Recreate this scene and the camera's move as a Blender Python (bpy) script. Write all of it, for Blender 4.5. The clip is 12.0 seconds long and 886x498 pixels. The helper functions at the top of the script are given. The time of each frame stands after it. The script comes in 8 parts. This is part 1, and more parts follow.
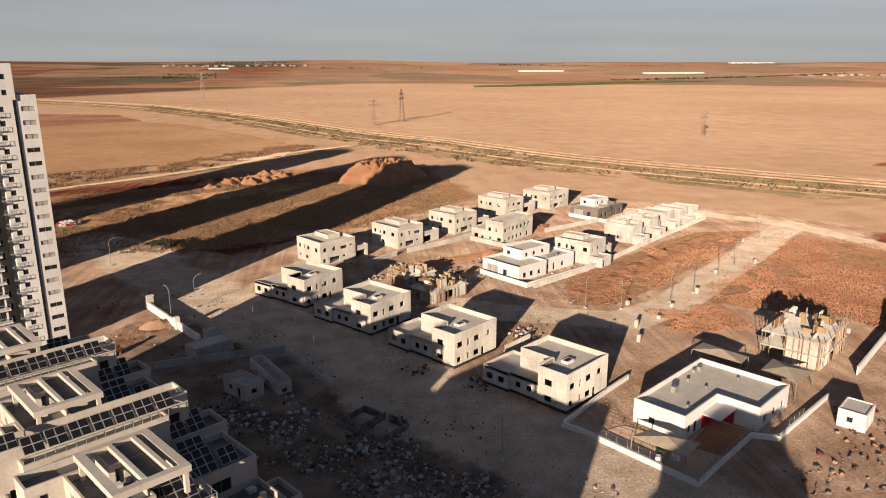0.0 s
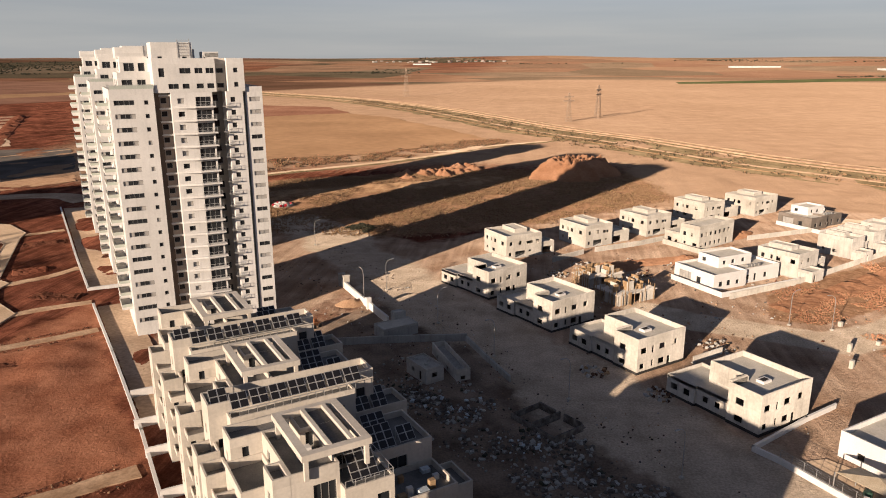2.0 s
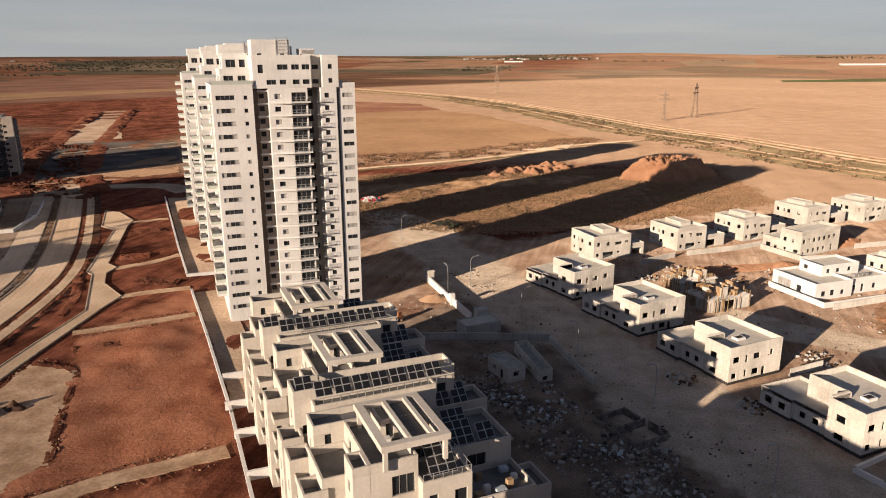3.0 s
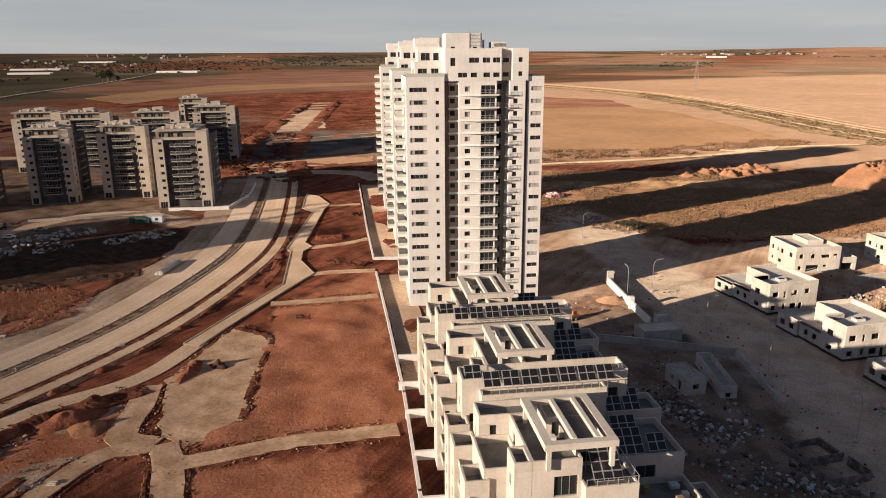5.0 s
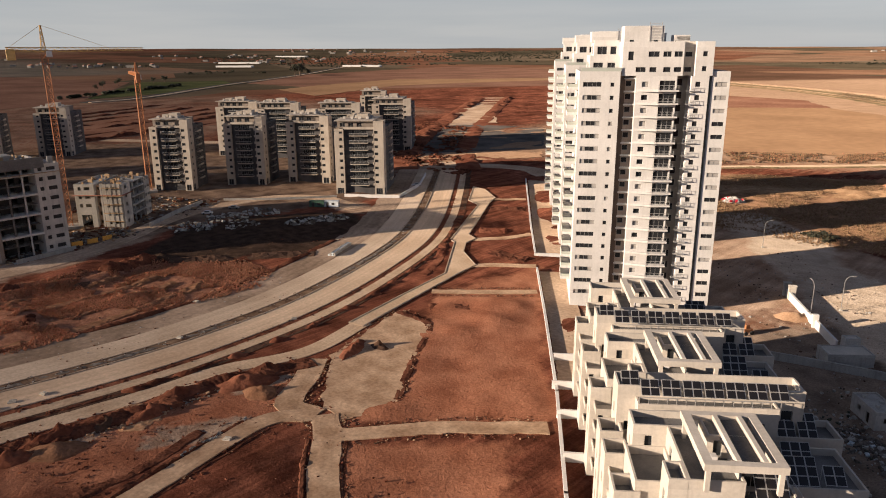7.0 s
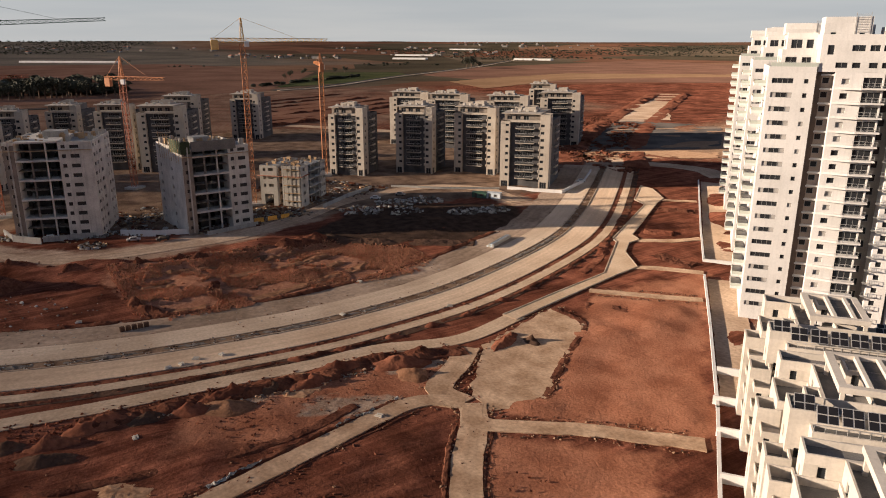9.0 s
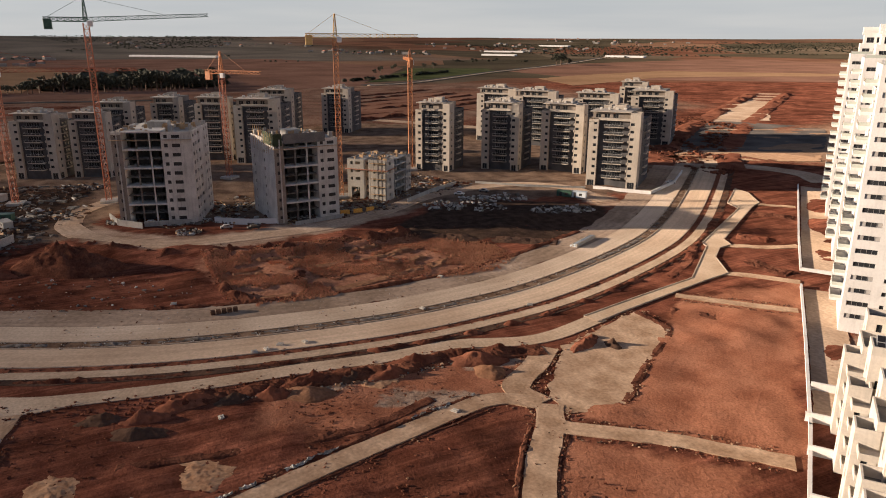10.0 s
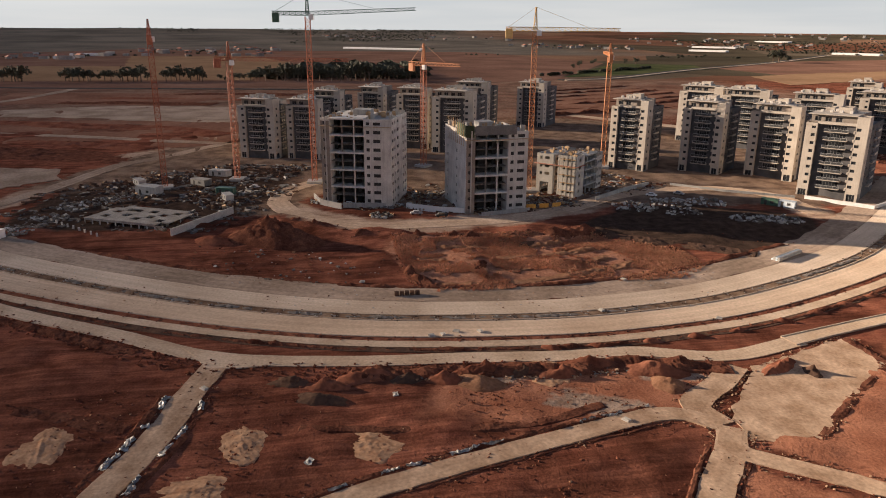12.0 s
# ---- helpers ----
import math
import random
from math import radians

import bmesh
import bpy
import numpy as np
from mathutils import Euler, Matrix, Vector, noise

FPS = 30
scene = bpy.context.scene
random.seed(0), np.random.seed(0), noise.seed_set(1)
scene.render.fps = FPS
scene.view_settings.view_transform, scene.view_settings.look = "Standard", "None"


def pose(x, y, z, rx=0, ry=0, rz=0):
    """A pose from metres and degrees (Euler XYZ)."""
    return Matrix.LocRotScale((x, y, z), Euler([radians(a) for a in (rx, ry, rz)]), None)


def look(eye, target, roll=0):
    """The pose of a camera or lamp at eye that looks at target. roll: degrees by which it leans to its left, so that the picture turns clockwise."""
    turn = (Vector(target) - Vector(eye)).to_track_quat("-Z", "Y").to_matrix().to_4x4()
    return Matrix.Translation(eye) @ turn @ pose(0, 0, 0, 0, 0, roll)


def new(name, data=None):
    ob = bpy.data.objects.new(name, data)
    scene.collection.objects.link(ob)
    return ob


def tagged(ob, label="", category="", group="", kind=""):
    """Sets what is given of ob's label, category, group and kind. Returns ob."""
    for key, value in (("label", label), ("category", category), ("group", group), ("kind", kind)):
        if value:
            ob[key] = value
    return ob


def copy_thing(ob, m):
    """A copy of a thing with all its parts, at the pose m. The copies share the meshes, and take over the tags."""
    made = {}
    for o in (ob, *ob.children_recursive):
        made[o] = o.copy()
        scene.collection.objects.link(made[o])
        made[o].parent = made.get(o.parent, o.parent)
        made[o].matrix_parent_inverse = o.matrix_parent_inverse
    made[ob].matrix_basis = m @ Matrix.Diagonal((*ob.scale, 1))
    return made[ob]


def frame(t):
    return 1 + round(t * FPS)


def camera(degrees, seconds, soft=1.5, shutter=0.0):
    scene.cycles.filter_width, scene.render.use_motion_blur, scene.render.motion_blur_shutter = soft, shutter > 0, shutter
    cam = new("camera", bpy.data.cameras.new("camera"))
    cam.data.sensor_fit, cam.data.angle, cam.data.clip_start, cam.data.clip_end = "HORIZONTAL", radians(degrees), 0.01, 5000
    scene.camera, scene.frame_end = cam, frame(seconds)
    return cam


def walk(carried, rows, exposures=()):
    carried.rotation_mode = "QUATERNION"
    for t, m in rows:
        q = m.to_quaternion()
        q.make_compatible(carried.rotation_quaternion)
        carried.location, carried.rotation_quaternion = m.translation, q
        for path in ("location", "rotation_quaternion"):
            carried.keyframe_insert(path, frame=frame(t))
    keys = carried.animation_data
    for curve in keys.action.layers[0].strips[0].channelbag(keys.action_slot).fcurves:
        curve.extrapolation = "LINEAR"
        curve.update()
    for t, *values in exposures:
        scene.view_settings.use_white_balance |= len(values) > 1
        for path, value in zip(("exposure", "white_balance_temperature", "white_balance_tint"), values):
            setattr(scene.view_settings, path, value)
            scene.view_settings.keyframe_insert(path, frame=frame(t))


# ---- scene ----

cam = camera(63.68, 12.0, 1.0)

# seconds, place, turn
PATH = [
    (0.0, 0.49, -1.87, 63.18, 75.19, -0.01, -7.19),
    (0.5, 0.49, -1.76, 63.10, 75.13, -0.01, -3.19),
    (1.0, 0.51, -1.65, 63.02, 75.05, 0.07, 0.71),
    (1.5, 0.53, -1.52, 62.93, 74.97, 0.09, 4.48),
    (2.0, 0.54, -1.38, 62.84, 74.89, 0.15, 8.15),
    (2.5, 0.54, -1.21, 62.74, 74.81, 0.19, 11.71),
    (3.0, 0.53, -1.01, 62.63, 74.72, 0.23, 15.23),
    (5.0, 0.51, -0.13, 62.10, 74.46, 0.38, 30.09),
    (5.5, 0.49, 0.08, 61.96, 74.41, 0.42, 33.62),
    (6.0, 0.45, 0.28, 61.82, 74.35, 0.34, 37.08),
    (6.5, 0.38, 0.43, 61.69, 74.30, 0.34, 40.35),
    (7.0, 0.26, 0.55, 61.57, 74.22, 0.27, 43.64),
    (9.0, -0.39, 0.94, 61.19, 73.76, -0.04, 56.89),
    (9.5, -0.54, 1.05, 61.12, 73.62, -0.08, 60.21),
    (10.0, -0.68, 1.16, 61.07, 73.47, -0.21, 63.79),
    (10.5, -0.82, 1.28, 61.02, 73.34, -0.27, 67.55),
    (11.0, -0.96, 1.42, 60.97, 73.20, -0.34, 71.38),
    (11.5, -1.10, 1.58, 60.92, 73.09, -0.36, 75.27),
    (12.0, -1.23, 1.76, 60.86, 72.95, -0.45, 79.18),
]
walk(cam, [(t, pose(x, y, z, rx, ry, rz)) for t, x, y, z, rx, ry, rz in PATH],
     exposures=[(0.0, 0.60), (3.0, 0.70), (7.0, 0.90), (9.5, 1.04), (12.0, 1.36)])

# ---- light: a low late sun behind the camera, clear sky ----
SUN_EL, SUN_DIR = radians(11.7), Vector((0.47, 0.883, 0)).normalized()
world = bpy.data.worlds.new("sky")
scene.world = world
world.use_nodes = True
wn = world.node_tree
sky = wn.nodes.new("ShaderNodeTexSky")
sky.sky_type, sky.sun_disc = "NISHITA", False
sky.sun_elevation, sky.sun_rotation = SUN_EL, math.atan2(-SUN_DIR.x, -SUN_DIR.y)
sky.altitude, sky.air_density, sky.dust_density, sky.ozone_density = 60, 0.75, 0.3, 1.5
hsv = wn.nodes.new("ShaderNodeHueSaturation")
hsv.inputs["Saturation"].default_value = 0.6
wn.links.new(sky.outputs[0], hsv.inputs["Color"])
tint = wn.nodes.new("ShaderNodeMix")
tint.data_type, tint.blend_type = "RGBA", "MULTIPLY"
tint.inputs[0].default_value, tint.inputs[7].default_value = 1.0, (1.0, 0.98, 1.12, 1)
wn.links.new(hsv.outputs[0], tint.inputs[6])
# pale haze low over the horizon all the way round, in thin uneven streaks
at, xyz, low, streak = (wn.nodes.new("ShaderNode" + k) for k in ("TexCoord", "SeparateXYZ", "MapRange", "TexNoise"))
wn.links.new(at.outputs["Generated"], xyz.inputs[0])
low.inputs["From Min"].default_value, low.inputs["From Max"].default_value = 0.0, 0.2
low.inputs["To Min"].default_value, low.inputs["To Max"].default_value = 0.9, 0.0
low.interpolation_type = "SMOOTHSTEP"
wn.links.new(xyz.outputs["Z"], low.inputs["Value"])
squash = wn.nodes.new("ShaderNodeMapping")
squash.inputs["Scale"].default_value = (2.0, 2.0, 30.0)
wn.links.new(at.outputs["Generated"], squash.inputs[0])
streak.inputs["Scale"].default_value, streak.inputs["Detail"].default_value = 1.6, 4
wn.links.new(squash.outputs[0], streak.inputs["Vector"])
cloud = wn.nodes.new("ShaderNodeValToRGB")
cloud.color_ramp.elements[0].position, cloud.color_ramp.elements[1].position = 0.35, 0.7
cloud.color_ramp.elements[0].color, cloud.color_ramp.elements[1].color = (5.3, 5.5, 5.65, 1), (6.2, 6.2, 6.15, 1)
wn.links.new(streak.outputs["Fac"], cloud.inputs["Fac"])
haze = wn.nodes.new("ShaderNodeMix")
haze.data_type = "RGBA"
wn.links.new(low.outputs[0], haze.inputs[0])
wn.links.new(tint.outputs[2], haze.inputs[6])
wn.links.new(cloud.outputs["Color"], haze.inputs[7])
wn.links.new(haze.outputs[2], wn.nodes["Background"].inputs[0])
wn.nodes["Background"].inputs[1].default_value = 0.046
sun = new("sun", bpy.data.lights.new("sun", "SUN"))
sun.data.energy, sun.data.angle, sun.data.color = 5.0, radians(0.55), (1.0, 0.80, 0.62)
sun.matrix_world = look((0, 0, 0), (SUN_DIR.x, SUN_DIR.y, -math.tan(SUN_EL)))

# ---- materials ----
def mat(name, a, b, rough=0.85, scale=0.4, fine=6.0, bump=0.25, metal=0.0, grain=0.25, streak=0.0, spec=0.3, dist=0.05, soft=0.0, track=0.0):
    """Two colours in slow patches, fine grain over them, streaks down the wall, and relief."""
    m = bpy.data.materials.new(name)
    m.use_nodes = True
    t = m.node_tree
    n, k = t.nodes, t.links
    p = n["Principled BSDF"]
    p.inputs["Roughness"].default_value, p.inputs["Metallic"].default_value = rough, metal
    p.inputs["Specular IOR Level"].default_value = 0.0 if soft == 1.0 else spec
    p.inputs["Diffuse Roughness"].default_value = soft
    co, inf, mp = n.new("ShaderNodeTexCoord"), n.new("ShaderNodeObjectInfo"), n.new("ShaderNodeVectorMath")
    sc = n.new("ShaderNodeVectorMath")
    sc.operation = "SCALE"
    sc.inputs[0].default_value, mp.operation = (37, 53, 11), "ADD"
    k.new(inf.outputs["Random"], sc.inputs["Scale"])
    k.new(co.outputs["Object"], mp.inputs[0])
    k.new(sc.outputs[0], mp.inputs[1])
    big, small = n.new("ShaderNodeTexNoise"), n.new("ShaderNodeTexNoise")
    big.inputs["Scale"].default_value, big.inputs["Detail"].default_value = scale, 5
    small.inputs["Scale"].default_value, small.inputs["Detail"].default_value = fine, 4
    k.new(mp.outputs[0], big.inputs["Vector"])
    k.new(mp.outputs[0], small.inputs["Vector"])
    ramp = n.new("ShaderNodeValToRGB")
    ramp.color_ramp.elements[0].position, ramp.color_ramp.elements[1].position = 0.35, 0.65
    ramp.color_ramp.elements[0].color, ramp.color_ramp.elements[1].color = (*a, 1), (*b, 1)
    k.new(big.outputs["Fac"], ramp.inputs["Fac"])
    mr = n.new("ShaderNodeMapRange")
    mr.inputs["From Min"].default_value, mr.inputs["From Max"].default_value = 0.25, 0.75
    mr.inputs["To Min"].default_value, mr.inputs["To Max"].default_value = 1 - grain, 1 + grain
    k.new(small.outputs["Fac"], mr.inputs["Value"])
    mul = n.new("ShaderNodeVectorMath")
    mul.operation = "SCALE"
    k.new(ramp.outputs["Color"], mul.inputs[0])
    k.new(mr.outputs[0], mul.inputs["Scale"])
    last = mul.outputs[0]
    if streak:
        st, sm, r2, m2 = n.new("ShaderNodeTexNoise"), n.new("ShaderNodeMapping"), n.new("ShaderNodeMapRange"), n.new("ShaderNodeVectorMath")
        sm.inputs["Scale"].default_value = (1.6, 1.6, 0.12)
        st.inputs["Scale"].default_value, st.inputs["Detail"].default_value = 1.0, 4
        k.new(mp.outputs[0], sm.inputs[0])
        k.new(sm.outputs[0], st.inputs["Vector"])
        r2.inputs["From Min"].default_value, r2.inputs["From Max"].default_value = 0.5, 0.75
        r2.inputs["To Min"].default_value, r2.inputs["To Max"].default_value = 1.0, 1.0 - streak
        k.new(st.outputs["Fac"], r2.inputs["Value"])
        m2.operation = "SCALE"
        k.new(last, m2.inputs[0])
        k.new(r2.outputs[0], m2.inputs["Scale"])
        last = m2.outputs[0]
    if track:
        # wheel tracks drawn out along the strip
        tn, tm, r3, m3 = n.new("ShaderNodeTexNoise"), n.new("ShaderNodeMapping"), n.new("ShaderNodeMapRange"), n.new("ShaderNodeVectorMath")
        tm.inputs["Scale"].default_value = (0.75, 0.012, 1)
        tn.inputs["Scale"].default_value, tn.inputs["Detail"].default_value = 1.0, 5
        k.new(co.outputs["UV"], tm.inputs[0])
        k.new(tm.outputs[0], tn.inputs["Vector"])
        r3.inputs["From Min"].default_value, r3.inputs["From Max"].default_value = 0.3, 0.7
        r3.inputs["To Min"].default_value, r3.inputs["To Max"].default_value = 1 - track, 1 + track
        k.new(tn.outputs["Fac"], r3.inputs["Value"])
        m3.operation = "SCALE"
        k.new(last, m3.inputs[0])
        k.new(r3.outputs[0], m3.inputs["Scale"])
        last = m3.outputs[0]
    k.new(last, p.inputs["Base Color"])
    if bump:
        bp = n.new("ShaderNodeBump")
        bp.inputs["Strength"].default_value, bp.inputs["Distance"].default_value = bump, dist
        k.new(small.outputs["Fac"], bp.inputs["Height"])
        k.new(bp.outputs[0], p.inputs["Normal"])
    return m


def glass(name, tint, rough=0.08):
    m = bpy.data.materials.new(name)
    m.use_nodes = True
    p = m.node_tree.nodes["Principled BSDF"]
    p.inputs["Base Color"].default_value, p.inputs["Roughness"].default_value = (*tint, 1), rough
    p.inputs["Specular IOR Level"].default_value = 0.6
    return m


STONE = mat("white_stone_cladding", (0.575, 0.558, 0.532), (0.675, 0.655, 0.628), 0.75, 0.15, 3, 0.05, grain=0.06, streak=0.1, soft=0.3)
STONE2 = mat("cream_stone_cladding", (0.48, 0.435, 0.375), (0.575, 0.525, 0.46), 0.75, 0.2, 3, 0.05, grain=0.08, streak=0.12, soft=0.3)
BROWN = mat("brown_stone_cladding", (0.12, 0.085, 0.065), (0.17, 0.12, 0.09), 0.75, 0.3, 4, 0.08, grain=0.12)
GREY = mat("recess_shade_stone", (0.30, 0.27, 0.23), (0.40, 0.36, 0.31), 0.8, 0.2, 4, 0.08, grain=0.12, streak=0.15)
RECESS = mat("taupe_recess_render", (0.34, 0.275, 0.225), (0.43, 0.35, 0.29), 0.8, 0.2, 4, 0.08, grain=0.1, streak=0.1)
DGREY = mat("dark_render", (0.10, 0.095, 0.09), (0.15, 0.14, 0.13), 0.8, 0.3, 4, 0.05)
RAW = mat("raw_concrete", (0.41, 0.38, 0.335), (0.57, 0.53, 0.475), 0.9, 0.16, 2.0, 0.15, grain=0.13, streak=0.22, soft=1.0)
VRAW = mat("cream_concrete", (0.40, 0.37, 0.325), (0.535, 0.50, 0.445), 0.9, 0.16, 2.0, 0.15, grain=0.1, streak=0.16, soft=1.0)
RAWD = mat("raw_grey_concrete", (0.36, 0.34, 0.31), (0.47, 0.45, 0.41), 0.9, 0.25, 5, 0.2, grain=0.15, streak=0.25, soft=1.0)
WHITE = mat("white_paint", (0.62, 0.60, 0.575), (0.70, 0.68, 0.655), 0.7, 0.3, 5, 0.05, grain=0.05, streak=0.08, soft=0.3)
ROOF = mat("grey_roof_felt", (0.13, 0.13, 0.125), (0.21, 0.20, 0.19), 0.9, 0.4, 6, 0.15, grain=0.2)
ROOFP = mat("pale_roof_screed", (0.46, 0.43, 0.37), (0.55, 0.51, 0.45), 0.9, 0.4, 4, 0.1, grain=0.12, soft=0.3)
PANE = glass("dark_window_glass", (0.025, 0.027, 0.03))
SHUT = mat("grey_roller_shutter", (0.30, 0.285, 0.265), (0.40, 0.38, 0.355), 0.6, 0.5, 9, 0.05, grain=0.1)
FRAME = mat("grey_aluminium", (0.25, 0.25, 0.25), (0.32, 0.32, 0.31), 0.45, 0.5, 8, 0.0, metal=0.4, grain=0.05)
RAIL = mat("pale_steel", (0.45, 0.45, 0.44), (0.55, 0.54, 0.52), 0.45, 0.6, 9, 0.0, metal=0.5, grain=0.08)
BALG = glass("grey_green_balcony_glass", (0.42, 0.45, 0.40), 0.12)
BALD = glass("dark_balcony_glass", (0.06, 0.06, 0.06), 0.12)
DARK = mat("near_black_and_shade", (0.035, 0.032, 0.03), (0.05, 0.046, 0.042), 0.95, 0.5, 4, 0.0)
SOLAR = glass("solar_cell_glass", (0.014, 0.013, 0.014), 0.28)
YELLOW = mat("orange_crane_paint", (0.36, 0.145, 0.06), (0.46, 0.195, 0.085), 0.55, 1.0, 6, 0.0, grain=0.15)
REDC = mat("red_orange_crane_paint", (0.24, 0.075, 0.038), (0.33, 0.11, 0.055), 0.55, 1.0, 6, 0.0, grain=0.15)
CREAM = mat("yellow_crane_paint", (0.58, 0.36, 0.12), (0.66, 0.43, 0.17), 0.55, 1.0, 6, 0.0, grain=0.1)
GREEN = mat("dark_green_paint", (0.03, 0.07, 0.05), (0.05, 0.10, 0.07), 0.5, 1.0, 6, 0.0)
ROAD = mat("dusty_base_course", (0.468, 0.357, 0.26), (0.612, 0.487, 0.37), 0.95, 0.06, 1.6, 0.15, grain=0.16, soft=1.0, track=0.11)
ROADB = mat("compacted_pale_gravel", (0.486, 0.352, 0.244), (0.612, 0.465, 0.336), 0.95, 0.05, 1.5, 0.15, grain=0.15, soft=1.0, track=0.12)
DUST = mat("trodden_dust", (0.38, 0.265, 0.18), (0.53, 0.395, 0.285), 0.95, 0.07, 1.2, 0.25, grain=0.25, soft=1.0, track=0.15)
PATHM = mat("pale_path_gravel", (0.432, 0.313, 0.214), (0.558, 0.426, 0.307), 0.95, 0.1, 1.8, 0.2, grain=0.2, soft=1.0, track=0.12)
DUSTW = mat("brown_trodden_earth", (0.25, 0.18, 0.13), (0.40, 0.30, 0.225), 0.95, 0.05, 1.0, 0.25, grain=0.25, soft=1.0, track=0.15)
DIRTP = mat("tan_dirt_path", (0.333, 0.217, 0.139), (0.504, 0.357, 0.244), 0.95, 0.22, 1.8, 0.3, grain=0.25, dist=0.08, soft=1.0, track=0.14)
MEDS = mat("brown_median_soil", (0.13, 0.08, 0.052), (0.27, 0.18, 0.12), 0.95, 0.3, 1.8, 0.7, grain=0.3, dist=0.25, soft=1.0)
REDS = mat("red_clay_soil", (0.155, 0.055, 0.034), (0.25, 0.102, 0.062), 0.95, 0.12, 1.3, 0.7, grain=0.3, dist=0.3, soft=1.0)
DARKS = mat("dark_soil", (0.07, 0.045, 0.035), (0.13, 0.075, 0.05), 0.95, 0.2, 1.5, 0.7, grain=0.3, dist=0.3, soft=1.0)
SAND = mat("tan_sand", (0.36, 0.22, 0.135), (0.46, 0.30, 0.19), 0.95, 0.4, 2.5, 0.5, grain=0.2, dist=0.15, soft=1.0)
ORANGE = mat("orange_subsoil", (0.29, 0.145, 0.08), (0.385, 0.21, 0.125), 0.95, 0.1, 1.5, 0.6, grain=0.2, dist=0.3, soft=1.0)
CURB = mat("kerb_concrete", (0.42, 0.39, 0.34), (0.54, 0.50, 0.44), 0.9, 0.6, 4, 0.1, soft=1.0)
KERB = mat("dusty_kerb_concrete", (0.34, 0.265, 0.20), (0.46, 0.37, 0.285), 0.9, 0.6, 4, 0.1, soft=1.0)
DRYE = mat("dry_grassy_earth", (0.25, 0.15, 0.085), (0.40, 0.26, 0.155), 0.95, 0.2, 1.6, 0.6, grain=0.3, dist=0.3, soft=1.0)
RUBD = mat("dark_rubble", (0.10, 0.085, 0.07), (0.24, 0.21, 0.185), 0.95, 0.9, 4, 0.2, soft=1.0)
DRED = mat("dark_red_clods", (0.085, 0.033, 0.022), (0.18, 0.075, 0.046), 0.95, 0.35, 2.2, 0.8, grain=0.35, dist=0.25, soft=1.0)
RUBBLE = mat("rubble_grey", (0.34, 0.32, 0.29), (0.52, 0.50, 0.47), 0.9, 0.9, 4, 0.2, soft=1.0)
BLUEP = mat("pale_blue_plastic", (0.40, 0.47, 0.52), (0.58, 0.62, 0.64), 0.5, 0.9, 4, 0.1)
LEAF = mat("olive_leaf", (0.036, 0.038, 0.025), (0.066, 0.065, 0.04), 0.8, 1.5, 8, 0.1)
DRYB = mat("dry_brush", (0.34, 0.225, 0.125), (0.45, 0.31, 0.18), 0.9, 1.0, 6, 0.1, soft=1.0)
BARK = mat("bark", (0.10, 0.07, 0.05), (0.16, 0.11, 0.08), 0.9, 2, 9, 0.3)
WOOD = mat("formwork_timber", (0.30, 0.19, 0.10), (0.40, 0.275, 0.16), 0.8, 1.0, 7, 0.1, grain=0.2)
CANV = mat("tan_shade_cloth", (0.42, 0.34, 0.24), (0.50, 0.42, 0.31), 0.8, 0.8, 9, 0.05)
REDP = mat("red_paint", (0.45, 0.02, 0.03), (0.55, 0.03, 0.05), 0.6, 1, 5, 0.0)
OPLA = mat("orange_plastic_barrier", (0.65, 0.30, 0.05), (0.72, 0.38, 0.08), 0.6, 1, 5, 0.0)
STEEL = mat("galvanised_steel", (0.30, 0.29, 0.28), (0.40, 0.39, 0.37), 0.5, 1, 6, 0.0, metal=0.3)


# ---- mesh helpers ----
def link(name, bm, mats, parent=None, label=""):
    me = bpy.data.meshes.new(name)
    bm.to_mesh(me)
    bm.free()
    for m in mats if isinstance(mats, (list, tuple)) else [mats]:
        me.materials.append(m)
    ob = new(name, me)
    ob.parent = parent
    if label:
        ob["label"] = label
    return ob


part = link


def place(name, mesh, parent, m, label=""):
    """One more object on a mesh that is there already."""
    ob = new(name, mesh)
    ob.parent, ob.matrix_basis = parent, m
    if label:
        ob["label"] = label
    return ob


def thing(name, m, label, category, group=""):
    ob = new(name)
    ob.empty_display_size = 0.5
    ob.matrix_basis = m
    return tagged(ob, label, category, group)


def quad(bm, a, b, c, d, mi=0):
    f = bm.faces.new([bm.verts.new(v) for v in (a, b, c, d)])
    f.material_index = mi
    return f


def box(bm, x0, x1, y0, y1, z0, z1, mi=0, bev=0.0):
    r = bmesh.ops.create_cube(bm, size=1, matrix=Matrix.Translation(((x0 + x1) / 2, (y0 + y1) / 2, (z0 + z1) / 2)) @ Matrix.Diagonal((abs(x1 - x0), abs(y1 - y0), abs(z1 - z0), 1)))
    fs = {f for v in r["verts"] for f in v.link_faces}
    for f in fs:
        f.material_index = mi
    if bev:
        bmesh.ops.bevel(bm, geom=list({e for f in fs for e in f.edges}), offset=bev, segments=1, affect="EDGES")
    return r["verts"]


def beam(bm, a, b, w, mi=0, h=None):
    """A square bar from a to b."""
    a, b = Vector(a), Vector(b)
    d = b - a
    m = Matrix.Translation((a + b) / 2) @ d.to_track_quat("Z", "Y").to_matrix().to_4x4() @ Matrix.Diagonal((w, h or w, d.length, 1))
    r = bmesh.ops.create_cube(bm, size=1, matrix=m)
    for f in {f for v in r["verts"] for f in v.link_faces}:
        f.material_index = mi


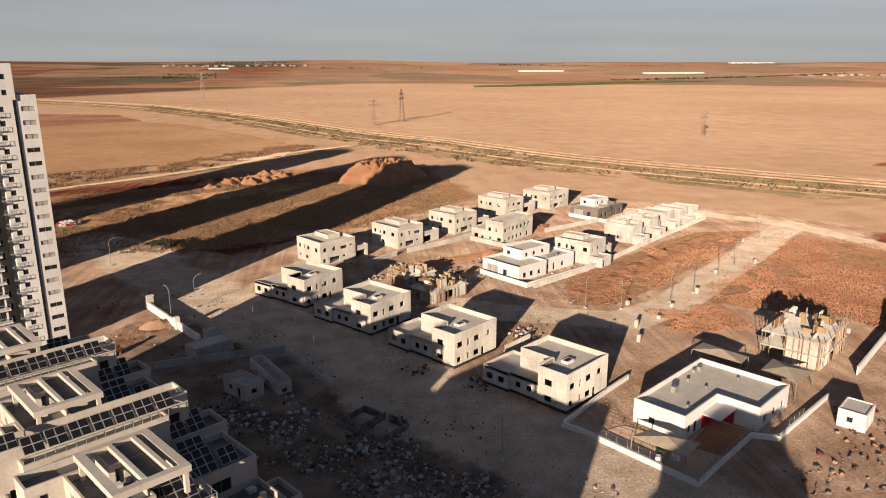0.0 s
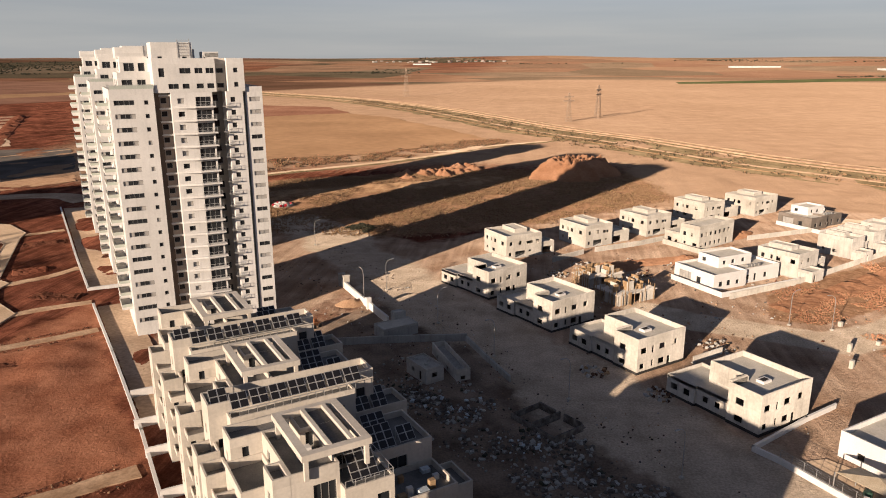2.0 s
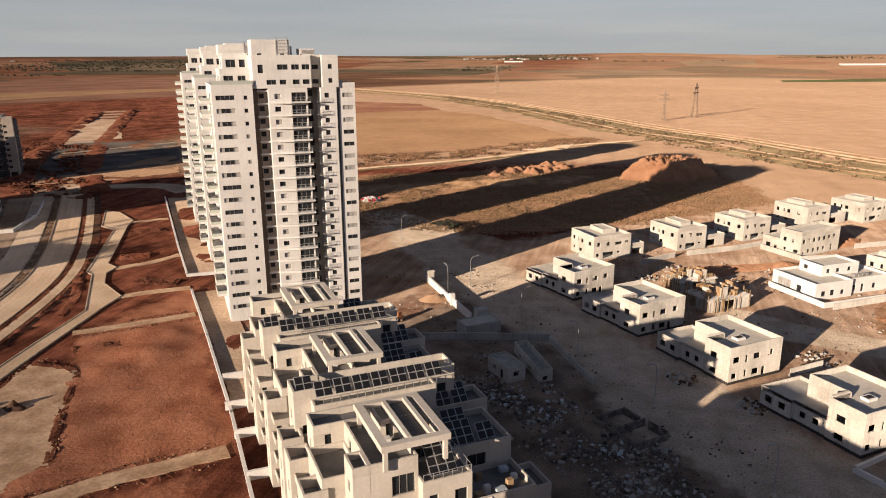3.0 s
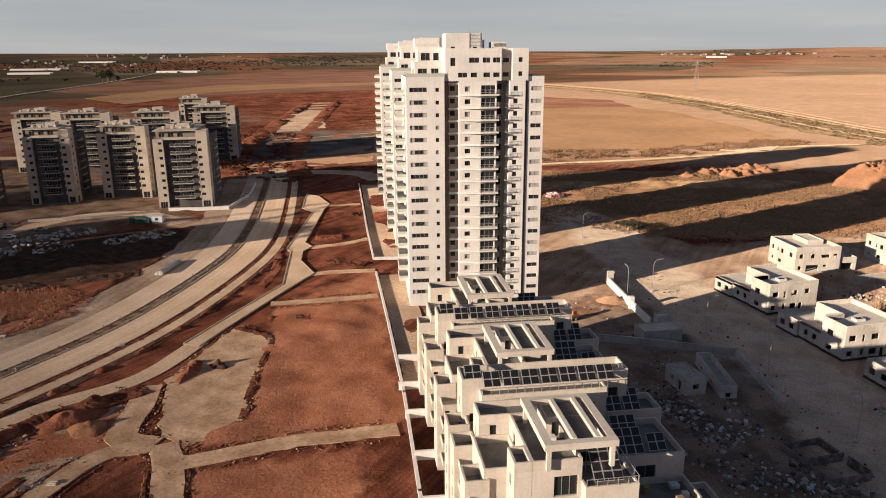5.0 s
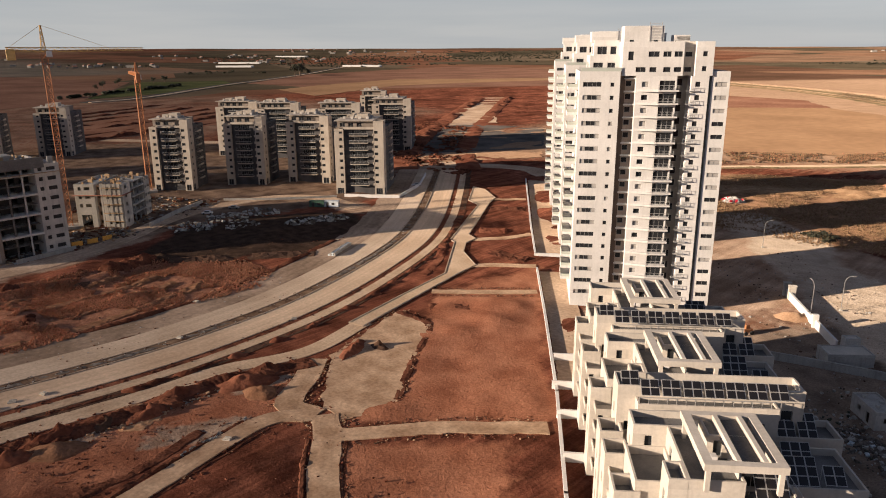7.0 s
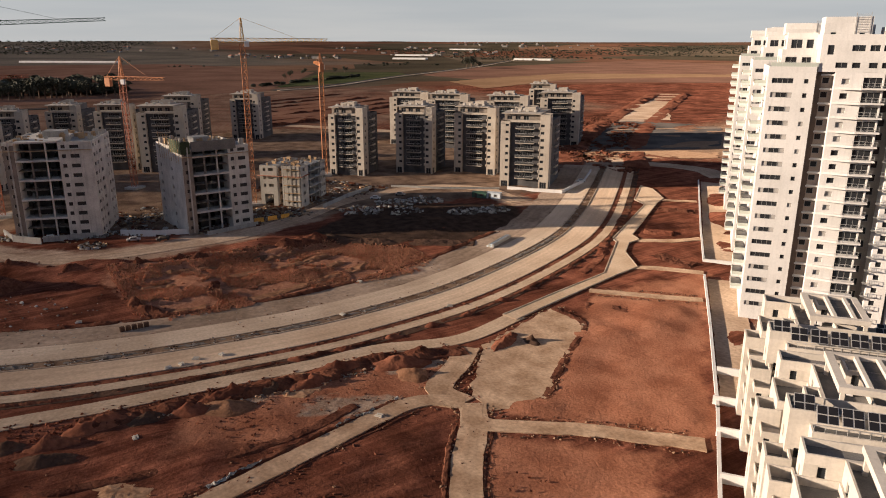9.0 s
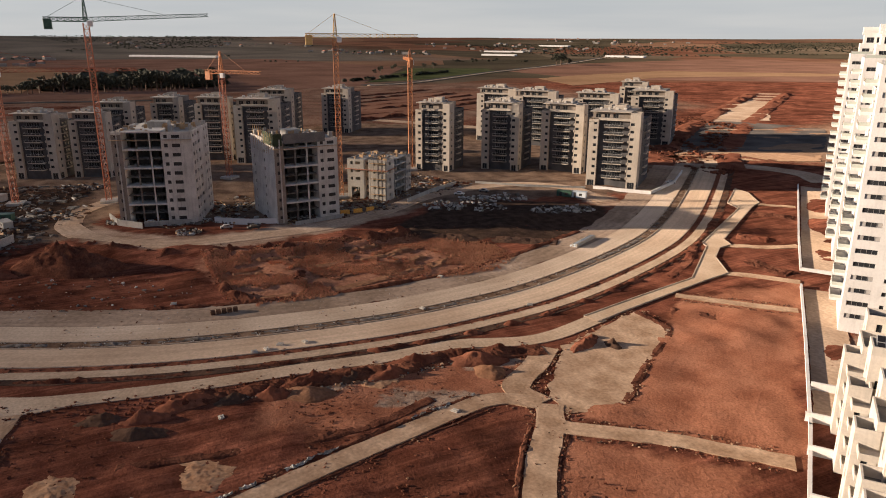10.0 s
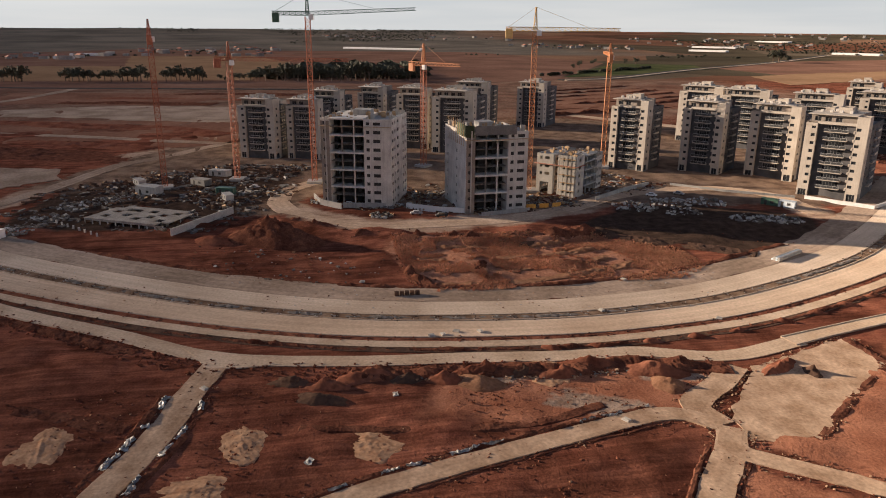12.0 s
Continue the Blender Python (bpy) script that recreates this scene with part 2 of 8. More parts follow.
def wall(bm, p, q, z0, z1, holes=(), deep=0.25, mi=0):
    """An upright wall face from p to q (seen with p on its left), with openings (along, low, width, height) and their reveals."""
    p, q = Vector((*p, 0)), Vector((*q, 0))
    L = (q - p).length
    d = (q - p) / L
    inn = Vector((-d.y, d.x, 0)) * deep
    xs = sorted({0.0, L, *[round(h[0], 3) for h in holes], *[round(h[0] + h[2], 3) for h in holes]})
    zs = sorted({z0, z1, *[round(h[1], 3) for h in holes], *[round(h[1] + h[3], 3) for h in holes]})
    rect = [(round(h[0], 3), round(h[1], 3), round(h[0] + h[2], 3), round(h[1] + h[3], 3)) for h in holes]
    at = lambda x, z: p + d * x + Vector((0, 0, z))
    # solid rows in one piece, cut rows in cells
    for za, zb in zip(zs, zs[1:]):
        cut = [r for r in rect if r[1] < zb - 1e-4 and r[3] > za + 1e-4]
        if not cut:
            quad(bm, at(0, za), at(L, za), at(L, zb), at(0, zb), mi)
            continue
        edges = sorted({0.0, L, *[r[0] for r in cut], *[r[2] for r in cut]})
        for xa, xb in zip(edges, edges[1:]):
            mid = (xa + xb) / 2
            if not any(r[0] < mid < r[2] for r in cut):
                quad(bm, at(xa, za), at(xb, za), at(xb, zb), at(xa, zb), mi)
    for xa, za, xb, zb in rect:
        a, b, c, e = at(xa, za), at(xb, za), at(xb, zb), at(xa, zb)
        for u, v in ((a, b), (b, c), (c, e), (e, a)):
            quad(bm, u, v, v + inn, u + inn, mi)


MESHES = {}


def window_mesh(w, h, kind="pane"):
    """A window in the xz plane, facing -y: frame, mullions and dark glass; 'shut' has part of its shutter down."""
    key = (round(w, 2), round(h, 2), kind)
    if key in MESHES:
        return MESHES[key]
    bm = bmesh.new()
    f = 0.07
    n = max(1, round(w / 1.1))
    cw = (w - f * (n + 1)) / n
    cells = [(f + i * (cw + f), f, cw, h - 2 * f) for i in range(n)]
    wall(bm, (0, 0), (w, 0), 0, h, cells, 0.07, 0)
    for i, (x, z, a, b) in enumerate(cells):
        down = kind == "down" or (kind == "shut" and (i in (0, n - 1)) and n > 1)
        quad(bm, (round(x, 3), 0.07, z), (round(x + a, 3), 0.07, z), (round(x + a, 3), 0.07, z + b), (round(x, 3), 0.07, z + b), 2 if down else 1)
    bmesh.ops.remove_doubles(bm, verts=bm.verts, dist=0.004)
    me = bpy.data.meshes.new("window")
    bm.to_mesh(me)
    bm.free()
    for m in (FRAME, PANE, SHUT):
        me.materials.append(m)
    MESHES[key] = me
    return me


def facade(parent, name, p, q, z0, z1, holes, material, deep=0.25, glazed=True, label=""):
    """A wall with its openings and a window in each; holes: (along, low, width, height, kind)."""
    bm = bmesh.new()
    wall(bm, p, q, z0, z1, [h[:4] for h in holes], deep)
    ob = part(name, bm, material, parent, label)
    a = math.atan2(q[1] - p[1], q[0] - p[0])
    c, s = math.cos(a), math.sin(a)
    for h in holes if glazed else ():
        if h[4] == "open":
            continue
        x, y = p[0] + c * h[0] - s * deep * 0.6, p[1] + s * h[0] + c * deep * 0.6
        place("window", window_mesh(h[2], h[3], h[4]), parent, pose(x, y, h[1], 0, 0, math.degrees(a)))
    return ob


def flat_roof(parent, x0, x1, y0, y1, z, rim=0.9, thick=0.25, material=STONE, deck=ROOF, name="parapet"):
    """A roof deck at z with a parapet round it (inner and outer faces and coping)."""
    bm = bmesh.new()
    for a in ((x0, x1, y0, y0 + thick), (x0, x1, y1 - thick, y1), (x0, x0 + thick, y0 + thick, y1 - thick), (x1 - thick, x1, y0 + thick, y1 - thick)):
        box(bm, *a, z - 0.3, z + rim)
    ob = part(name, bm, material, parent)
    bm = bmesh.new()
    box(bm, x0 + thick, x1 - thick, y0 + thick, y1 - thick, z - 0.25, z)
    part("roof", bm, deck, parent)
    return ob


def block(parent, x0, x1, y0, y1, z0, z1, material, front=(), left=(), back=(), right=(), name="wall", rim=0.9, deck=ROOF, glazed=True, roof=True, deep=0.25):
    """Four walls with openings and a flat roof behind a parapet; front looks to -y."""
    zt = z1 - rim - 0.3 if roof else z1
    facade(parent, name, (x0, y0), (x1, y0), z0, zt, front, material, deep, glazed)
    facade(parent, name, (x0, y1), (x0, y0), z0, zt, left, material, deep, glazed)
    facade(parent, name, (x1, y1), (x0, y1), z0, zt, back, material, deep, glazed)
    facade(parent, name, (x1, y0), (x1, y1), z0, zt, right, material, deep, glazed)
    if roof:
        flat_roof(parent, x0, x1, y0, y1, z1 - rim + 0.0, rim, 0.25, material, deck)


# ---- numeric noise and masks for the ground ----
def vnoise(x, y, size, seed):
    """Smooth lattice noise, 0 to 1."""
    u, v = x / size, y / size
    i, j = np.floor(u).astype(np.int64), np.floor(v).astype(np.int64)
    f, g = u - i, v - j
    f, g = f * f * (3 - 2 * f), g * g * (3 - 2 * g)

    def hsh(a, b):
        n = (a * 374761393 + b * 668265263 + seed * 974634541) & 0xFFFFFFFF
        n = ((n ^ (n >> 13)) * 1274126177) & 0xFFFFFFFF
        return ((n ^ (n >> 16)) & 0xFFFF) / 65535.0
    return (hsh(i, j) * (1 - f) + hsh(i + 1, j) * f) * (1 - g) + (hsh(i, j + 1) * (1 - f) + hsh(i + 1, j + 1) * f) * g


def fbm(x, y, size, seed, octaves=4):
    s, a, t = 0, 1.0, 0
    for o in range(octaves):
        s, t = s + a * vnoise(x, y, size / 2 ** o, seed + o), t + a
        a *= 0.55
    return s / t


def to_line(x, y, pts):
    """Distance from each x, y to a polyline."""
    best = np.full(x.shape, 1e9)
    for (ax, ay), (bx, by) in zip(pts, pts[1:]):
        dx, dy = bx - ax, by - ay
        k = np.clip(((x - ax) * dx + (y - ay) * dy) / (dx * dx + dy * dy), 0, 1)
        best = np.minimum(best, np.hypot(x - ax - k * dx, y - ay - k * dy))
    return best


def in_poly(x, y, pts, soft=3.0):
    """1 inside a polygon, 0 outside, with a soft edge."""
    ins = np.zeros(x.shape, bool)
    ring = list(pts) + [pts[0]]
    for (ax, ay), (bx, by) in zip(ring, ring[1:]):
        if ay != by:
            ins ^= ((ay > y) != (by > y)) & (x < (bx - ax) * (y - ay) / (by - ay) + ax)
    d = to_line(x, y, ring)
    return np.clip(0.5 + np.where(ins, d, -d) / (2 * soft), 0, 1)


def smooth_line(pts, step=2.0):
    """A smooth run of points through the given ones."""
    P = [Vector(p) for p in pts]
    P = [2 * P[0] - P[1], *P, 2 * P[-1] - P[-2]]
    out = []
    for a, b, c, d in zip(P, P[1:], P[2:], P[3:]):
        n = max(2, int((c - b).length / step))
        for i in range(n):
            t = i / n
            out.append(0.5 * ((2 * b) + (c - a) * t + (2 * a - 5 * b + 4 * c - d) * t * t + (3 * b - a - 3 * c + d) * t ** 3))
    out.append(P[-2])
    return out


def ribbon(name, line, lo, hi, z, material, thick=0.12, rag=0.0, seed=1, label="", parent=None):
    """A strip laid along a line between two side offsets (positive to the right), with edges of some thickness."""
    bm = bmesh.new()
    rows, n, run = [], len(line), [0.0]
    for a, b in zip(line, line[1:]):
        run.append(run[-1] + (b - a).length)
    for i, p in enumerate(line):
        d = (line[min(i + 1, n - 1)] - line[max(i - 1, 0)]).normalized()
        r = Vector((d.y, -d.x))
        ja = rag * (noise.noise((i * 0.31, seed, 0)) + 0.5 * noise.noise((i * 1.1, seed, 3)))
        jb = rag * (noise.noise((i * 0.31, seed, 9)) + 0.5 * noise.noise((i * 1.1, seed, 7)))
        a, b = p + r * (lo + ja), p + r * (hi + jb)
        rows.append([bm.verts.new(v) for v in ((*a, z - thick), (*a, z), (*b, z), (*b, z - thick))])
    uv = bm.loops.layers.uv.new("along")
    for i, (u, v) in enumerate(zip(rows, rows[1:])):
        for k in range(3):
            f = bm.faces.new((u[k], u[k + 1], v[k + 1], v[k]))
            for lp, q in zip(f.loops, ((k, i), (k + 1, i), (k + 1, i + 1), (k, i + 1))):
                lp[uv].uv = (lo if q[0] < 2 else hi, run[q[1]])
    for e in (rows[0], rows[-1]):
        bm.faces.new(e)
    bmesh.ops.recalc_face_normals(bm, faces=bm.faces)
    return tagged(link(name, bm, material, parent), label, kind="structure" if parent is None else "")


SCRUBM = mat("scrub_strip", (0.13, 0.098, 0.056), (0.235, 0.178, 0.105), 0.95, 0.05, 0.5, 0.6, grain=0.3, dist=0.5, soft=1.0)
TANF = mat("stubble_field", (0.235, 0.142, 0.082), (0.30, 0.185, 0.108), 0.95, 0.012, 0.15, 0.3, grain=0.12, dist=0.4, soft=1.0)
DREDF = mat("ploughed_dark_red_field", (0.175, 0.085, 0.056), (0.255, 0.135, 0.09), 0.95, 0.02, 0.3, 0.5, grain=0.2, dist=0.5, soft=1.0)
GREENF = mat("green_crop", (0.055, 0.065, 0.03), (0.095, 0.10, 0.045), 0.9, 0.02, 0.25, 0.5, grain=0.25, dist=0.4, soft=1.0)
BROWNF = mat("brown_field", (0.15, 0.082, 0.058), (0.225, 0.125, 0.088), 0.95, 0.01, 0.15, 0.3, grain=0.15, dist=0.4, soft=1.0)
ASPH = mat("asphalt", (0.06, 0.058, 0.055), (0.09, 0.085, 0.08), 0.9, 0.05, 1.5, 0.2, soft=1.0)
NET = mat("green_safety_net", (0.022, 0.032, 0.015), (0.045, 0.055, 0.027), 0.9, 0.8, 6, 0.1)
TILE = mat("red_roof_tile", (0.28, 0.12, 0.08), (0.36, 0.17, 0.11), 0.85, 0.5, 5, 0.1)
STONE3 = mat("buff_stone_cladding", (0.375, 0.325, 0.27), (0.46, 0.405, 0.34), 0.75, 0.2, 3, 0.05, grain=0.08, streak=0.15, soft=0.3)
SLATE = mat("dark_slate_and_shade", (0.055, 0.053, 0.055), (0.095, 0.09, 0.09), 0.75, 0.3, 4, 0.05, grain=0.12)
TAUPE = mat("taupe_render", (0.17, 0.145, 0.12), (0.24, 0.20, 0.17), 0.8, 0.3, 4, 0.05, grain=0.12, streak=0.1)
PALEC = mat("pale_grey_concrete", (0.44, 0.41, 0.37), (0.585, 0.55, 0.50), 0.9, 0.25, 5, 0.2, grain=0.15, streak=0.25, soft=0.6)

LOTM = mat("dark_shaded_paving", (0.085, 0.075, 0.068), (0.15, 0.13, 0.115), 0.95, 0.06, 1.2, 0.2, grain=0.2, soft=1.0)

# ---- plan of the ground ----
MEDIAN = [(-262, -150), (-226, -112), (-198, -79), (-167, -31), (-150, 7), (-143, 44), (-142.5, 72), (-148, 104), (-166, 149), (-186, 180), (-219, 221), (-258, 267)]
FOOT = [(-205, -116), (-167, -68), (-148, -39.5), (-133, -17.5), (-126.8, 8), (-124.5, 30), (-122, 50), (-121.5, 64), (-116.5, 81), (-120.5, 100), (-126, 122), (-131, 137), (-139, 152), (-152, 166), (-161, 184), (-178, 208), (-187, 222), (-198, 231)]
LANE_W = [(-60, -39.5), (-91, -28.3), (-101.4, -24.3), (-109.1, -22.1), (-117.7, -20.3), (-129.5, -17)]
DIAG = [(-62, -44), (-83, 1), (-89, 19), (-94, 39), (-98, 58), (-93, 66)]
SOUTH = [(-55, 40), (-76, 54.5), (-86, 63), (-92, 67)]
NORTH = [(-93, 66), (-100, 65), (-106, 73), (-112, 80)]
CROSS_A = [(-92, 67), (-86, 64), (-79, 72), (-74, 78), (-61, 90)]
CROSS_B = [(-124.2, 126.4), (-114.8, 134.4), (-103.7, 144.7)]
CROSS_C = [(-132, 150), (-127.8, 155), (-117.5, 163)]
CROSS_D = [(-151.4, 173), (-144.4, 181.6), (-140.7, 192)]
CROSS_E = [(-188.6, 226.3), (-177.7, 237)]
PLAZA = [(-122.6, 97.4), (-127.6, 118.7), (-132.1, 139.7), (-152.9, 166.3), (-156, 167.6), (-185.2, 215.5), (-193.8, 219.1), (-212.5, 243.7), (-204.8, 242.1), (-188.7, 230.3), (-184.8, 222.1), (-156.3, 176.9), (-150.8, 174.2), (-149.8, 168.3), (-143.4, 159.9), (-131.1, 151.6), (-129.4, 142), (-125.7, 126.5), (-121.6, 109.2), (-118.6, 98)]
PAD = [(-111, 83), (-96, 69), (-88, 68.5), (-86.5, 79), (-97.5, 94), (-108, 109), (-120, 110)]
WALL_A = [(-205, 273), (-148, 201), (-124.5, 172)]
WALL_B = [(-115, 160), (-92, 132), (-67, 101), (-48, 76), (-20, 41)]
STREET = [(-150, 268), (-95, 262), (-62, 222), (-34, 184), (-12, 158), (10, 128), (27, 105), (52, 72)]
EASTWAY = [(28, 176), (40, 169), (53.5, 165), (67.5, 160), (83, 169), (113.4, 197.8), (149.6, 233.2), (173, 256)]
EASTROAD = [(100, 300), (145, 281), (173, 256), (181, 234), (186, 212), (200, 150)]
PLOT_A = [(57, 174), (68.5, 171), (83, 182), (100, 197), (123, 217), (153, 247), (129, 249), (109, 234), (85, 214.5), (61, 193)]
PLOT_B = [(94, 171), (104.5, 184.5), (133, 208.5), (160, 236), (168, 231), (182, 217), (190, 160), (150, 130), (126, 144), (124, 156), (107, 162)]
PLOT_C = [(74, 158), (81.5, 166), (91.4, 168.6), (97, 159), (90.4, 152), (79, 149.6)]
FRONTWAY = [(-215, 300), (-151.5, 376), (-128, 398), (-97, 430), (-72, 461), (-41, 515), (-14, 539), (30, 580)]
RAILWAY = [(-1800, 2500), (-980, 1640), (-515, 1276), (-305, 1110), (-129, 895), (9, 664), (74, 579), (144, 470), (222, 388), (278, 338), (400, 235), (660, 10)]
WSTREET = [(-322, 26), (-299, 6), (-284.8, -5.5), (-267, -9), (-250, -5.5), (-236, 4), (-226, 18), (-224, 36), (-226, 67), (-238, 94), (-256, 122), (-262, 160), (-246, 180), (-216, 178)]
WLANE = [(-200, -128), (-262, -112), (-306, -96), (-348, -84), (-372, -66), (-411, -42), (-470, 10)]
NWAY = [(-258, 267), (-300, 310), (-356, 380), (-410, 455), (-587, 710)]
CROSSROAD = [(-520, 200), (-356, 300), (-288, 280), (-230, 300), (-205, 290)]
DRYGRASS = [(-207, 26), (-190, 25.5), (-175, 27), (-164, 31), (-160.5, 48), (-162, 71), (-167, 97), (-178, 108), (-197, 97), (-202, 83), (-202, 64), (-206, 45)]
EAST = [(-112, 175), (-100, 250), (-80, 262), (-40, 235), (20, 300), (100, 330), (160, 290), (200, 250), (120, 100), (90, 60), (-10, 40), (-60, 110)]
SCRUB = [(-155, 250), (-60, 240), (-10, 262), (60, 330), (40, 420), (-60, 395), (-140, 355)]
TILLED = [(60, 430), (130, 318), (210, 255), (330, 200), (420, 260), (180, 430), (110, 520), (40, 560)]


def axis(lo, hi, step, grow, far):
    a = list(np.arange(lo, hi + step, step))
    s, up, dn = step, [], []
    x, y = a[-1], a[0]
    while x < far or y > -far:
        s *= grow
        x, y = x + s, y - s
        up.append(x)
        dn.append(y)
    return np.array(dn[::-1] + a + up)


def ground_height(x, y):
    """Low relief: clods and ruts on bare soil, flat under roads and buildings, rising to far hills."""
    near = np.clip(1.2 - np.hypot(x, y - 120) / 650, 0, 1)
    bare = np.ones_like(x)
    for line, w in ((MEDIAN, 24), (FOOT, 6.5), (CROSS_D, 3), (LANE_W, 4.5), (DIAG, 4), (SOUTH, 4), (NORTH, 4), (CROSS_A, 3.5), (CROSS_B, 3.5), (CROSS_C, 3.5),
                    (STREET, 10), (EASTWAY, 7), (FRONTWAY, 5), (WSTREET, 8), (NWAY, 12), (CROSSROAD, 9), (WALL_A, 2), (WALL_B, 2)):
        bare *= np.clip((to_line(x, y, line) - w) / 4, 0, 1)
    bare *= 1 - in_poly(x, y, PAD, 2)
    east = in_poly(x, y, EAST, 6)
    h = (fbm(x, y, 9, 3) - 0.5) * 0.9 + np.maximum(fbm(x, y, 22, 11) - 0.56, 0) * 4.5
    h *= bare * near * (1 - 0.8 * east)
    bank = np.clip(1 - np.abs(to_line(x, y, [(-238, -8), (-217, 10), (-208, 30), (-203, 47), (-200, 66), (-204, 90)]) - 2) / 5, 0, 1)
    h += bank * (0.6 + 2.2 * fbm(x, y, 7, 31))
    r = np.hypot(x, y)
    h += np.clip((r - 2400) / 2400, 0, 1) ** 1.5 * (44 + 34 * (fbm(x, y, 1700, 5, 3) - 0.4) + 10 * fbm(x, y, 500, 8, 2))
    return h - 0.06 * near


def ground():
    xs, ys = axis(-300, 140, 1.6, 1.09, 4900), axis(-70, 330, 1.6, 1.09, 4900)
    X, Y = np.meshgrid(xs, ys)
    Z = ground_height(X, Y)
    nx, ny = len(xs), len(ys)
    v = np.column_stack([X.ravel(), Y.ravel(), Z.ravel()])
    i = (np.arange(ny - 1)[:, None] * nx + np.arange(nx - 1)).ravel()
    f = np.column_stack([i, i + 1, i + nx + 1, i + nx])
    me = bpy.data.meshes.new("ground")
    me.vertices.add(len(v))
    me.vertices.foreach_set("co", v.ravel())
    me.loops.add(f.size)
    me.loops.foreach_set("vertex_index", f.ravel())
    me.polygons.add(len(f))
    me.polygons.foreach_set("loop_start", np.arange(len(f)) * 4)
    me.polygons.foreach_set("use_smooth", np.ones(len(f), bool))
    me.update()
    wob = (fbm(X, Y, 14, 21) - 0.5) * 10
    x, y = X + wob, Y + (fbm(X, Y, 14, 25) - 0.5) * 10
    x2, y2 = X + 0.25 * wob, Y + 0.25 * (y - Y)
    masks = {
        "dusty": np.maximum.reduce([in_poly(x, y, EAST, 6) * (1 - 0.45 * in_poly(x, y, [(-68, 150), (-52, 186), (-34, 158), (-44, 136)], 3)), np.clip(1.4 - to_line(x, y, WSTREET) / 9, 0, 1), np.clip(1.3 - to_line(x, y, WLANE) / 8, 0, 1),
                                    np.clip(1.2 - to_line(x, y, STREET) / 16, 0, 1), np.clip(1.2 - to_line(x, y, NWAY) / 14, 0, 1),
                                    0.8 * np.clip(1.3 - to_line(x, y, [(-520, -60), (-420, -42), (-377, -79)]) / 14, 0, 1)]),
        "clay": np.maximum(in_poly(x, y, [(-60, 88), (-88, 68), (-110, 112), (-120, 128), (-116, 165), (-92, 131), (-64, 97)], 4), 0.8 * in_poly(x, y, [(-62, 84), (-84, 62), (-55, 43), (-40, 62)], 4)) + 0.9 * in_poly(x, y, [(-117, 24), (-106, 18), (-97, 34), (-98, 62), (-104, 76), (-113, 72), (-116, 48)], 5),
        "site": np.maximum(in_poly(x, y, [(-236, 60), (-262, 20), (-300, -20), (-420, -60), (-500, 60), (-500, 190), (-400, 320), (-330, 320), (-225, 205), (-240, 120)], 8), in_poly(x, y, [(-240, -10), (-300, -110), (-420, -60), (-330, 30)], 6)),
        "dark_ground": np.maximum(in_poly(x, y, [(-228, -34), (-240, -96), (-288, -92), (-335, -40), (-328, 0), (-272, -8)], 5), 0) + in_poly(x, y, [(-206, 84), (-190, 106), (-180, 130), (-192, 162), (-216, 172), (-236, 140), (-236, 112), (-213, 88)], 5),
        "lot": in_poly(x, y, [(-62, 150), (-36, 172), (-8, 138), (14, 112), (30, 92), (26, 70), (-10, 60), (-40, 100)], 6),
        "spot": np.maximum.reduce([in_poly(x, y, q, 2.5) for q in ([(-122, 34), (-120, 46), (-114, 44), (-112, 31), (-116, 28)], [(-121, 58), (-117, 74), (-108, 74), (-109, 66), (-114, 60)], [(-104, 40), (-98, 52), (-103, 58), (-109, 48)])]),
        "pale": np.maximum(np.clip(1.7 - to_line(x, y, STREET[1:]) / 10, 0, 1.4), np.clip(2.4 - np.minimum(to_line(x2, y2, EASTWAY), to_line(x2, y2, EASTROAD) + 1.5) / 3.2, 0, 1.7)),
        "dry": np.maximum.reduce([in_poly(x, y, DRYGRASS, 4), 0.0 * x]),
        "scrub": np.maximum.reduce([in_poly(x, y, SCRUB, 8), in_poly(x2, y2, PLOT_A, 1.5), in_poly(x2, y2, PLOT_B, 1.5), in_poly(x2, y2, PLOT_C, 1.5)]),
        # parcel and plain grow with distance: far haze put into the land colour
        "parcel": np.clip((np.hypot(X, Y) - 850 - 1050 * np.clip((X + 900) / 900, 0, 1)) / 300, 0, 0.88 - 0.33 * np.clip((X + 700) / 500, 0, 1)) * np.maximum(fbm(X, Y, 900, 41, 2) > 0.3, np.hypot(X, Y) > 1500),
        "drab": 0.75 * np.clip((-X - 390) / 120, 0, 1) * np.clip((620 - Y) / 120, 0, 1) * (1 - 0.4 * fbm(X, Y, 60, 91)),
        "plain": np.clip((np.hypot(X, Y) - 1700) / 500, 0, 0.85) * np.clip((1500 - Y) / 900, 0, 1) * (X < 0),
        "field": np.clip(np.maximum(np.maximum(in_poly(x, y, TILLED, 8), in_poly(x, y, [(36, 316), (70, 290), (190, 240), (360, 210), (400, 330), (300, 420), (60, 450), (40, 400)], 8)), (Y > 0.25 * X + 330) * np.clip((np.hypot(X, Y) - 360) / 120, 0, 1) * np.clip((X + 420 + 0.55 * np.clip(Y - 500, 0, 4000)) / 160, 0, 1)), 0, 1),
    }
    for name, a in masks.items():
        me.attributes.new(name, "FLOAT", "POINT").data.foreach_set("value", a.ravel().astype(np.float32))
    me.materials.append(ground_material())
    return tagged(new("ground", me), "bare red clay ground with dust, dry scrub and tilled fields", "ground", kind="structure")


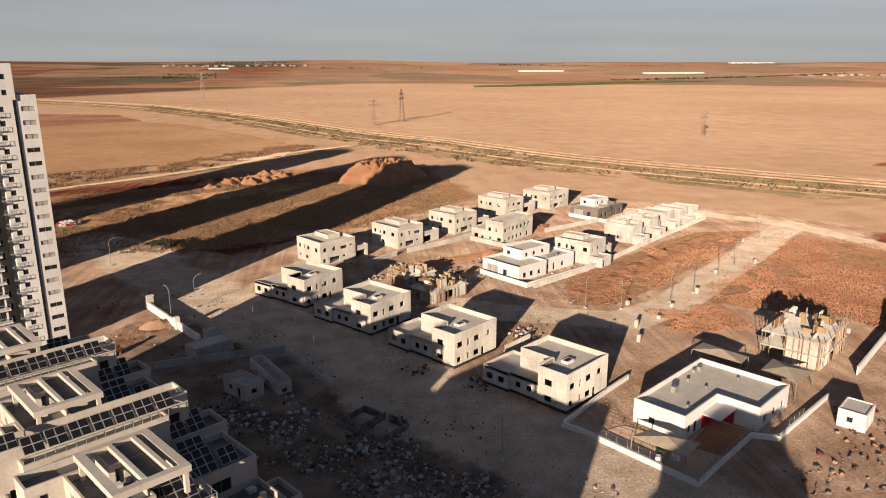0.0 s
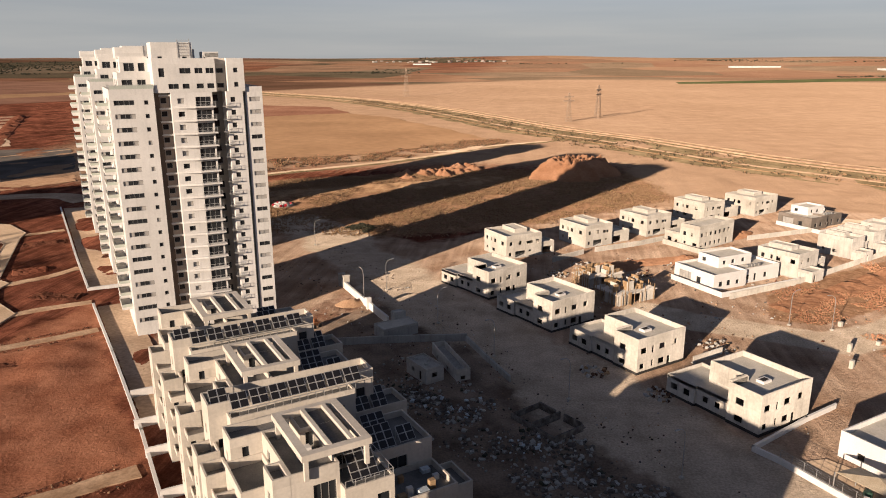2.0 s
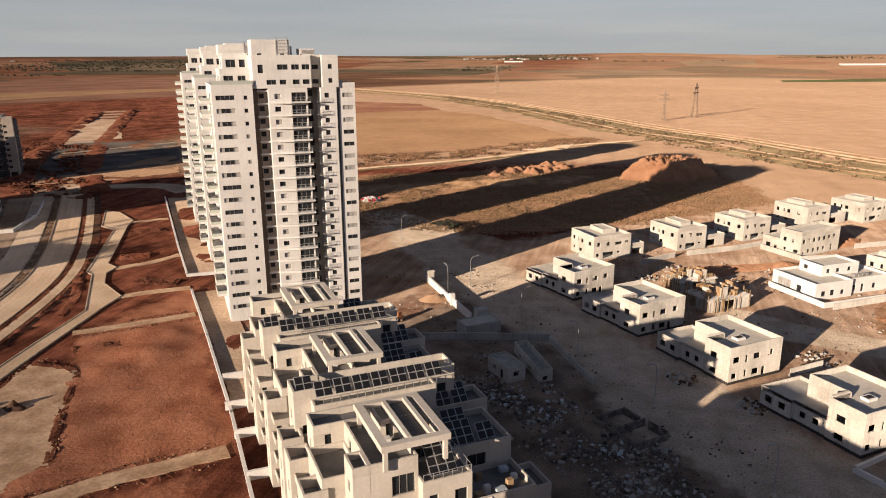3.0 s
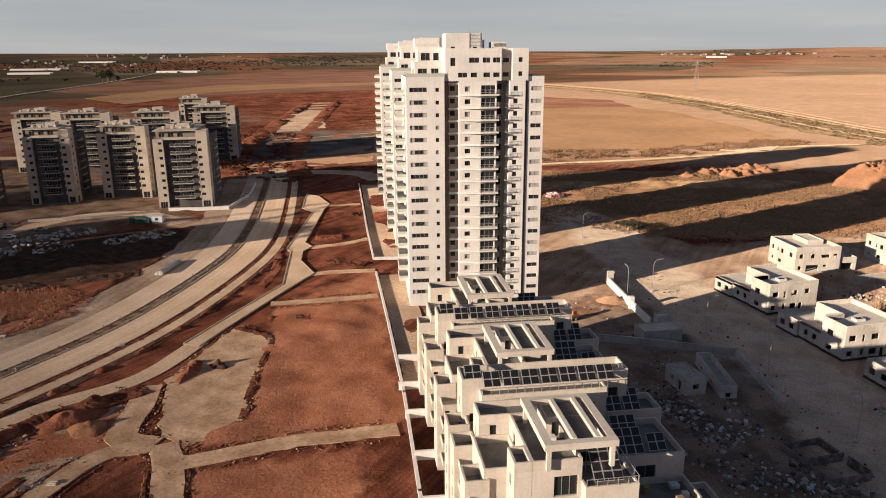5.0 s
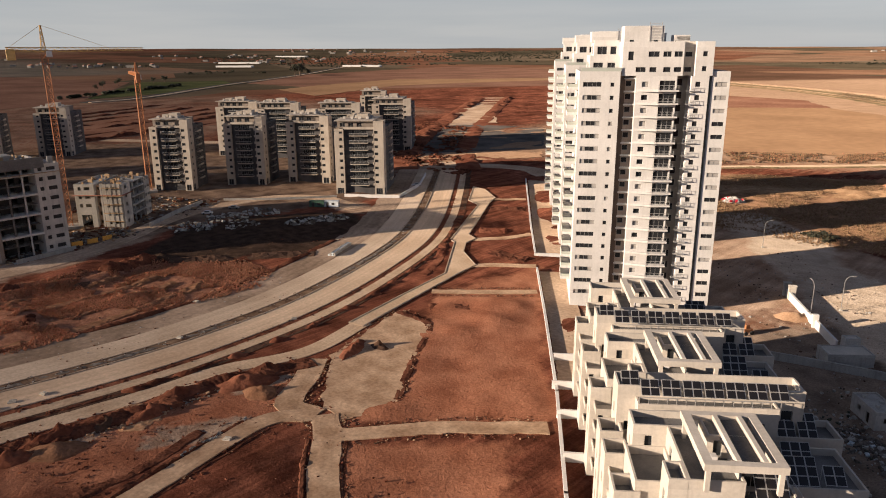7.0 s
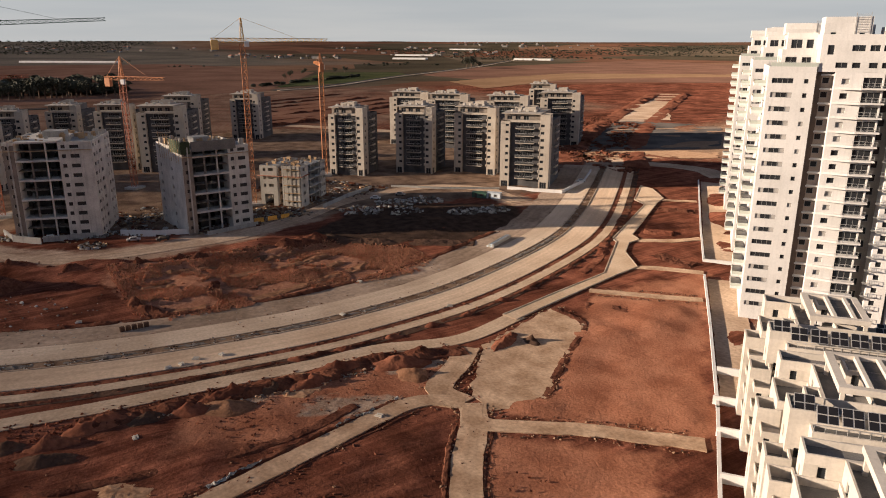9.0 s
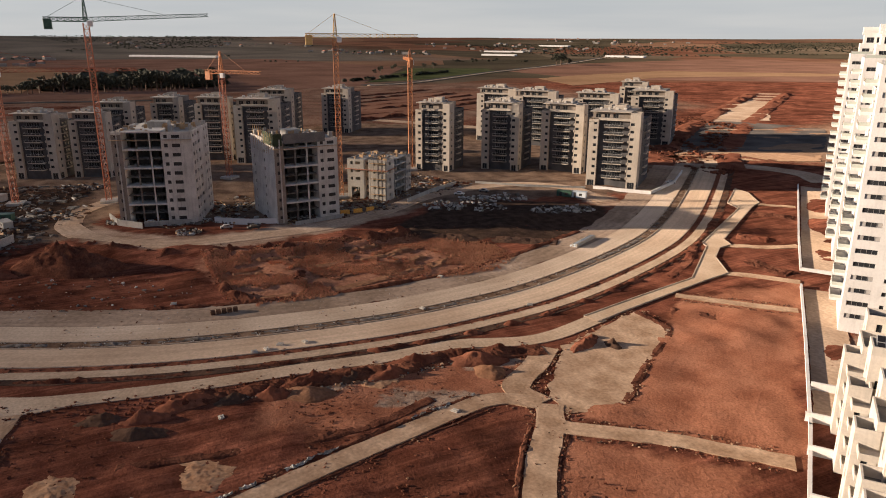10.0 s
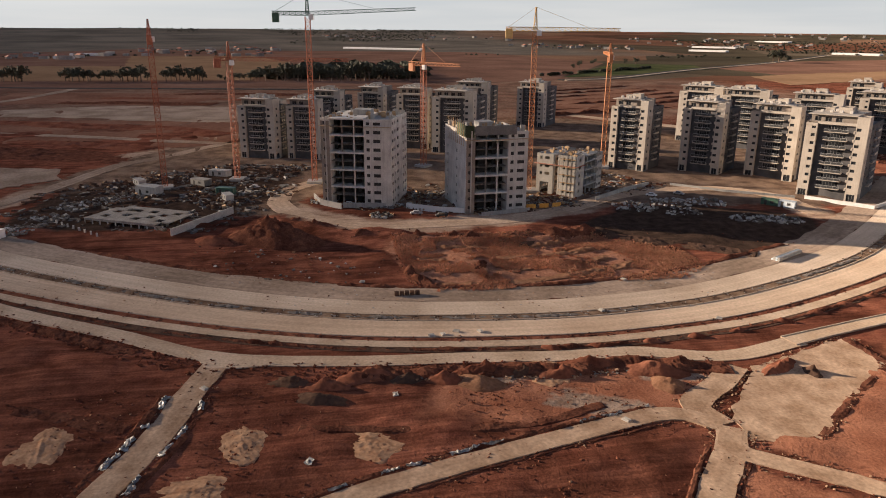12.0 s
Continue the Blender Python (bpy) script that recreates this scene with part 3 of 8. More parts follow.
def ground_material():
    m = bpy.data.materials.new("bare_ground")
    m.use_nodes = True
    t = m.node_tree
    n, k = t.nodes, t.links
    p = n["Principled BSDF"]
    p.inputs["Roughness"].default_value, p.inputs["Specular IOR Level"].default_value = 1.0, 0.0
    p.inputs["Diffuse Roughness"].default_value = 1.0
    co = n.new("ShaderNodeTexCoord")

    def noise_at(scale, detail=6, dist=0.0, rough=0.55):
        q = n.new("ShaderNodeTexNoise")
        q.inputs["Scale"].default_value, q.inputs["Detail"].default_value = scale, detail
        q.inputs["Distortion"].default_value, q.inputs["Roughness"].default_value = dist, rough
        k.new(co.outputs["Object"], q.inputs["Vector"])
        return q.outputs["Fac"]

    def ramp(fac, a, b, lo=0.35, hi=0.65):
        q = n.new("ShaderNodeValToRGB")
        q.color_ramp.elements[0].position, q.color_ramp.elements[1].position = lo, hi
        q.color_ramp.elements[0].color, q.color_ramp.elements[1].color = (*a, 1), (*b, 1)
        k.new(fac, q.inputs["Fac"])
        return q.outputs["Color"]

    def mix(fac, a, b, mode="MIX"):
        q = n.new("ShaderNodeMix")
        q.data_type, q.blend_type = "RGBA", mode
        if isinstance(fac, float):
            q.inputs[0].default_value = fac
        else:
            k.new(fac, q.inputs[0])
        k.new(a, q.inputs[6])
        k.new(b, q.inputs[7])
        return q.outputs[2]

    def attr(name, grainy=0.6):
        """A mask whose edge is broken up by fine noise."""
        a, s, u = n.new("ShaderNodeAttribute"), n.new("ShaderNodeMath"), n.new("ShaderNodeMapRange")
        a.attribute_name = name
        s.operation = "ADD"
        k.new(a.outputs["Fac"], s.inputs[0])
        mm = n.new("ShaderNodeMath")
        mm.operation = "MULTIPLY_ADD"
        mm.inputs[1].default_value, mm.inputs[2].default_value = grainy, -grainy / 2
        k.new(noise_at(0.35, 7), mm.inputs[0])
        k.new(mm.outputs[0], s.inputs[1])
        u.inputs["From Min"].default_value, u.inputs["From Max"].default_value = 0.35, 0.65
        k.new(s.outputs[0], u.inputs["Value"])
        return u.outputs[0]

    def drawn_out(sx, sy, turn, detail=5):
        """Noise stretched one way: scrape marks, tracks, furrows."""
        mp, q = n.new("ShaderNodeMapping"), n.new("ShaderNodeTexNoise")
        mp.inputs["Rotation"].default_value, mp.inputs["Scale"].default_value = (0, 0, radians(turn)), (sx, sy, 1)
        q.inputs["Scale"].default_value, q.inputs["Detail"].default_value, q.inputs["Distortion"].default_value = 1.0, detail, 0.3
        k.new(co.outputs["Object"], mp.inputs[0])
        k.new(mp.outputs[0], q.inputs["Vector"])
        return q.outputs["Fac"]

    red = mix(noise_at(0.9, 6), ramp(noise_at(0.05, 8, 0.4, 0.6), (0.15, 0.05, 0.031), (0.262, 0.1, 0.059)), ramp(noise_at(0.25, 6), (0.13, 0.045, 0.028), (0.30, 0.122, 0.074)))
    red = mix(1.0, red, ramp(noise_at(0.028, 5, 1.2), (0.5, 0.49, 0.5), (1.16, 1.13, 1.13), 0.36, 0.6), "MULTIPLY")
    red = mix(1.0, red, ramp(drawn_out(0.22, 0.035, 100, 8), (0.66, 0.66, 0.68), (1.16, 1.17, 1.18), 0.4, 0.62), "MULTIPLY")
    red = mix(1.0, red, ramp(drawn_out(0.9, 0.05, 18), (0.84, 0.83, 0.83), (1.13, 1.14, 1.14), 0.36, 0.64), "MULTIPLY")
    red = mix(1.0, red, ramp(drawn_out(1.5, 0.018, 32), (0.88, 0.88, 0.88), (1.16, 1.17, 1.18), 0.44, 0.62), "MULTIPLY")
    dusty = ramp(noise_at(0.09, 7), (0.285, 0.182, 0.122), (0.49, 0.358, 0.262), 0.34, 0.66)
    dusty = mix(1.0, dusty, ramp(drawn_out(0.5, 0.03, 38), (0.8, 0.79, 0.78), (1.14, 1.14, 1.14), 0.36, 0.64), "MULTIPLY")
    dry = mix(noise_at(1.4, 5), ramp(noise_at(0.12, 6), (0.25, 0.108, 0.067), (0.42, 0.205, 0.127)), ramp(noise_at(0.7, 6), (0.18, 0.077, 0.048), (0.48, 0.245, 0.153)))
    field = mix(noise_at(0.02, 4), ramp(noise_at(0.004, 5), (0.285, 0.187, 0.123), (0.395, 0.272, 0.185)), ramp(noise_at(0.06, 5), (0.27, 0.175, 0.114), (0.395, 0.266, 0.178)))
    field = mix(1.0, field, ramp(drawn_out(0.35, 0.004, 62), (0.96, 0.96, 0.96), (1.03, 1.03, 1.03)), "MULTIPLY")
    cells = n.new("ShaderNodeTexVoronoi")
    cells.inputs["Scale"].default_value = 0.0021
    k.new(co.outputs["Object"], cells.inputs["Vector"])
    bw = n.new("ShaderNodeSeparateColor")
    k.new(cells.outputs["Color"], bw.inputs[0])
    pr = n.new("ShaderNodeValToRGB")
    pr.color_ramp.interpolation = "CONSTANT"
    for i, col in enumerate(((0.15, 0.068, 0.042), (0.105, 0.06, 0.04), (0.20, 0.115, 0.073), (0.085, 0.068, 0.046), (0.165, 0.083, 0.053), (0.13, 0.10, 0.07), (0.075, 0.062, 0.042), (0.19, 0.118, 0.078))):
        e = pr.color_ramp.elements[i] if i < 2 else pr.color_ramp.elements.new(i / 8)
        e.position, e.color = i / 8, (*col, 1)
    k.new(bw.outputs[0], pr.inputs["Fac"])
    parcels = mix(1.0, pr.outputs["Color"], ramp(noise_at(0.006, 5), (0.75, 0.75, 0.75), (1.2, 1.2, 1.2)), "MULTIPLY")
    c = mix(attr("field"), red, field)
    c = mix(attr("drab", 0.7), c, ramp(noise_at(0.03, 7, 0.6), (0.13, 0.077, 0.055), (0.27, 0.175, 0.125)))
    # far parcels and plain greyed and paled in place of haze
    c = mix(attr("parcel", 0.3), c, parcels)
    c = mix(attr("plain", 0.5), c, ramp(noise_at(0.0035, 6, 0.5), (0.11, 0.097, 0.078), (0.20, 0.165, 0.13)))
    c = mix(attr("clay", 0.8), c, ramp(noise_at(0.11, 7), (0.25, 0.098, 0.056), (0.40, 0.18, 0.108)))
    c = mix(attr("dry"), c, dry)
    c = mix(attr("dusty"), c, dusty)
    c = mix(attr("scrub", 0.8), c, mix(noise_at(1.1, 5), ramp(noise_at(0.1, 6), (0.21, 0.118, 0.068), (0.35, 0.21, 0.128)), ramp(noise_at(0.6, 6), (0.155, 0.082, 0.048), (0.40, 0.245, 0.148))))
    c = mix(attr("site", 1.3), c, ramp(noise_at(0.12, 6), (0.11, 0.072, 0.052), (0.27, 0.185, 0.13)))
    # ground colour darkened further where the blocks cast shade, and in the yard
    c = mix(attr("dark_ground", 0.5), c, ramp(noise_at(0.3, 6), (0.04, 0.027, 0.021), (0.085, 0.055, 0.04)))
    # lot: soil colour lowered to deepen the shade lying on the plot
    c = mix(attr("lot", 0.8), c, ramp(noise_at(0.14, 7), (0.15, 0.108, 0.08), (0.33, 0.25, 0.19)))
    c = mix(attr("spot", 1.5), c, ramp(noise_at(0.3, 7), (0.23, 0.15, 0.108), (0.40, 0.295, 0.22)))
    c = mix(attr("pale", 0.7), c, ramp(noise_at(0.15, 6), (0.42, 0.335, 0.25), (0.60, 0.49, 0.38)))
    fine = ramp(noise_at(2.6, 6), (0.72, 0.715, 0.71), (1.2, 1.2, 1.2), 0.3, 0.7)
    c = mix(1.0, c, fine, "MULTIPLY")
    k.new(c, p.inputs["Base Color"])
    b = n.new("ShaderNodeBump")
    b.inputs["Strength"].default_value, b.inputs["Distance"].default_value = 0.5, 0.5
    k.new(noise_at(0.9, 9, 0.8, 0.68), b.inputs["Height"])
    k.new(b.outputs[0], p.inputs["Normal"])
    return m


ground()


# ---- roads and paths ----
mid = smooth_line(MEDIAN, 2.5)
ribbon("road_dirt_verge", mid, -20, -9.6, 0.02, DUSTW, 0.15, 1.6, 4, "trodden dirt verge beside the unpaved boulevard")
ribbon("road_carriageway_far", mid, -9.8, -1.7, 0.05, ROAD, 0.2, 0.15, 1, "pale unpaved carriageway of a boulevard under construction")
ribbon("road_median", mid, -1.45, 1.45, 0.09, MEDS, 0.2, 0.1, 2, "brown soil median strip between rows of kerbs")
ribbon("kerb_median_far", mid, -1.7, -1.4, 0.2, KERB, 0.3, 0, 1, "pale concrete kerb")
ribbon("kerb_median_near", mid, 1.4, 1.7, 0.2, KERB, 0.3, 0, 1, "pale concrete kerb")
ribbon("road_carriageway_near", mid, 1.7, 10.2, 0.05, ROADB, 0.2, 0.1, 5, "tan unpaved carriageway of a boulevard under construction")
ribbon("kerb_outer", mid, 10.2, 10.5, 0.2, KERB, 0.3, 0, 1, "pale concrete kerb")
ribbon("planting_strip_inner", mid, 10.5, 12.3, 0.04, REDS, 0.15, 0.2, 6, "narrow red soil planting strip")
ribbon("cycle_path", mid, 12.3, 15.2, 0.07, PATHM, 0.2, 0.12, 7, "pale gravel cycle path")
ribbon("planting_strip_outer", mid, 15.2, 17.6, 0.03, DARKS, 0.15, 0.5, 8, "dark red soil planting strip")
ribbon("footpath", smooth_line(FOOT[:10], 1.5), -2.2, 2.2, 0.11, PATHM, 0.25, 0.12, 9, "pale gravel footpath with kinks")
for nm, ln, w, rg in (("lane_west", LANE_W, 2.55, 0.3), ("path_diagonal", DIAG, 2.0, 0.25), ("path_south", SOUTH, 2.4, 0.3), ("path_north", NORTH, 2.5, 0.4),
                      ("path_cross_a", CROSS_A, 1.9, 0.5), ("path_cross_b", CROSS_B, 1.4, 0.5), ("path_cross_c", CROSS_C, 1.5, 0.4), ("path_cross_dd", CROSS_D, 1.6, 0.6), ("path_cross_eee", CROSS_E, 1.4, 0.6)):
    ribbon(nm, smooth_line(ln, 1.5), -w, w, 0.08 + 0.006 * len(nm), DIRTP, 0.25, rg, len(nm), "pale gravel path across the red soil")
ribbon("field_track", smooth_line(FRONTWAY, 3), -2.6, 2.6, 0.05, PATHM, 0.12, 0.5, 5, "pale farm track along the fields")
ribbon("north_way", smooth_line(NWAY[:4], 4), -9, 9, 0.04, DUSTW, 0.12, 1.5, 6, "wide dirt track running on towards the fields")
ribbon("cross_road", smooth_line(CROSSROAD, 3), -6, 6, 0.07, DUST, 0.12, 0.8, 7, "dirt cross road beyond the boulevard")
ribbon("site_street", smooth_line(WSTREET, 2.5), -4.2, 4.2, 0.06, DUST, 0.12, 0.8, 8, "dusty curved site street in front of the new blocks")
ribbon("west_lane", smooth_line(WLANE, 3), -3.5, 3.5, 0.06, DUSTW, 0.12, 0.9, 9, "dirt lane past the site yards")


def berm(name, line, lo, hi, h, material, label, seed=1, cell=0.5, size=3.2):
    """A long low bank of broken soil along a line between two side offsets."""
    ln = smooth_line(line, cell * 1.3)
    P = np.array([(p.x, p.y) for p in ln])
    D = np.gradient(P, axis=0)
    D /= np.linalg.norm(D, axis=1)[:, None]
    R = np.column_stack([D[:, 1], -D[:, 0]])
    m = max(4, int((hi - lo) / cell))
    t = np.linspace(0, 1, m)
    off = lo + (hi - lo) * t
    X = P[:, :1] + R[:, :1] * off
    Y = P[:, 1:] + R[:, 1:] * off
    rs = np.random.RandomState(seed)
    lump = fbm(X, Y, size, seed, 4)
    swell = np.clip(2.2 * fbm(X, Y, size * 5, seed + 7, 2) - 0.5, 0.1, 1.3)
    Z = h * np.sin(np.pi * t) ** 0.6 * (0.1 + 1.7 * np.clip(lump - 0.25, 0, 1)) * swell - 0.05
    Z += rs.uniform(-0.07, 0.07, Z.shape) * min(1, h)
    Z[:, 0], Z[:, -1] = -0.3, -0.3
    Z[0], Z[-1] = -0.3, -0.3
    X, Y = X + rs.uniform(-0.15, 0.15, X.shape), Y + rs.uniform(-0.15, 0.15, Y.shape)
    nr = len(P)
    i = (np.arange(nr - 1)[:, None] * m + np.arange(m - 1)).ravel()
    me = bpy.data.meshes.new(name)
    me.from_pydata(np.column_stack([X.ravel(), Y.ravel(), Z.ravel()]).tolist(), [], np.column_stack([i, i + 1, i + m + 1, i + m]).tolist())
    me.materials.append(material)
    return tagged(new(name, me), label, "soil bank", kind="stuff")


def slab(name, pts, z, thick, material, label, rag=0.0, step=1.5):
    ring = []
    for (ax, ay), (bx, by) in zip(pts, pts[1:] + pts[:1]):
        n = max(1, int(math.hypot(bx - ax, by - ay) / step))
        for i in range(n):
            x, y = ax + (bx - ax) * i / n, ay + (by - ay) * i / n
            ring.append((x + rag * noise.noise((x * 0.4, y * 0.4, 1)), y + rag * noise.noise((x * 0.4, y * 0.4, 5))))
    bm = bmesh.new()
    top = [bm.verts.new((x, y, z)) for x, y in ring]
    low = [bm.verts.new((x, y, z - thick)) for x, y in ring]
    bm.faces.new(top)
    for i in range(len(ring)):
        j = (i + 1) % len(ring)
        bm.faces.new((top[i], low[i], low[j], top[j]))
    bmesh.ops.recalc_face_normals(bm, faces=bm.faces)
    bmesh.ops.triangulate(bm, faces=[f for f in bm.faces if len(f.verts) > 4])
    return tagged(link(name, bm, material), label, kind="structure")


slab("footpath_plaza", PLAZA, 0.2, 0.5, PATHM, "pale gravel footpath widening into an angular plaza", 0.15)
ribbon("kerb_plaza_west", [Vector(p) for p in PLAZA[:8]], -0.2, 0.1, 0.32, KERB, 0.5, 0, 1, "pale concrete kerb")
ribbon("kerb_plaza_east", [Vector(p) for p in PLAZA[8:]], -0.2, 0.1, 0.32, KERB, 0.5, 0, 1, "pale concrete kerb")
slab("footpath_corner", [(-138.5, -24.5), (-133.2, -20.8), (-128.4, -18.9), (-127.3, -12.8), (-127.6, -5), (-131, -9), (-135.2, -17)], 0.17, 0.4, PATHM, "pale gravel corner where lane and footpath meet", 0.1)
slab("gravel_pad", PAD, 0.06, 0.2, DIRTP, "pale gravel pad on red soil", 1.6)

# ---- fields and the railway corridor ----
slab("stubble_field", [(-306, 743), (-224, 800), (-165, 751), (-82, 625), (-44, 557), (-60, 535), (-113, 462), (-172, 428), (-330, 480), (-420, 660)], 0.55, 0.9, TANF, "pale stubble field", 5, 8)
slab("dark_red_field", [(-420, 950), (-383, 926), (-282, 905), (-226, 815), (-224, 782), (-306, 746), (-420, 700)], 0.35, 0.6, DREDF, "freshly ploughed dark red field", 6, 10)
slab("pale_clearing", [(-76, 476), (-72, 512), (-44, 528), (-46, 486)], 0.3, 0.5, ROADB, "pale cleared patch beside the farm track", 3, 4)
rl = smooth_line(RAILWAY, 9)
ribbon("railway_verge", rl, -14, 62, 0.2, SCRUBM, 0.5, 9, 3, "scrubby olive-brown verge of the railway")
ribbon("railway_track", rl, -2.6, 2.6, 1.0, DIRTP, 1.0, 0.3, 5, "tan ballast of the railway line")
ribbon("railway_rails", rl, -0.9, 0.9, 1.12, MEDS, 0.3, 0.1, 5, "dark sleepers and rails of the railway line")
ribbon("service_road_far", rl, -12.5, -9.5, 0.5, DIRTP, 0.5, 0.9, 6, "pale service road beside the railway")
ribbon("service_road_near", rl, 9.0, 12.4, 0.5, DIRTP, 0.5, 1.1, 7, "pale dirt track beside the railway")
ribbon("service_road_low", rl, 36.0, 39.0, 0.5, DIRTP, 0.5, 1.4, 9, "pale dirt track beside the railway")
ribbon("service_road_edge", rl, 50.0, 51.6, 0.5, DRYE, 0.5, 1.4, 9, "worn dirt edge of the railway land")
slab("green_crop_field", [(298, 1747), (551, 1830), (1592, 2400), (1480, 2480), (870, 2200), (310, 1850)], 0.5, 0.6, GREENF, "long green crop field in the distance", 5, 30)
slab("green_crop_field_west", [(-960, 352), (-1376, 611), (-1307, 744), (-1160, 690), (-1010, 480)], 0.3, 0.6, GREENF, "dark green crop field beside the highway", 4, 20)
slab("brown_field_west", [(-760, -420), (-830, 60), (-905, 330), (-1400, 600), (-2100, 500), (-2300, -500), (-1500, -900)], 0.15, 0.4, BROWNF, "wide brown field", 10, 30)
slab("tan_field_west", [(-935, -420), (-1286, -560), (-1284, -284), (-1740, -372), (-1750, -105), (-1420, -20), (-1010, -50), (-935, -60)], 0.4, 0.6, TANF, "wide tan field behind the tree belt", 8, 20)
slab("dark_field_west", [(-1292, -560), (-1600, -700), (-1590, -352), (-1290, -288)], 0.4, 0.6, BROWNF, "dark brown ploughed field", 8, 20)
slab("brown_field_north", [(-1460, 1040), (-1180, 720), (-900, 700), (-700, 1000), (-1100, 1700), (-1700, 1900)], 0.15, 0.4, BROWNF, "wide brown field", 10, 30)
ribbon("highway", smooth_line([(-905, 330), (-943, 418), (-1158, 659), (-1426, 994), (-1900, 1500)], 12), -6, 6, 1.0, ASPH, 1.0, 0, 1, "grey asphalt highway with pale edges")
ribbon("highway_shoulder", smooth_line([(-896, 334), (-934, 422), (-1149, 664), (-1416, 1000), (-1890, 1510)], 12), -2.5, 2.5, 1.2, ROAD, 1.0, 0.4, 2, "pale gravel highway shoulder")
slab("north_track", [(-415, 447), (-389, 475), (-446, 542), (-504, 609), (-538, 622), (-522, 573), (-466, 508)], 0.16, 0.4, DUST, "wide pale dirt track between mounds", 3, 6)
slab("north_pale_band", [(-794, 588), (-848, 712), (-906, 834), (-874, 984), (-823, 1137), (-780, 1290), (-860, 1320), (-883, 1220), (-984, 1109), (-1085, 1000), (-1012, 750), (-960, 640)], 0.3, 0.6, TANF, "long pale band of levelled dirt", 6, 12)
# paved lot coloured darker, standing in for tower shadows that fall short here
slab("shaded_lot", [(-306, 303), (-265, 369), (-300, 420), (-342, 475), (-400, 440), (-404, 410), (-352, 352)], 0.09, 0.4, LOTM, "dark paved lot with tower shade put into its colour", 2, 4)
ribbon("lot_lane", [Vector((-404, 360)), Vector((-365, 392)), Vector((-332, 461)), Vector((-312, 500))], -1.6, 1.6, 0.16, DIRTP, 0.3, 0.3, 4, "narrow pale lane across the dark lot")
slab("rubble_strip", [(-286, 263), (-262, 308), (-244, 340), (-264, 367), (-296, 318), (-304, 280)], 0.07, 0.4, SAND, "lit strip of tan rubble and dirt", 3, 4)
slab("pale_yard_west", [(-559, -209), (-545, -148), (-520, -100), (-510, -51), (-500, 0), (-600, 10), (-609, -60), (-625, -128), (-622, -178), (-602, -225)], 0.1, 0.3, DUSTW, "pale levelled dirt yard", 9, 6)
ribbon("dark_road_west", smooth_line([(-880, -420), (-830, -307), (-795, -78), (-770, 60)], 10), -5, 5, 0.5, ASPH, 0.5, 0.6, 2, "dark road along the tree belt")
slab("red_slope_west", [(-500, -220), (-430, -180), (-400, -60), (-420, -30), (-505, -40), (-530, -150)], 0.06, 0.4, DREDF, "dark red worked ground", 6, 6)
slab("red_slope_far_west", [(-760, -270), (-660, -260), (-625, -100), (-740, -60)], 0.12, 0.4, DREDF, "dark red worked ground", 6, 6)
slab("red_rows_north", [(-520, 190), (-600, 200), (-760, 330), (-740, 420), (-560, 330)], 0.12, 0.4, DREDF, "rows of red worked ground behind the blocks", 6, 6)
ribbon("dirt_road_west", smooth_line([(-490, -230), (-468, -176), (-444, -116), (-425, -78), (-411, -42)], 5), -4, 4, 0.2, DUSTW, 0.3, 1.4, 4, "pale dirt road")
ribbon("farm_road_west", smooth_line([(-640, -262), (-672, -250), (-718, -239), (-808, -229)], 6), -5, 5, 0.3, DUSTW, 0.3, 1.4, 4, "pale dirt farm road")
slab("pale_corner_west", [(-300, -122), (-320, -101), (-343, -106), (-350, -134), (-320, -150)], 0.08, 0.3, DUSTW, "pale dirt corner beside the lane", 3, 3)

_n = Vector((0.776, 0.63))
_a, _b = Vector((-114, 159)), Vector((-70, 105))
slab("paved_strip", [tuple(_a + _n * 0.6), tuple(_b + _n * 0.6), tuple(_b + _n * 8.5), tuple(_a + _n * 8.5)], 0.12, 0.4, DUST, "pale paved strip behind the boundary wall", 0.3)

slab("paved_strip_north", [(-204, 273.5), (-147.5, 201.6), (-124.2, 172.6), (-117, 178), (-140.5, 207), (-196, 277)], 0.12, 0.4, DUST, "dusty strip behind the north boundary wall", 0.3)

# ---- the three residential towers ----
ROWS = 18
PITCH, SILL0 = 2.915, 3.25


def rows_of(x, w, h=1.25, kinds=("pane",), first=0, drop=0.0):
    rnd = random.Random(int(x * 10) + 3)
    return [(x, SILL0 + k * PITCH - drop, w, h, rnd.choice(kinds)) for k in range(first, ROWS)]


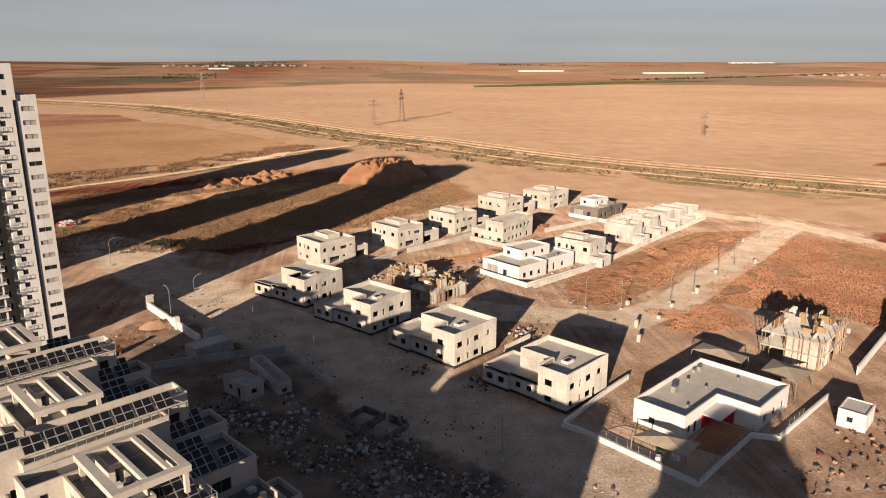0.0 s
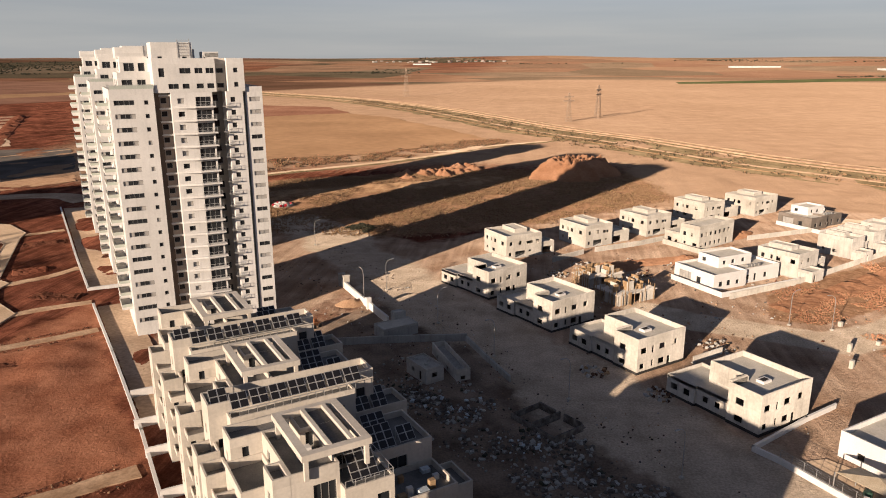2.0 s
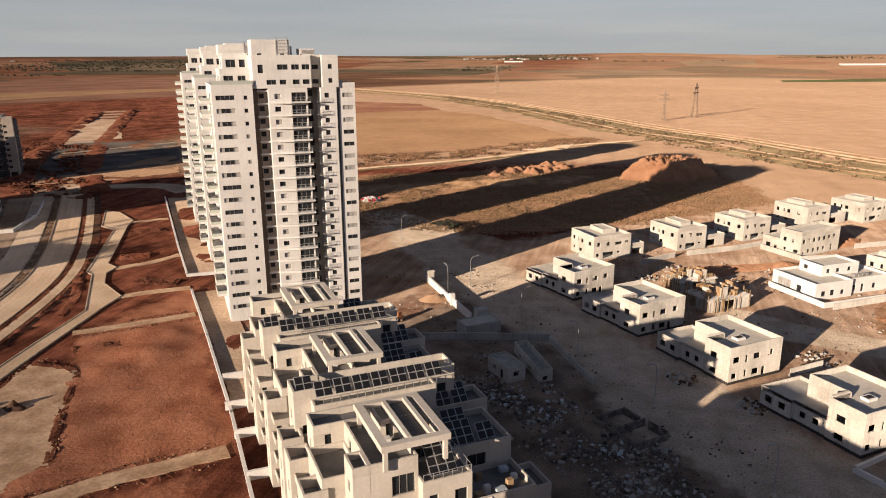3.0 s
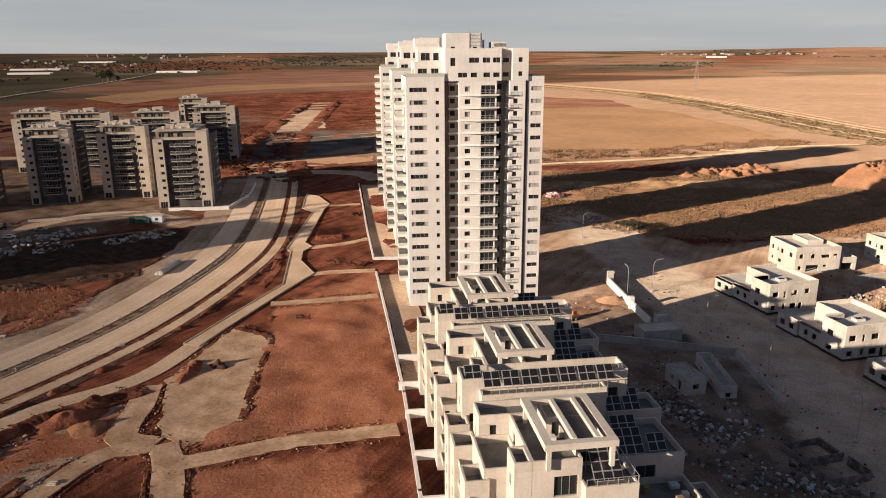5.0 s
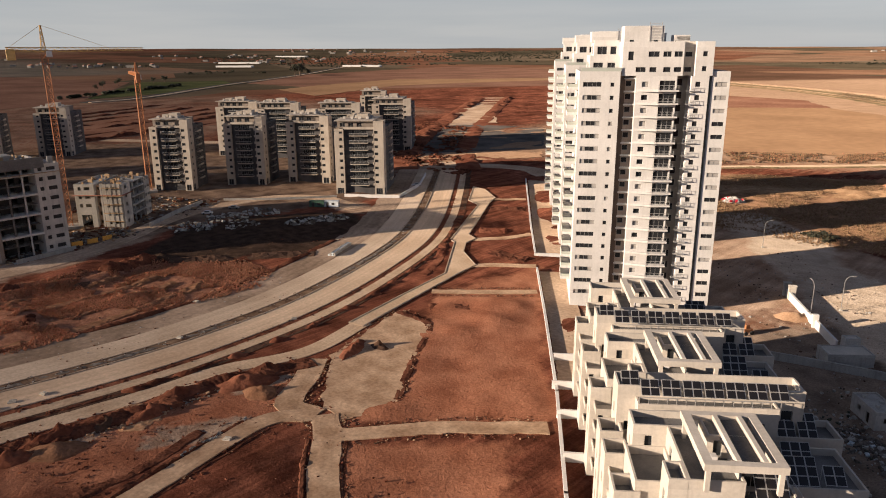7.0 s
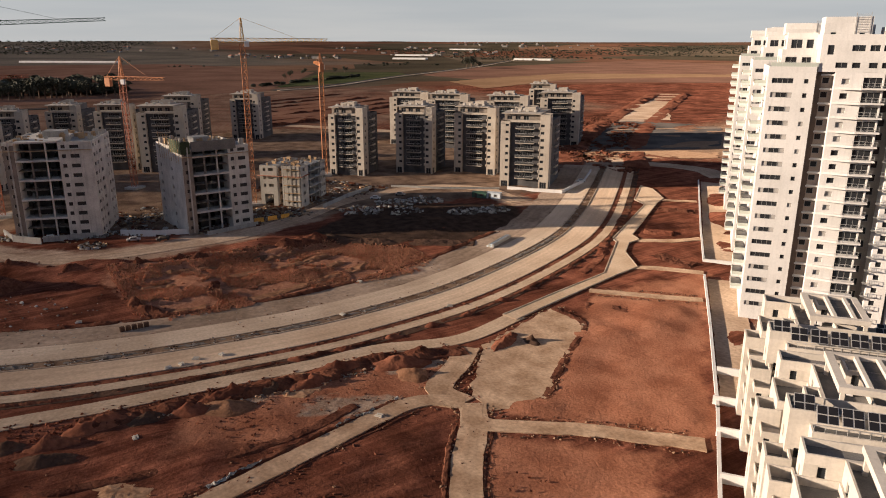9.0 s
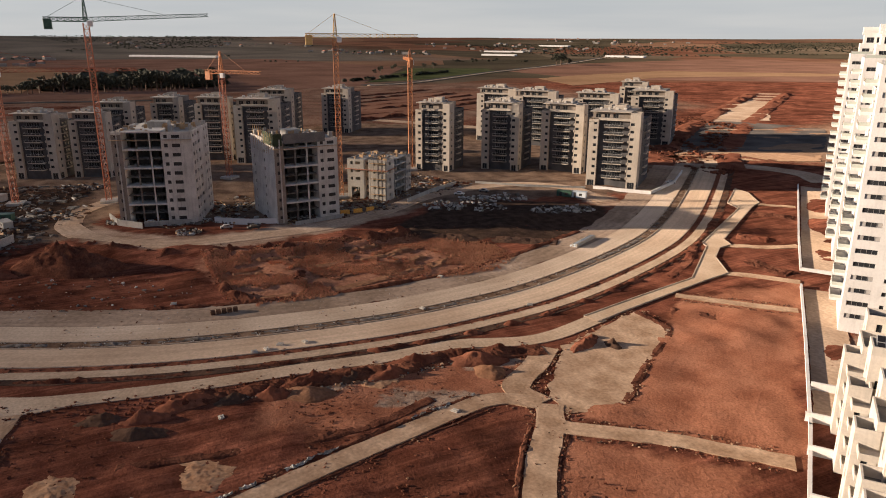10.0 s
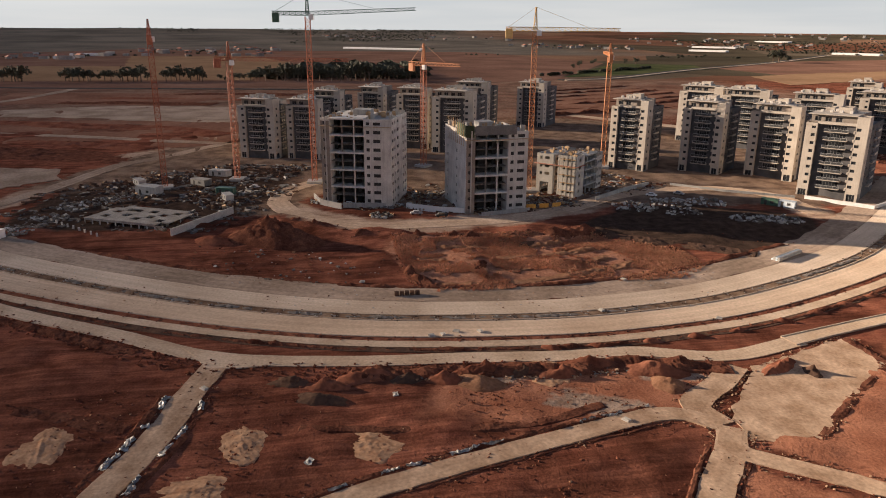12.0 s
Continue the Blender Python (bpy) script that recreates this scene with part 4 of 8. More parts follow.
def tower(m):
    T = thing("residential_tower", m, "tall white stone-clad residential tower with stacked balconies, newly built", "tower", "towers in a row")
    top = 55.2
    block(T, 0, 9, 0, 20, 0, top + 1, STONE, front=rows_of(0.8, 4.1, 1.05, ("shut", "shut", "shut", "shut", "pane")) + rows_of(6.9, 0.85, 0.95, ("pane", "pane", "pane", "down")),
          left=rows_of(17.0, 1.6, 1.2, ("shut",)) + rows_of(9.5, 4.5, 2.2, ("pane",), 1, 0.9) + rows_of(1.5, 3.0, 1.2, ("shut",)))
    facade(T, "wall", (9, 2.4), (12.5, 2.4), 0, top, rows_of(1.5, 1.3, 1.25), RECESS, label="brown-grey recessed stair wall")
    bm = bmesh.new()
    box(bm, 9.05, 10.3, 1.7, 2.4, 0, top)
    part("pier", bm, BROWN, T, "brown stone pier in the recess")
    bm = bmesh.new()
    box(bm, 10.1, 12.5, 1.5, 2.4, 1.6, 1.95)
    spandrel = part("spandrel", bm, STONE, T)
    spandrel.location.z = SILL0
    for k in range(1, ROWS):
        place("spandrel", spandrel.data, T, pose(0, 0, SILL0 + k * PITCH))
    block(T, 12.5, 21.4, 0, 20, 0, top, STONE, front=rows_of(1.3, 1.4, 1.15, ("pane", "down")) + rows_of(5.2, 3.4, 2.1, ("pane",), 0, 0.7), roof=False, deep=0.5)
    # deep recess and narrow slot: their shade is put into the wall colour
    facade(T, "wall", (21.4, 5), (24.6, 5), 0, top, rows_of(1.0, 1.2, 1.6), GREY, label="recess wall with shade put into its grey")
    block(T, 24.6, 28.4, 0.4, 20, 0, top, STONE, front=rows_of(0.9, 1.1, 1.15), roof=False)
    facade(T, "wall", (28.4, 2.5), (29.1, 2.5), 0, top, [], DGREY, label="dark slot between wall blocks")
    block(T, 29.1, 33, 0.9, 16, 0, top + 1, STONE, front=rows_of(0.8, 2.6, 1.0, ("shut", "shut", "shut", "pane")))
    # balconies on the front and on the flank
    bal = bmesh.new()
    box(bal, 0, 4.6, -1.5, 0.1, 0, 0.28)
    slab_me = bpy.data.meshes.new("balcony_slab")
    bal.to_mesh(slab_me)
    bal.free()
    slab_me.materials.append(STONE)
    rl = bmesh.new()
    for i in range(5):
        box(rl, 0.05 + i * 1.1, 0.11 + i * 1.1, -1.46, -1.40, 0.28, 1.35)
    box(rl, 0, 4.6, -1.47, -1.40, 1.32, 1.38)
    box(rl, 0, 4.6, -1.45, -1.42, 0.75, 0.8)
    rail_me = bpy.data.meshes.new("railing")
    rl.to_mesh(rail_me)
    rl.free()
    rail_me.materials.append(RAIL)
    fl = bmesh.new()
    box(fl, -2.3, 0.05, 5, 13, 0, 0.3)
    for a in ((-2.3, 0, 5, 5.12), (-2.3, -2.18, 5.12, 13), (-2.3, 0, 12.88, 13)):
        box(fl, *a, 0.3, 0.62)
    for a in ((-2.27, -2.22, 5.1, 12.9), (-2.2, 0, 5.03, 5.08)):
        box(fl, *a, 0.62, 1.35, 1)
    flank_me = bpy.data.meshes.new("flank_balcony")
    fl.to_mesh(flank_me)
    fl.free()
    flank_me.materials.append(STONE)
    flank_me.materials.append(BALG)
    sb = bmesh.new()
    box(sb, 0, 2.6, -0.75, 0.45, 0, 0.12)
    for i in range(4):
        box(sb, i * 0.85, i * 0.85 + 0.05, -0.73, -0.68, 0.12, 1.0)
    box(sb, 0, 2.6, -0.74, -0.68, 0.96, 1.02)
    sb_me = bpy.data.meshes.new("service_balcony")
    sb.to_mesh(sb_me)
    sb.free()
    sb_me.materials.append(RAIL)
    fin = bmesh.new()
    quad(fin, (0, 0, 0), (5.2, -1.3, 0), (5.2, -1.3, 0.45), (0, 0, 0.45))
    quad(fin, (0, 0, 0.45), (5.2, -1.3, 0.45), (5.2, 0, 0.45), (0, 0, 0.45))
    for f in list(fin.faces):
        if f.calc_area() < 1e-6:
            fin.faces.remove(f)
    fin_me = bpy.data.meshes.new("balcony_fin")
    fin.to_mesh(fin_me)
    fin.free()
    fin_me.materials.append(STONE)
    for k in range(ROWS):
        z = SILL0 - 0.95 + k * PITCH
        b = place("balcony", slab_me, T, pose(17.2, 0, z))
        place("railing", rail_me, b, pose(0, 0, 0))
        place("balcony_fin", fin_me, T, pose(12.5, 0, z - 0.1))
        if k > 0:
            place("flank_balcony", flank_me, T, pose(0, 0, z))
            if k < ROWS - 1:
                place("flank_balcony", flank_me, T, pose(0.4, 9.2, z - 1.2))
        place("service_balcony", sb_me, T, pose(23.6, 0.4, z))
    # two set-back storeys, stair head and plant rooms
    pent = [(3.0, 56.0, 2.2, 1.1, "pane"), (6.0, 56.0, 1.5, 1.1, "pane"), (9.0, 56.0, 1.6, 1.1, "pane"), (11.3, 56.0, 1.6, 1.1, "pane"),
            (1.2, 58.6, 1.2, 1.9, "pane"), (5.6, 59.3, 2.4, 1.2, "pane"), (8.8, 59.3, 1.8, 1.2, "pane"), (11.2, 59.3, 1.8, 1.2, "pane")]
    block(T, 9.3, 22.6, 0.5, 16, top, 62.6, STONE, front=pent, left=[(2, 56, 3, 2.2, "pane"), (7, 56, 3, 2.2, "pane"), (3, 59.2, 4, 2.0, "pane")])
    block(T, 22.6, 25.2, 2.2, 14, top, 62.6, STONE2, front=[(0.5, 56.0, 1.6, 1.1, "pane"), (0.5, 59.3, 1.6, 1.1, "pane")])
    block(T, 25.2, 29.0, 0.4, 14, top, 62.6, STONE, front=[(1.4, 56.2, 1.0, 1.1, "pane"), (1.4, 59.4, 1.0, 1.1, "pane")])
    block(T, 9.6, 18.2, 2.2, 9, 62.0, 66.0, STONE, front=[(1.2, 62.3, 1.0, 0.7, "pane"), (6.4, 62.3, 1.0, 0.7, "pane")])
    block(T, 20.6, 24.0, 2.8, 7, 62.0, 64.0, STONE, front=[(0.1, 62.3, 0.4, 1.4, "pane")])
    block(T, 2.5, 9.3, 6, 18, top, 59.6, STONE, front=[(0.8, 56, 2.2, 2.0, "pane"), (4.0, 56, 1.8, 2.0, "pane")], left=[(2, 56, 3, 2.0, "pane"), (7, 56, 3, 2.0, "pane")])
    block(T, 3.5, 9.3, 9, 18, 59.2, 63.0, STONE, front=[(0.8, 59.8, 2.2, 1.8, "pane"), (3.8, 59.8, 1.4, 1.8, "pane")], left=[(2, 59.8, 3, 2.0, "pane")])
    block(T, 3.0, 9.0, 11, 17, 62.6, 65.0, STONE)
    block(T, 12, 20, 10, 15, 62.0, 64.6, STONE)
    bm = bmesh.new()
    for i in range(9):
        box(bm, 0.2 + i * 1.1, 0.25 + i * 1.1, 0.12, 0.17, top + 1, top + 1.9)
    box(bm, 0.2, 9.2, 0.1, 0.17, top + 1.86, top + 1.92)
    for i in range(6):
        box(bm, 0.1, 0.15, 0.3 + i * 1.1, 0.35 + i * 1.1, top + 1, top + 1.9)
    box(bm, 0.1, 0.16, 0.2, 6, top + 1.86, top + 1.92)
    part("terrace_railing", bm, RAIL, T, "thin steel terrace railing")
    bm = bmesh.new()
    quad(bm, (0.3, 0.14, top + 1), (9.2, 0.14, top + 1), (9.2, 0.14, top + 1.8), (0.3, 0.14, top + 1.8))
    part("balustrade_glass", bm, BALG, T)
    bm = bmesh.new()
    box(bm, 15.0, 15.1, 2.0, 2.1, 62.6, 66.8)
    box(bm, 17.6, 17.7, 2.0, 2.1, 62.6, 66.8)
    ladder = part("roof_ladder", bm, RAIL, T)
    for i in range(12):
        bm = bmesh.new()
        box(bm, 15.1, 17.6, 2.02, 2.08, 62.9 + i * 0.32, 62.96 + i * 0.32)
        part("rung", bm, RAIL, ladder)
    # lower deck of the podium and entrance
    block(T, 3, 30, -0.0 + 20, 24, 0, top - 3, STONE, left=rows_of(1.0, 1.5, 1.2, ("shut",), 0)[:16])
    return T


TANG = 36.3
t_n = Vector((-math.sin(radians(TANG)), math.cos(radians(TANG)), 0))
T0 = Vector((-92.0, 142.2, 0))
first_tower = tower(pose(*T0, 0, 0, TANG))
for d, off in ((57.5, -1.0), (116, -3.0)):
    q = T0 + t_n * d + Vector((math.cos(radians(TANG)), math.sin(radians(TANG)), 0)) * off
    copy_thing(first_tower, pose(*q, 0, 0, TANG))

# ---- villas under construction ----
def outline_building(name, m, ring, h, rim, material, deck, label, cat, decks, holes=None):
    """Walls along a closed outline (counter-clockwise), a deck and a parapet with inner faces."""
    B = thing(name, m, label, cat)
    n = len(ring)
    inner = []
    for i in range(n):
        p, a, b = Vector(ring[i]), Vector(ring[i - 1]), Vector(ring[(i + 1) % n])
        d1, d2 = (p - a).normalized(), (b - p).normalized()
        inner.append(p + (Vector((-d1.y, d1.x)) + Vector((-d2.y, d2.x))) * 0.25)
    for i in range(n):
        facade(B, "wall", ring[i], ring[(i + 1) % n], 0, h, (holes or {}).get(i, []), material)
    bm = bmesh.new()
    for i in range(n):
        j = (i + 1) % n
        quad(bm, (*ring[i], h), (*ring[j], h), (*inner[j], h), (*inner[i], h))
        quad(bm, (*inner[i], h), (*inner[j], h), (*inner[j], h - rim), (*inner[i], h - rim))
    part("parapet", bm, material, B)
    bm = bmesh.new()
    for x0, x1, y0, y1 in decks:
        box(bm, x0, x1, y0, y1, h - rim - 0.2, h - rim)
    part("roof", bm, deck, B)
    return B


def openings(*rows):
    return [(*r, "open") for r in rows]


def villa(m, label, material=RAW):
    """A flat-roofed L-shaped two-storey shell with a stepped one-storey wing behind it, roof hatch and a dark strip
    painted for the gap at its foot.
    """
    V = outline_building("villa_shell", m, [(0, 0), (14, 0), (14, 14.4), (4.7, 14.4), (4.7, 6.6), (0, 6.6)], 7.7, 1.05, material, ROOFP, label, "villa",
                         ((0.25, 13.75, 0.25, 6.35), (4.95, 13.75, 6.35, 14.15)),
                         {0: openings((0.9, 4.3, 1.7, 1.3), (4.1, 4.0, 0.7, 1.6), (6.3, 4.3, 1.8, 1.3), (10.2, 4.4, 1.4, 1.3), (0.8, 1.0, 1.3, 1.2), (4.1, 1.0, 0.7, 1.5), (6.2, 1.0, 1.8, 1.3), (8.8, 0.1, 1.0, 2.2)),
                          5: openings((1.5, 4.2, 1.7, 1.3), (1.5, 1.0, 1.7, 1.2)), 1: openings((3, 4.2, 1.4, 1.3), (8, 4.2, 1.4, 1.3), (5, 1.0, 1.6, 1.3))})
    V["group"] = "unfinished villas"
    ring = [(0.3, 6.62), (4.68, 6.62), (4.68, 14.42), (9.5, 14.42), (9.5, 20), (-0.3, 20), (-0.3, 13.4), (0.3, 13.4)]
    holes = {5: openings((1.0, 1.4, 1.5, 1.3), (3.9, 1.4, 1.5, 1.3)), 7: openings((1.3, 1.4, 1.2, 1.2), (3.9, 1.4, 1.2, 1.2)), 4: openings((2.0, 1.3, 1.5, 1.2), (6.0, 1.3, 1.5, 1.2))}
    n = len(ring)
    for i in range(n):
        facade(V, "wing_wall", ring[i], ring[(i + 1) % n], 0, 4.0, holes.get(i, []), material)
    bm = bmesh.new()
    box(bm, 0.2, 4.66, 6.64, 14.4, 3.2, 3.4)
    box(bm, -0.05, 9.25, 14.42, 19.75, 3.2, 3.4)
    part("wing_roof", bm, ROOFP, V)
    bm = bmesh.new()
    for a in ((0.3, 0.55, 6.64, 13.4), (-0.3, -0.05, 13.4, 20), (-0.05, 9.25, 19.75, 20), (9.25, 9.5, 14.44, 20)):
        box(bm, *a, 3.4, 4.05)
    part("wing_parapet", bm, material, V)
    bm = bmesh.new()
    box(bm, 0.3, 4.6, 6.35, 6.85, 6.6, 7.95)
    part("roof_step", bm, material, V)
    bm = bmesh.new()
    box(bm, 6.0, 8.2, 4.0, 5.6, 6.66, 7.15)
    box(bm, 6.3, 7.9, 4.3, 5.3, 7.15, 7.17, 1)
    part("roof_hatch", bm, [WHITE, DARK], V, "pale roof hatch with a dark opening")
    # near-black strip stands in for the shaded gap under the villa
    bm = bmesh.new()
    box(bm, -0.08, 14.08, -0.08, 6.6, 0, 0.55)
    box(bm, 0.22, 4.7, 6.6, 13.4, 0, 0.5)
    box(bm, -0.38, 9.0, 13.4, 20.08, 0, 0.5)
    part("plinth", bm, DARK, V, "dark base strip painted for the shaded gap under the walls")
    return V


VANG = 39.0
front = villa(pose(38.0, 114.0, 0, 0, 0, VANG), "raw concrete two-storey villa shell with empty window openings")
for x, y, a in ((20.4, 136.4, 40), (3.4, 157.4, 43), (-13.2, 179.0, 46)):
    copy_thing(front, pose(x, y, 0, 0, 0, a))


def house_shell(m, W, D, label, material=RAW, wing=5.0, name="villa_shell", h=7.6, many=False, head=True):
    """A two-storey shell with a one-storey wing on its right and a low stair head on the roof."""
    V = thing(name, m, label, "villa", "unfinished villas")
    fit_in = lambda rows: openings(*[r for r in rows if r[0] + r[2] < W - 0.3 and r[1] + r[3] < h - 1.2])
    if many:
        face = [(0.8 + 2.6 * i, 4.3, 1.3, 1.4) for i in range(7)] + [(0.9 + 2.6 * i, 0.9, 1.2, 1.4) for i in range(5)] + [(15.5, 0.1, 1.1, 2.3)]
    else:
        face = [(1.0, 0.9, 1.0, 1.2), (3.4, 0.1, 3.8, 2.2), (8.6, 1.6, 1.0, 0.7), (1.2, 4.3, 1.1, 1.3), (4.6, 4.3, 1.2, 1.3), (7.6, 4.3, 2.6, 1.0), (11.4, 4.2, 1.2, 1.2)]
    block(V, 0, W, 0, D, 0, h, material, deck=ROOFP, deep=0.22, rim=0.9, front=fit_in(face),
          left=openings(*[(x, z, w, q) for x, z, w, q in ((1.2, 4.3, 1.1, 1.3), (4.2, 4.3, 0.7, 1.3), (6.0, 4.2, 1.3, 1.3), (10.4, 4.2, 1.5, 1.3), (1.6, 1.4, 0.8, 0.9), (5.0, 1.2, 1.6, 1.0)) if x + w < D - 0.3 and z + q < h - 1.2]))
    if wing:
        block(V, W + 0.02, W + wing, 0.6, D * 0.62, 0, 4.1, material, deck=ROOFP, deep=0.22, rim=0.6, front=openings((0.9, 0.2, min(3.6, wing - 1.8), 2.2)))
    if head:
        block(V, W * 0.5, W * 0.86, D * 0.42, D - 0.3, h - 0.9, h + 0.5, material, deck=ROOFP, rim=0.3)
    bm = bmesh.new()
    box(bm, -0.06, W + 0.06, -0.06, D, 0, 0.35)
    part("plinth", bm, RAWD, V)
    return V


for x, y, a, W, D, wg in ((-10.7, 218.5, 36, 13.6, 13.6, 5.5), (15.0, 236.4, 38, 11.8, 14, 8.5), (37.4, 255.2, 40, 12.5, 13.5, 8.2), (62.5, 282, 40, 12, 15, 9.6), (84.8, 295.5, 42, 15.5, 14, 0)):
    house_shell(pose(x, y, 0, 0, 0, a), W, D, "cream two-storey villa shell with empty window openings", VRAW, wg)
hj = house_shell(pose(52.1, 238, 0, 0, 0, 45), 20, 7.5, "cream two-storey villa shell with many window openings", VRAW, 0, h=8.2, many=True, head=False)
block(hj, 0.6, 12, 7.52, 14, 0, 4.6, VRAW, deck=ROOFP, rim=0.5, left=openings((1.2, 0.3, 1.6, 2.2), (4.2, 1.0, 1.0, 1.2)))
for x, y, W, D, wg, h in ((74.1, 209.1, 10.5, 13, 5.5, 7.4), (98.0, 233.9, 8, 11, 3.5, 6.6), (108.5, 244.0, 8, 12, 3.0, 6.6), (119.4, 255.2, 8.5, 11, 3.0, 6.2), (129.6, 263.4, 7, 11, 2.5, 5.8), (138.3, 270.3, 6, 10, 0, 5.0)):
    house_shell(pose(x, y, 0, 0, 0, 43), W, D, "pale grey two-storey villa shell beside a paved lane", PALEC, wg, h=h, head=h > 6.3)
    wb = thing("low_annexe", pose(x, y, 0, 0, 0, 43), "low pale grey annexe in front of a villa shell", "annexe", "annexes")
    block(wb, -0.4, W * 0.55, -4.6, -0.3, 0, 3.3, PALEC, deck=ROOFP, rim=0.5, front=openings((0.8, 0.2, 1.2, 2.0)), glazed=False)


def white_villa(m, label, base=WHITE, low=WHITE, L=27.0, D=15.0):
    """A finished flat-roofed villa: long ground floor, smaller upper floor set back, garden wall."""
    V = thing("white_villa", m, label, "villa")
    block(V, 0, L * 0.46, 0, D, 0, 4.6, low, deck=ROOFP, rim=0.7, front=[(2, 0.9, 1.4, 1.5, "pane"), (5, 0.9, 1.4, 1.6, "pane"), (8.5, 0.9, 1.2, 1.3, "pane")], left=[(2, 0.4, 4.6, 2.8, "down"), (8.6, 0.9, 1.6, 1.8, "pane")])
    block(V, L * 0.46 + 0.02, L, 1.2, D * 0.8, 0, 4.4, low, deck=ROOFP, rim=0.7, front=[(1.4, 0.9, 1.2, 1.6, "pane"), (4.4, 0.4, 1.0, 2.2, "pane"), (8.4, 0.9, 1.2, 1.5, "pane")])
    block(V, L * 0.3, L * 0.78, D * 0.42, D * 0.94, 3.8, 7.0, base, deck=ROOFP, rim=0.6, front=[(1.6, 4.7, 1.2, 1.2, "pane"), (5, 4.7, 1.2, 1.2, "pane"), (9, 4.7, 1.2, 1.2, "pane")], left=[(1.5, 4.7, 1.4, 1.2, "pane")])
    bm = bmesh.new()
    box(bm, -2.0, L + 1, -5.2, -5.0, 0, 1.5)
    box(bm, -2.2, -2.0, -5.2, D - 1, 0, 1.5)
    part("garden_wall", bm, WHITE, V)
    bm = bmesh.new()
    for i in range(4):
        box(bm, L * 0.6 + i * 1.4, L * 0.6 + i * 1.4 + 0.9, 3, 3.8, 3.9, 4.7, bev=0.05)
    part("roof_unit", bm, STEEL, V, "grey roof condenser")
    return V


white_villa(pose(47.6, 194.4, 0, 0, 0, 34), "finished white flat-roofed villa behind a white garden wall")
white_villa(pose(99.0, 273.1, 0, 0, 0, 37), "white modern villa with a dark brown ground floor", WHITE, TAUPE, 20.0, 14.0)

# ---- apartment blocks to the west ----
_bm = bmesh.new()
box(_bm, 0, 1.1, 0, 1.2, 0, 1.0, bev=0.06)
CONDENSER = bpy.data.meshes.new("condenser")
_bm.to_mesh(CONDENSER)
_bm.free()
CONDENSER.materials.append(PALEC)


def mesh_of(name, bm, *mats):
    me = bpy.data.meshes.new(name)
    bm.to_mesh(me)
    bm.free()
    for m in mats:
        me.materials.append(m)
    return me


def apartment(m, W, D, floors, label, stone=STONE3, dark=SLATE, name="apartment_block"):
    """Two pale window strips, a dark recess with a stack of balconies between them, dark flank, set-back top floor under a pale canopy."""
    A = thing(name, m, label, "apartment block", "new apartment blocks")
    H, z0 = floors * 3.05 + 1.0, 0.9
    sl, sr = W * 0.19, W * 0.2
    zs = [z0 + 3.05 * k for k in range(floors)]
    win = lambda x, w=1.4: [(x, z + 1.0, w, 1.2, "shut" if (k * 7 + int(x * 3)) % 4 == 0 else "pane") for k, z in enumerate(zs) if k > 0]
    legs = [(0.6, 0.1, sl - 1.2, 2.7, "pane")]
    block(A, 0, sl, 0, D, 0, H, stone, front=win(sl - 1.9) + legs, left=win(1.5) + win(D * 0.4) + win(D * 0.7))
    # the right strip is staggered floor by floor and rises past the top floor
    block(A, W - sr, W, 0, 6.5, 0, H + 3.2, stone, front=win(0.3, 1.6) + legs, right=win(2.6, 1.5) + [(1.0, 0.1, 3.0, 2.7, "pane")], rim=0.5)
    tooth = bmesh.new()
    box(tooth, W - sr - 0.55, W - sr, -0.12, 0.9, 0, 0.95)
    tooth_me = mesh_of("corner_band", tooth, stone)
    # flank away from the sun in the same slate, its shade put into colour
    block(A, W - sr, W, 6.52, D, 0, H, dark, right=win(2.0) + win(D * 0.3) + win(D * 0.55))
    side = bmesh.new()
    box(side, W, W + 1.2, D * 0.45, D * 0.68, 0, 0.25)
    box(side, W + 1.1, W + 1.2, D * 0.45, D * 0.68, 0.25, 0.8)
    side_me = mesh_of("side_balcony", side, stone)
    rw = W - sl - sr
    b0, b1 = sl + rw * 0.2, sl + rw * 0.82
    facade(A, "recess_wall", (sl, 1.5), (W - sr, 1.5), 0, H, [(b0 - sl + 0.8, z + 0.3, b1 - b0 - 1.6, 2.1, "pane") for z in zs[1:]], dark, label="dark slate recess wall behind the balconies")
    slab_bm = bmesh.new()
    box(slab_bm, b0, b1, -0.75, 1.48, 0, 0.3)
    slab_me = mesh_of("balcony", slab_bm, stone)
    rail = bmesh.new()
    box(rail, b0, b1, -0.72, -0.66, 1.22, 1.3)
    for i in range(5):
        x = b0 + (b1 - b0 - 0.06) * i / 4
        box(rail, x, x + 0.06, -0.72, -0.66, 0.3, 1.22)
    box(rail, b0, b1, -0.70, -0.68, 0.34, 1.2, 1)
    rail_me = mesh_of("balustrade", rail, RAIL, BALD)
    for z in zs[1:]:
        b = place("balcony", slab_me, A, pose(0, 0, z))
        place("balustrade", rail_me, b, pose(0, 0, 0))
        place("corner_band", tooth_me, A, pose(0, 0, z))
        place("side_balcony", side_me, A, pose(0, 0, z))
    bm = bmesh.new()
    box(bm, sl, W - sr, 1.5, D, H - 0.5, H)
    box(bm, sl - 0.1, W - sr + 0.1, 0.2, 1.6, H - 0.35, H + 0.55)
    part("roof", bm, stone, A)
    block(A, 1.0, W - sr - 0.02, 2.6, D - 2, H, H + 3.0, TAUPE, front=[(1.2 + i * 3.6, H + 0.5, 2.2, 1.7, "pane") for i in range(int((W - sr - 3) / 3.6))], left=[(3 + i * 4, H + 0.9, 1.6, 1.3, "pane") for i in range(int((D - 9) / 4))], rim=0.3)
    bm = bmesh.new()
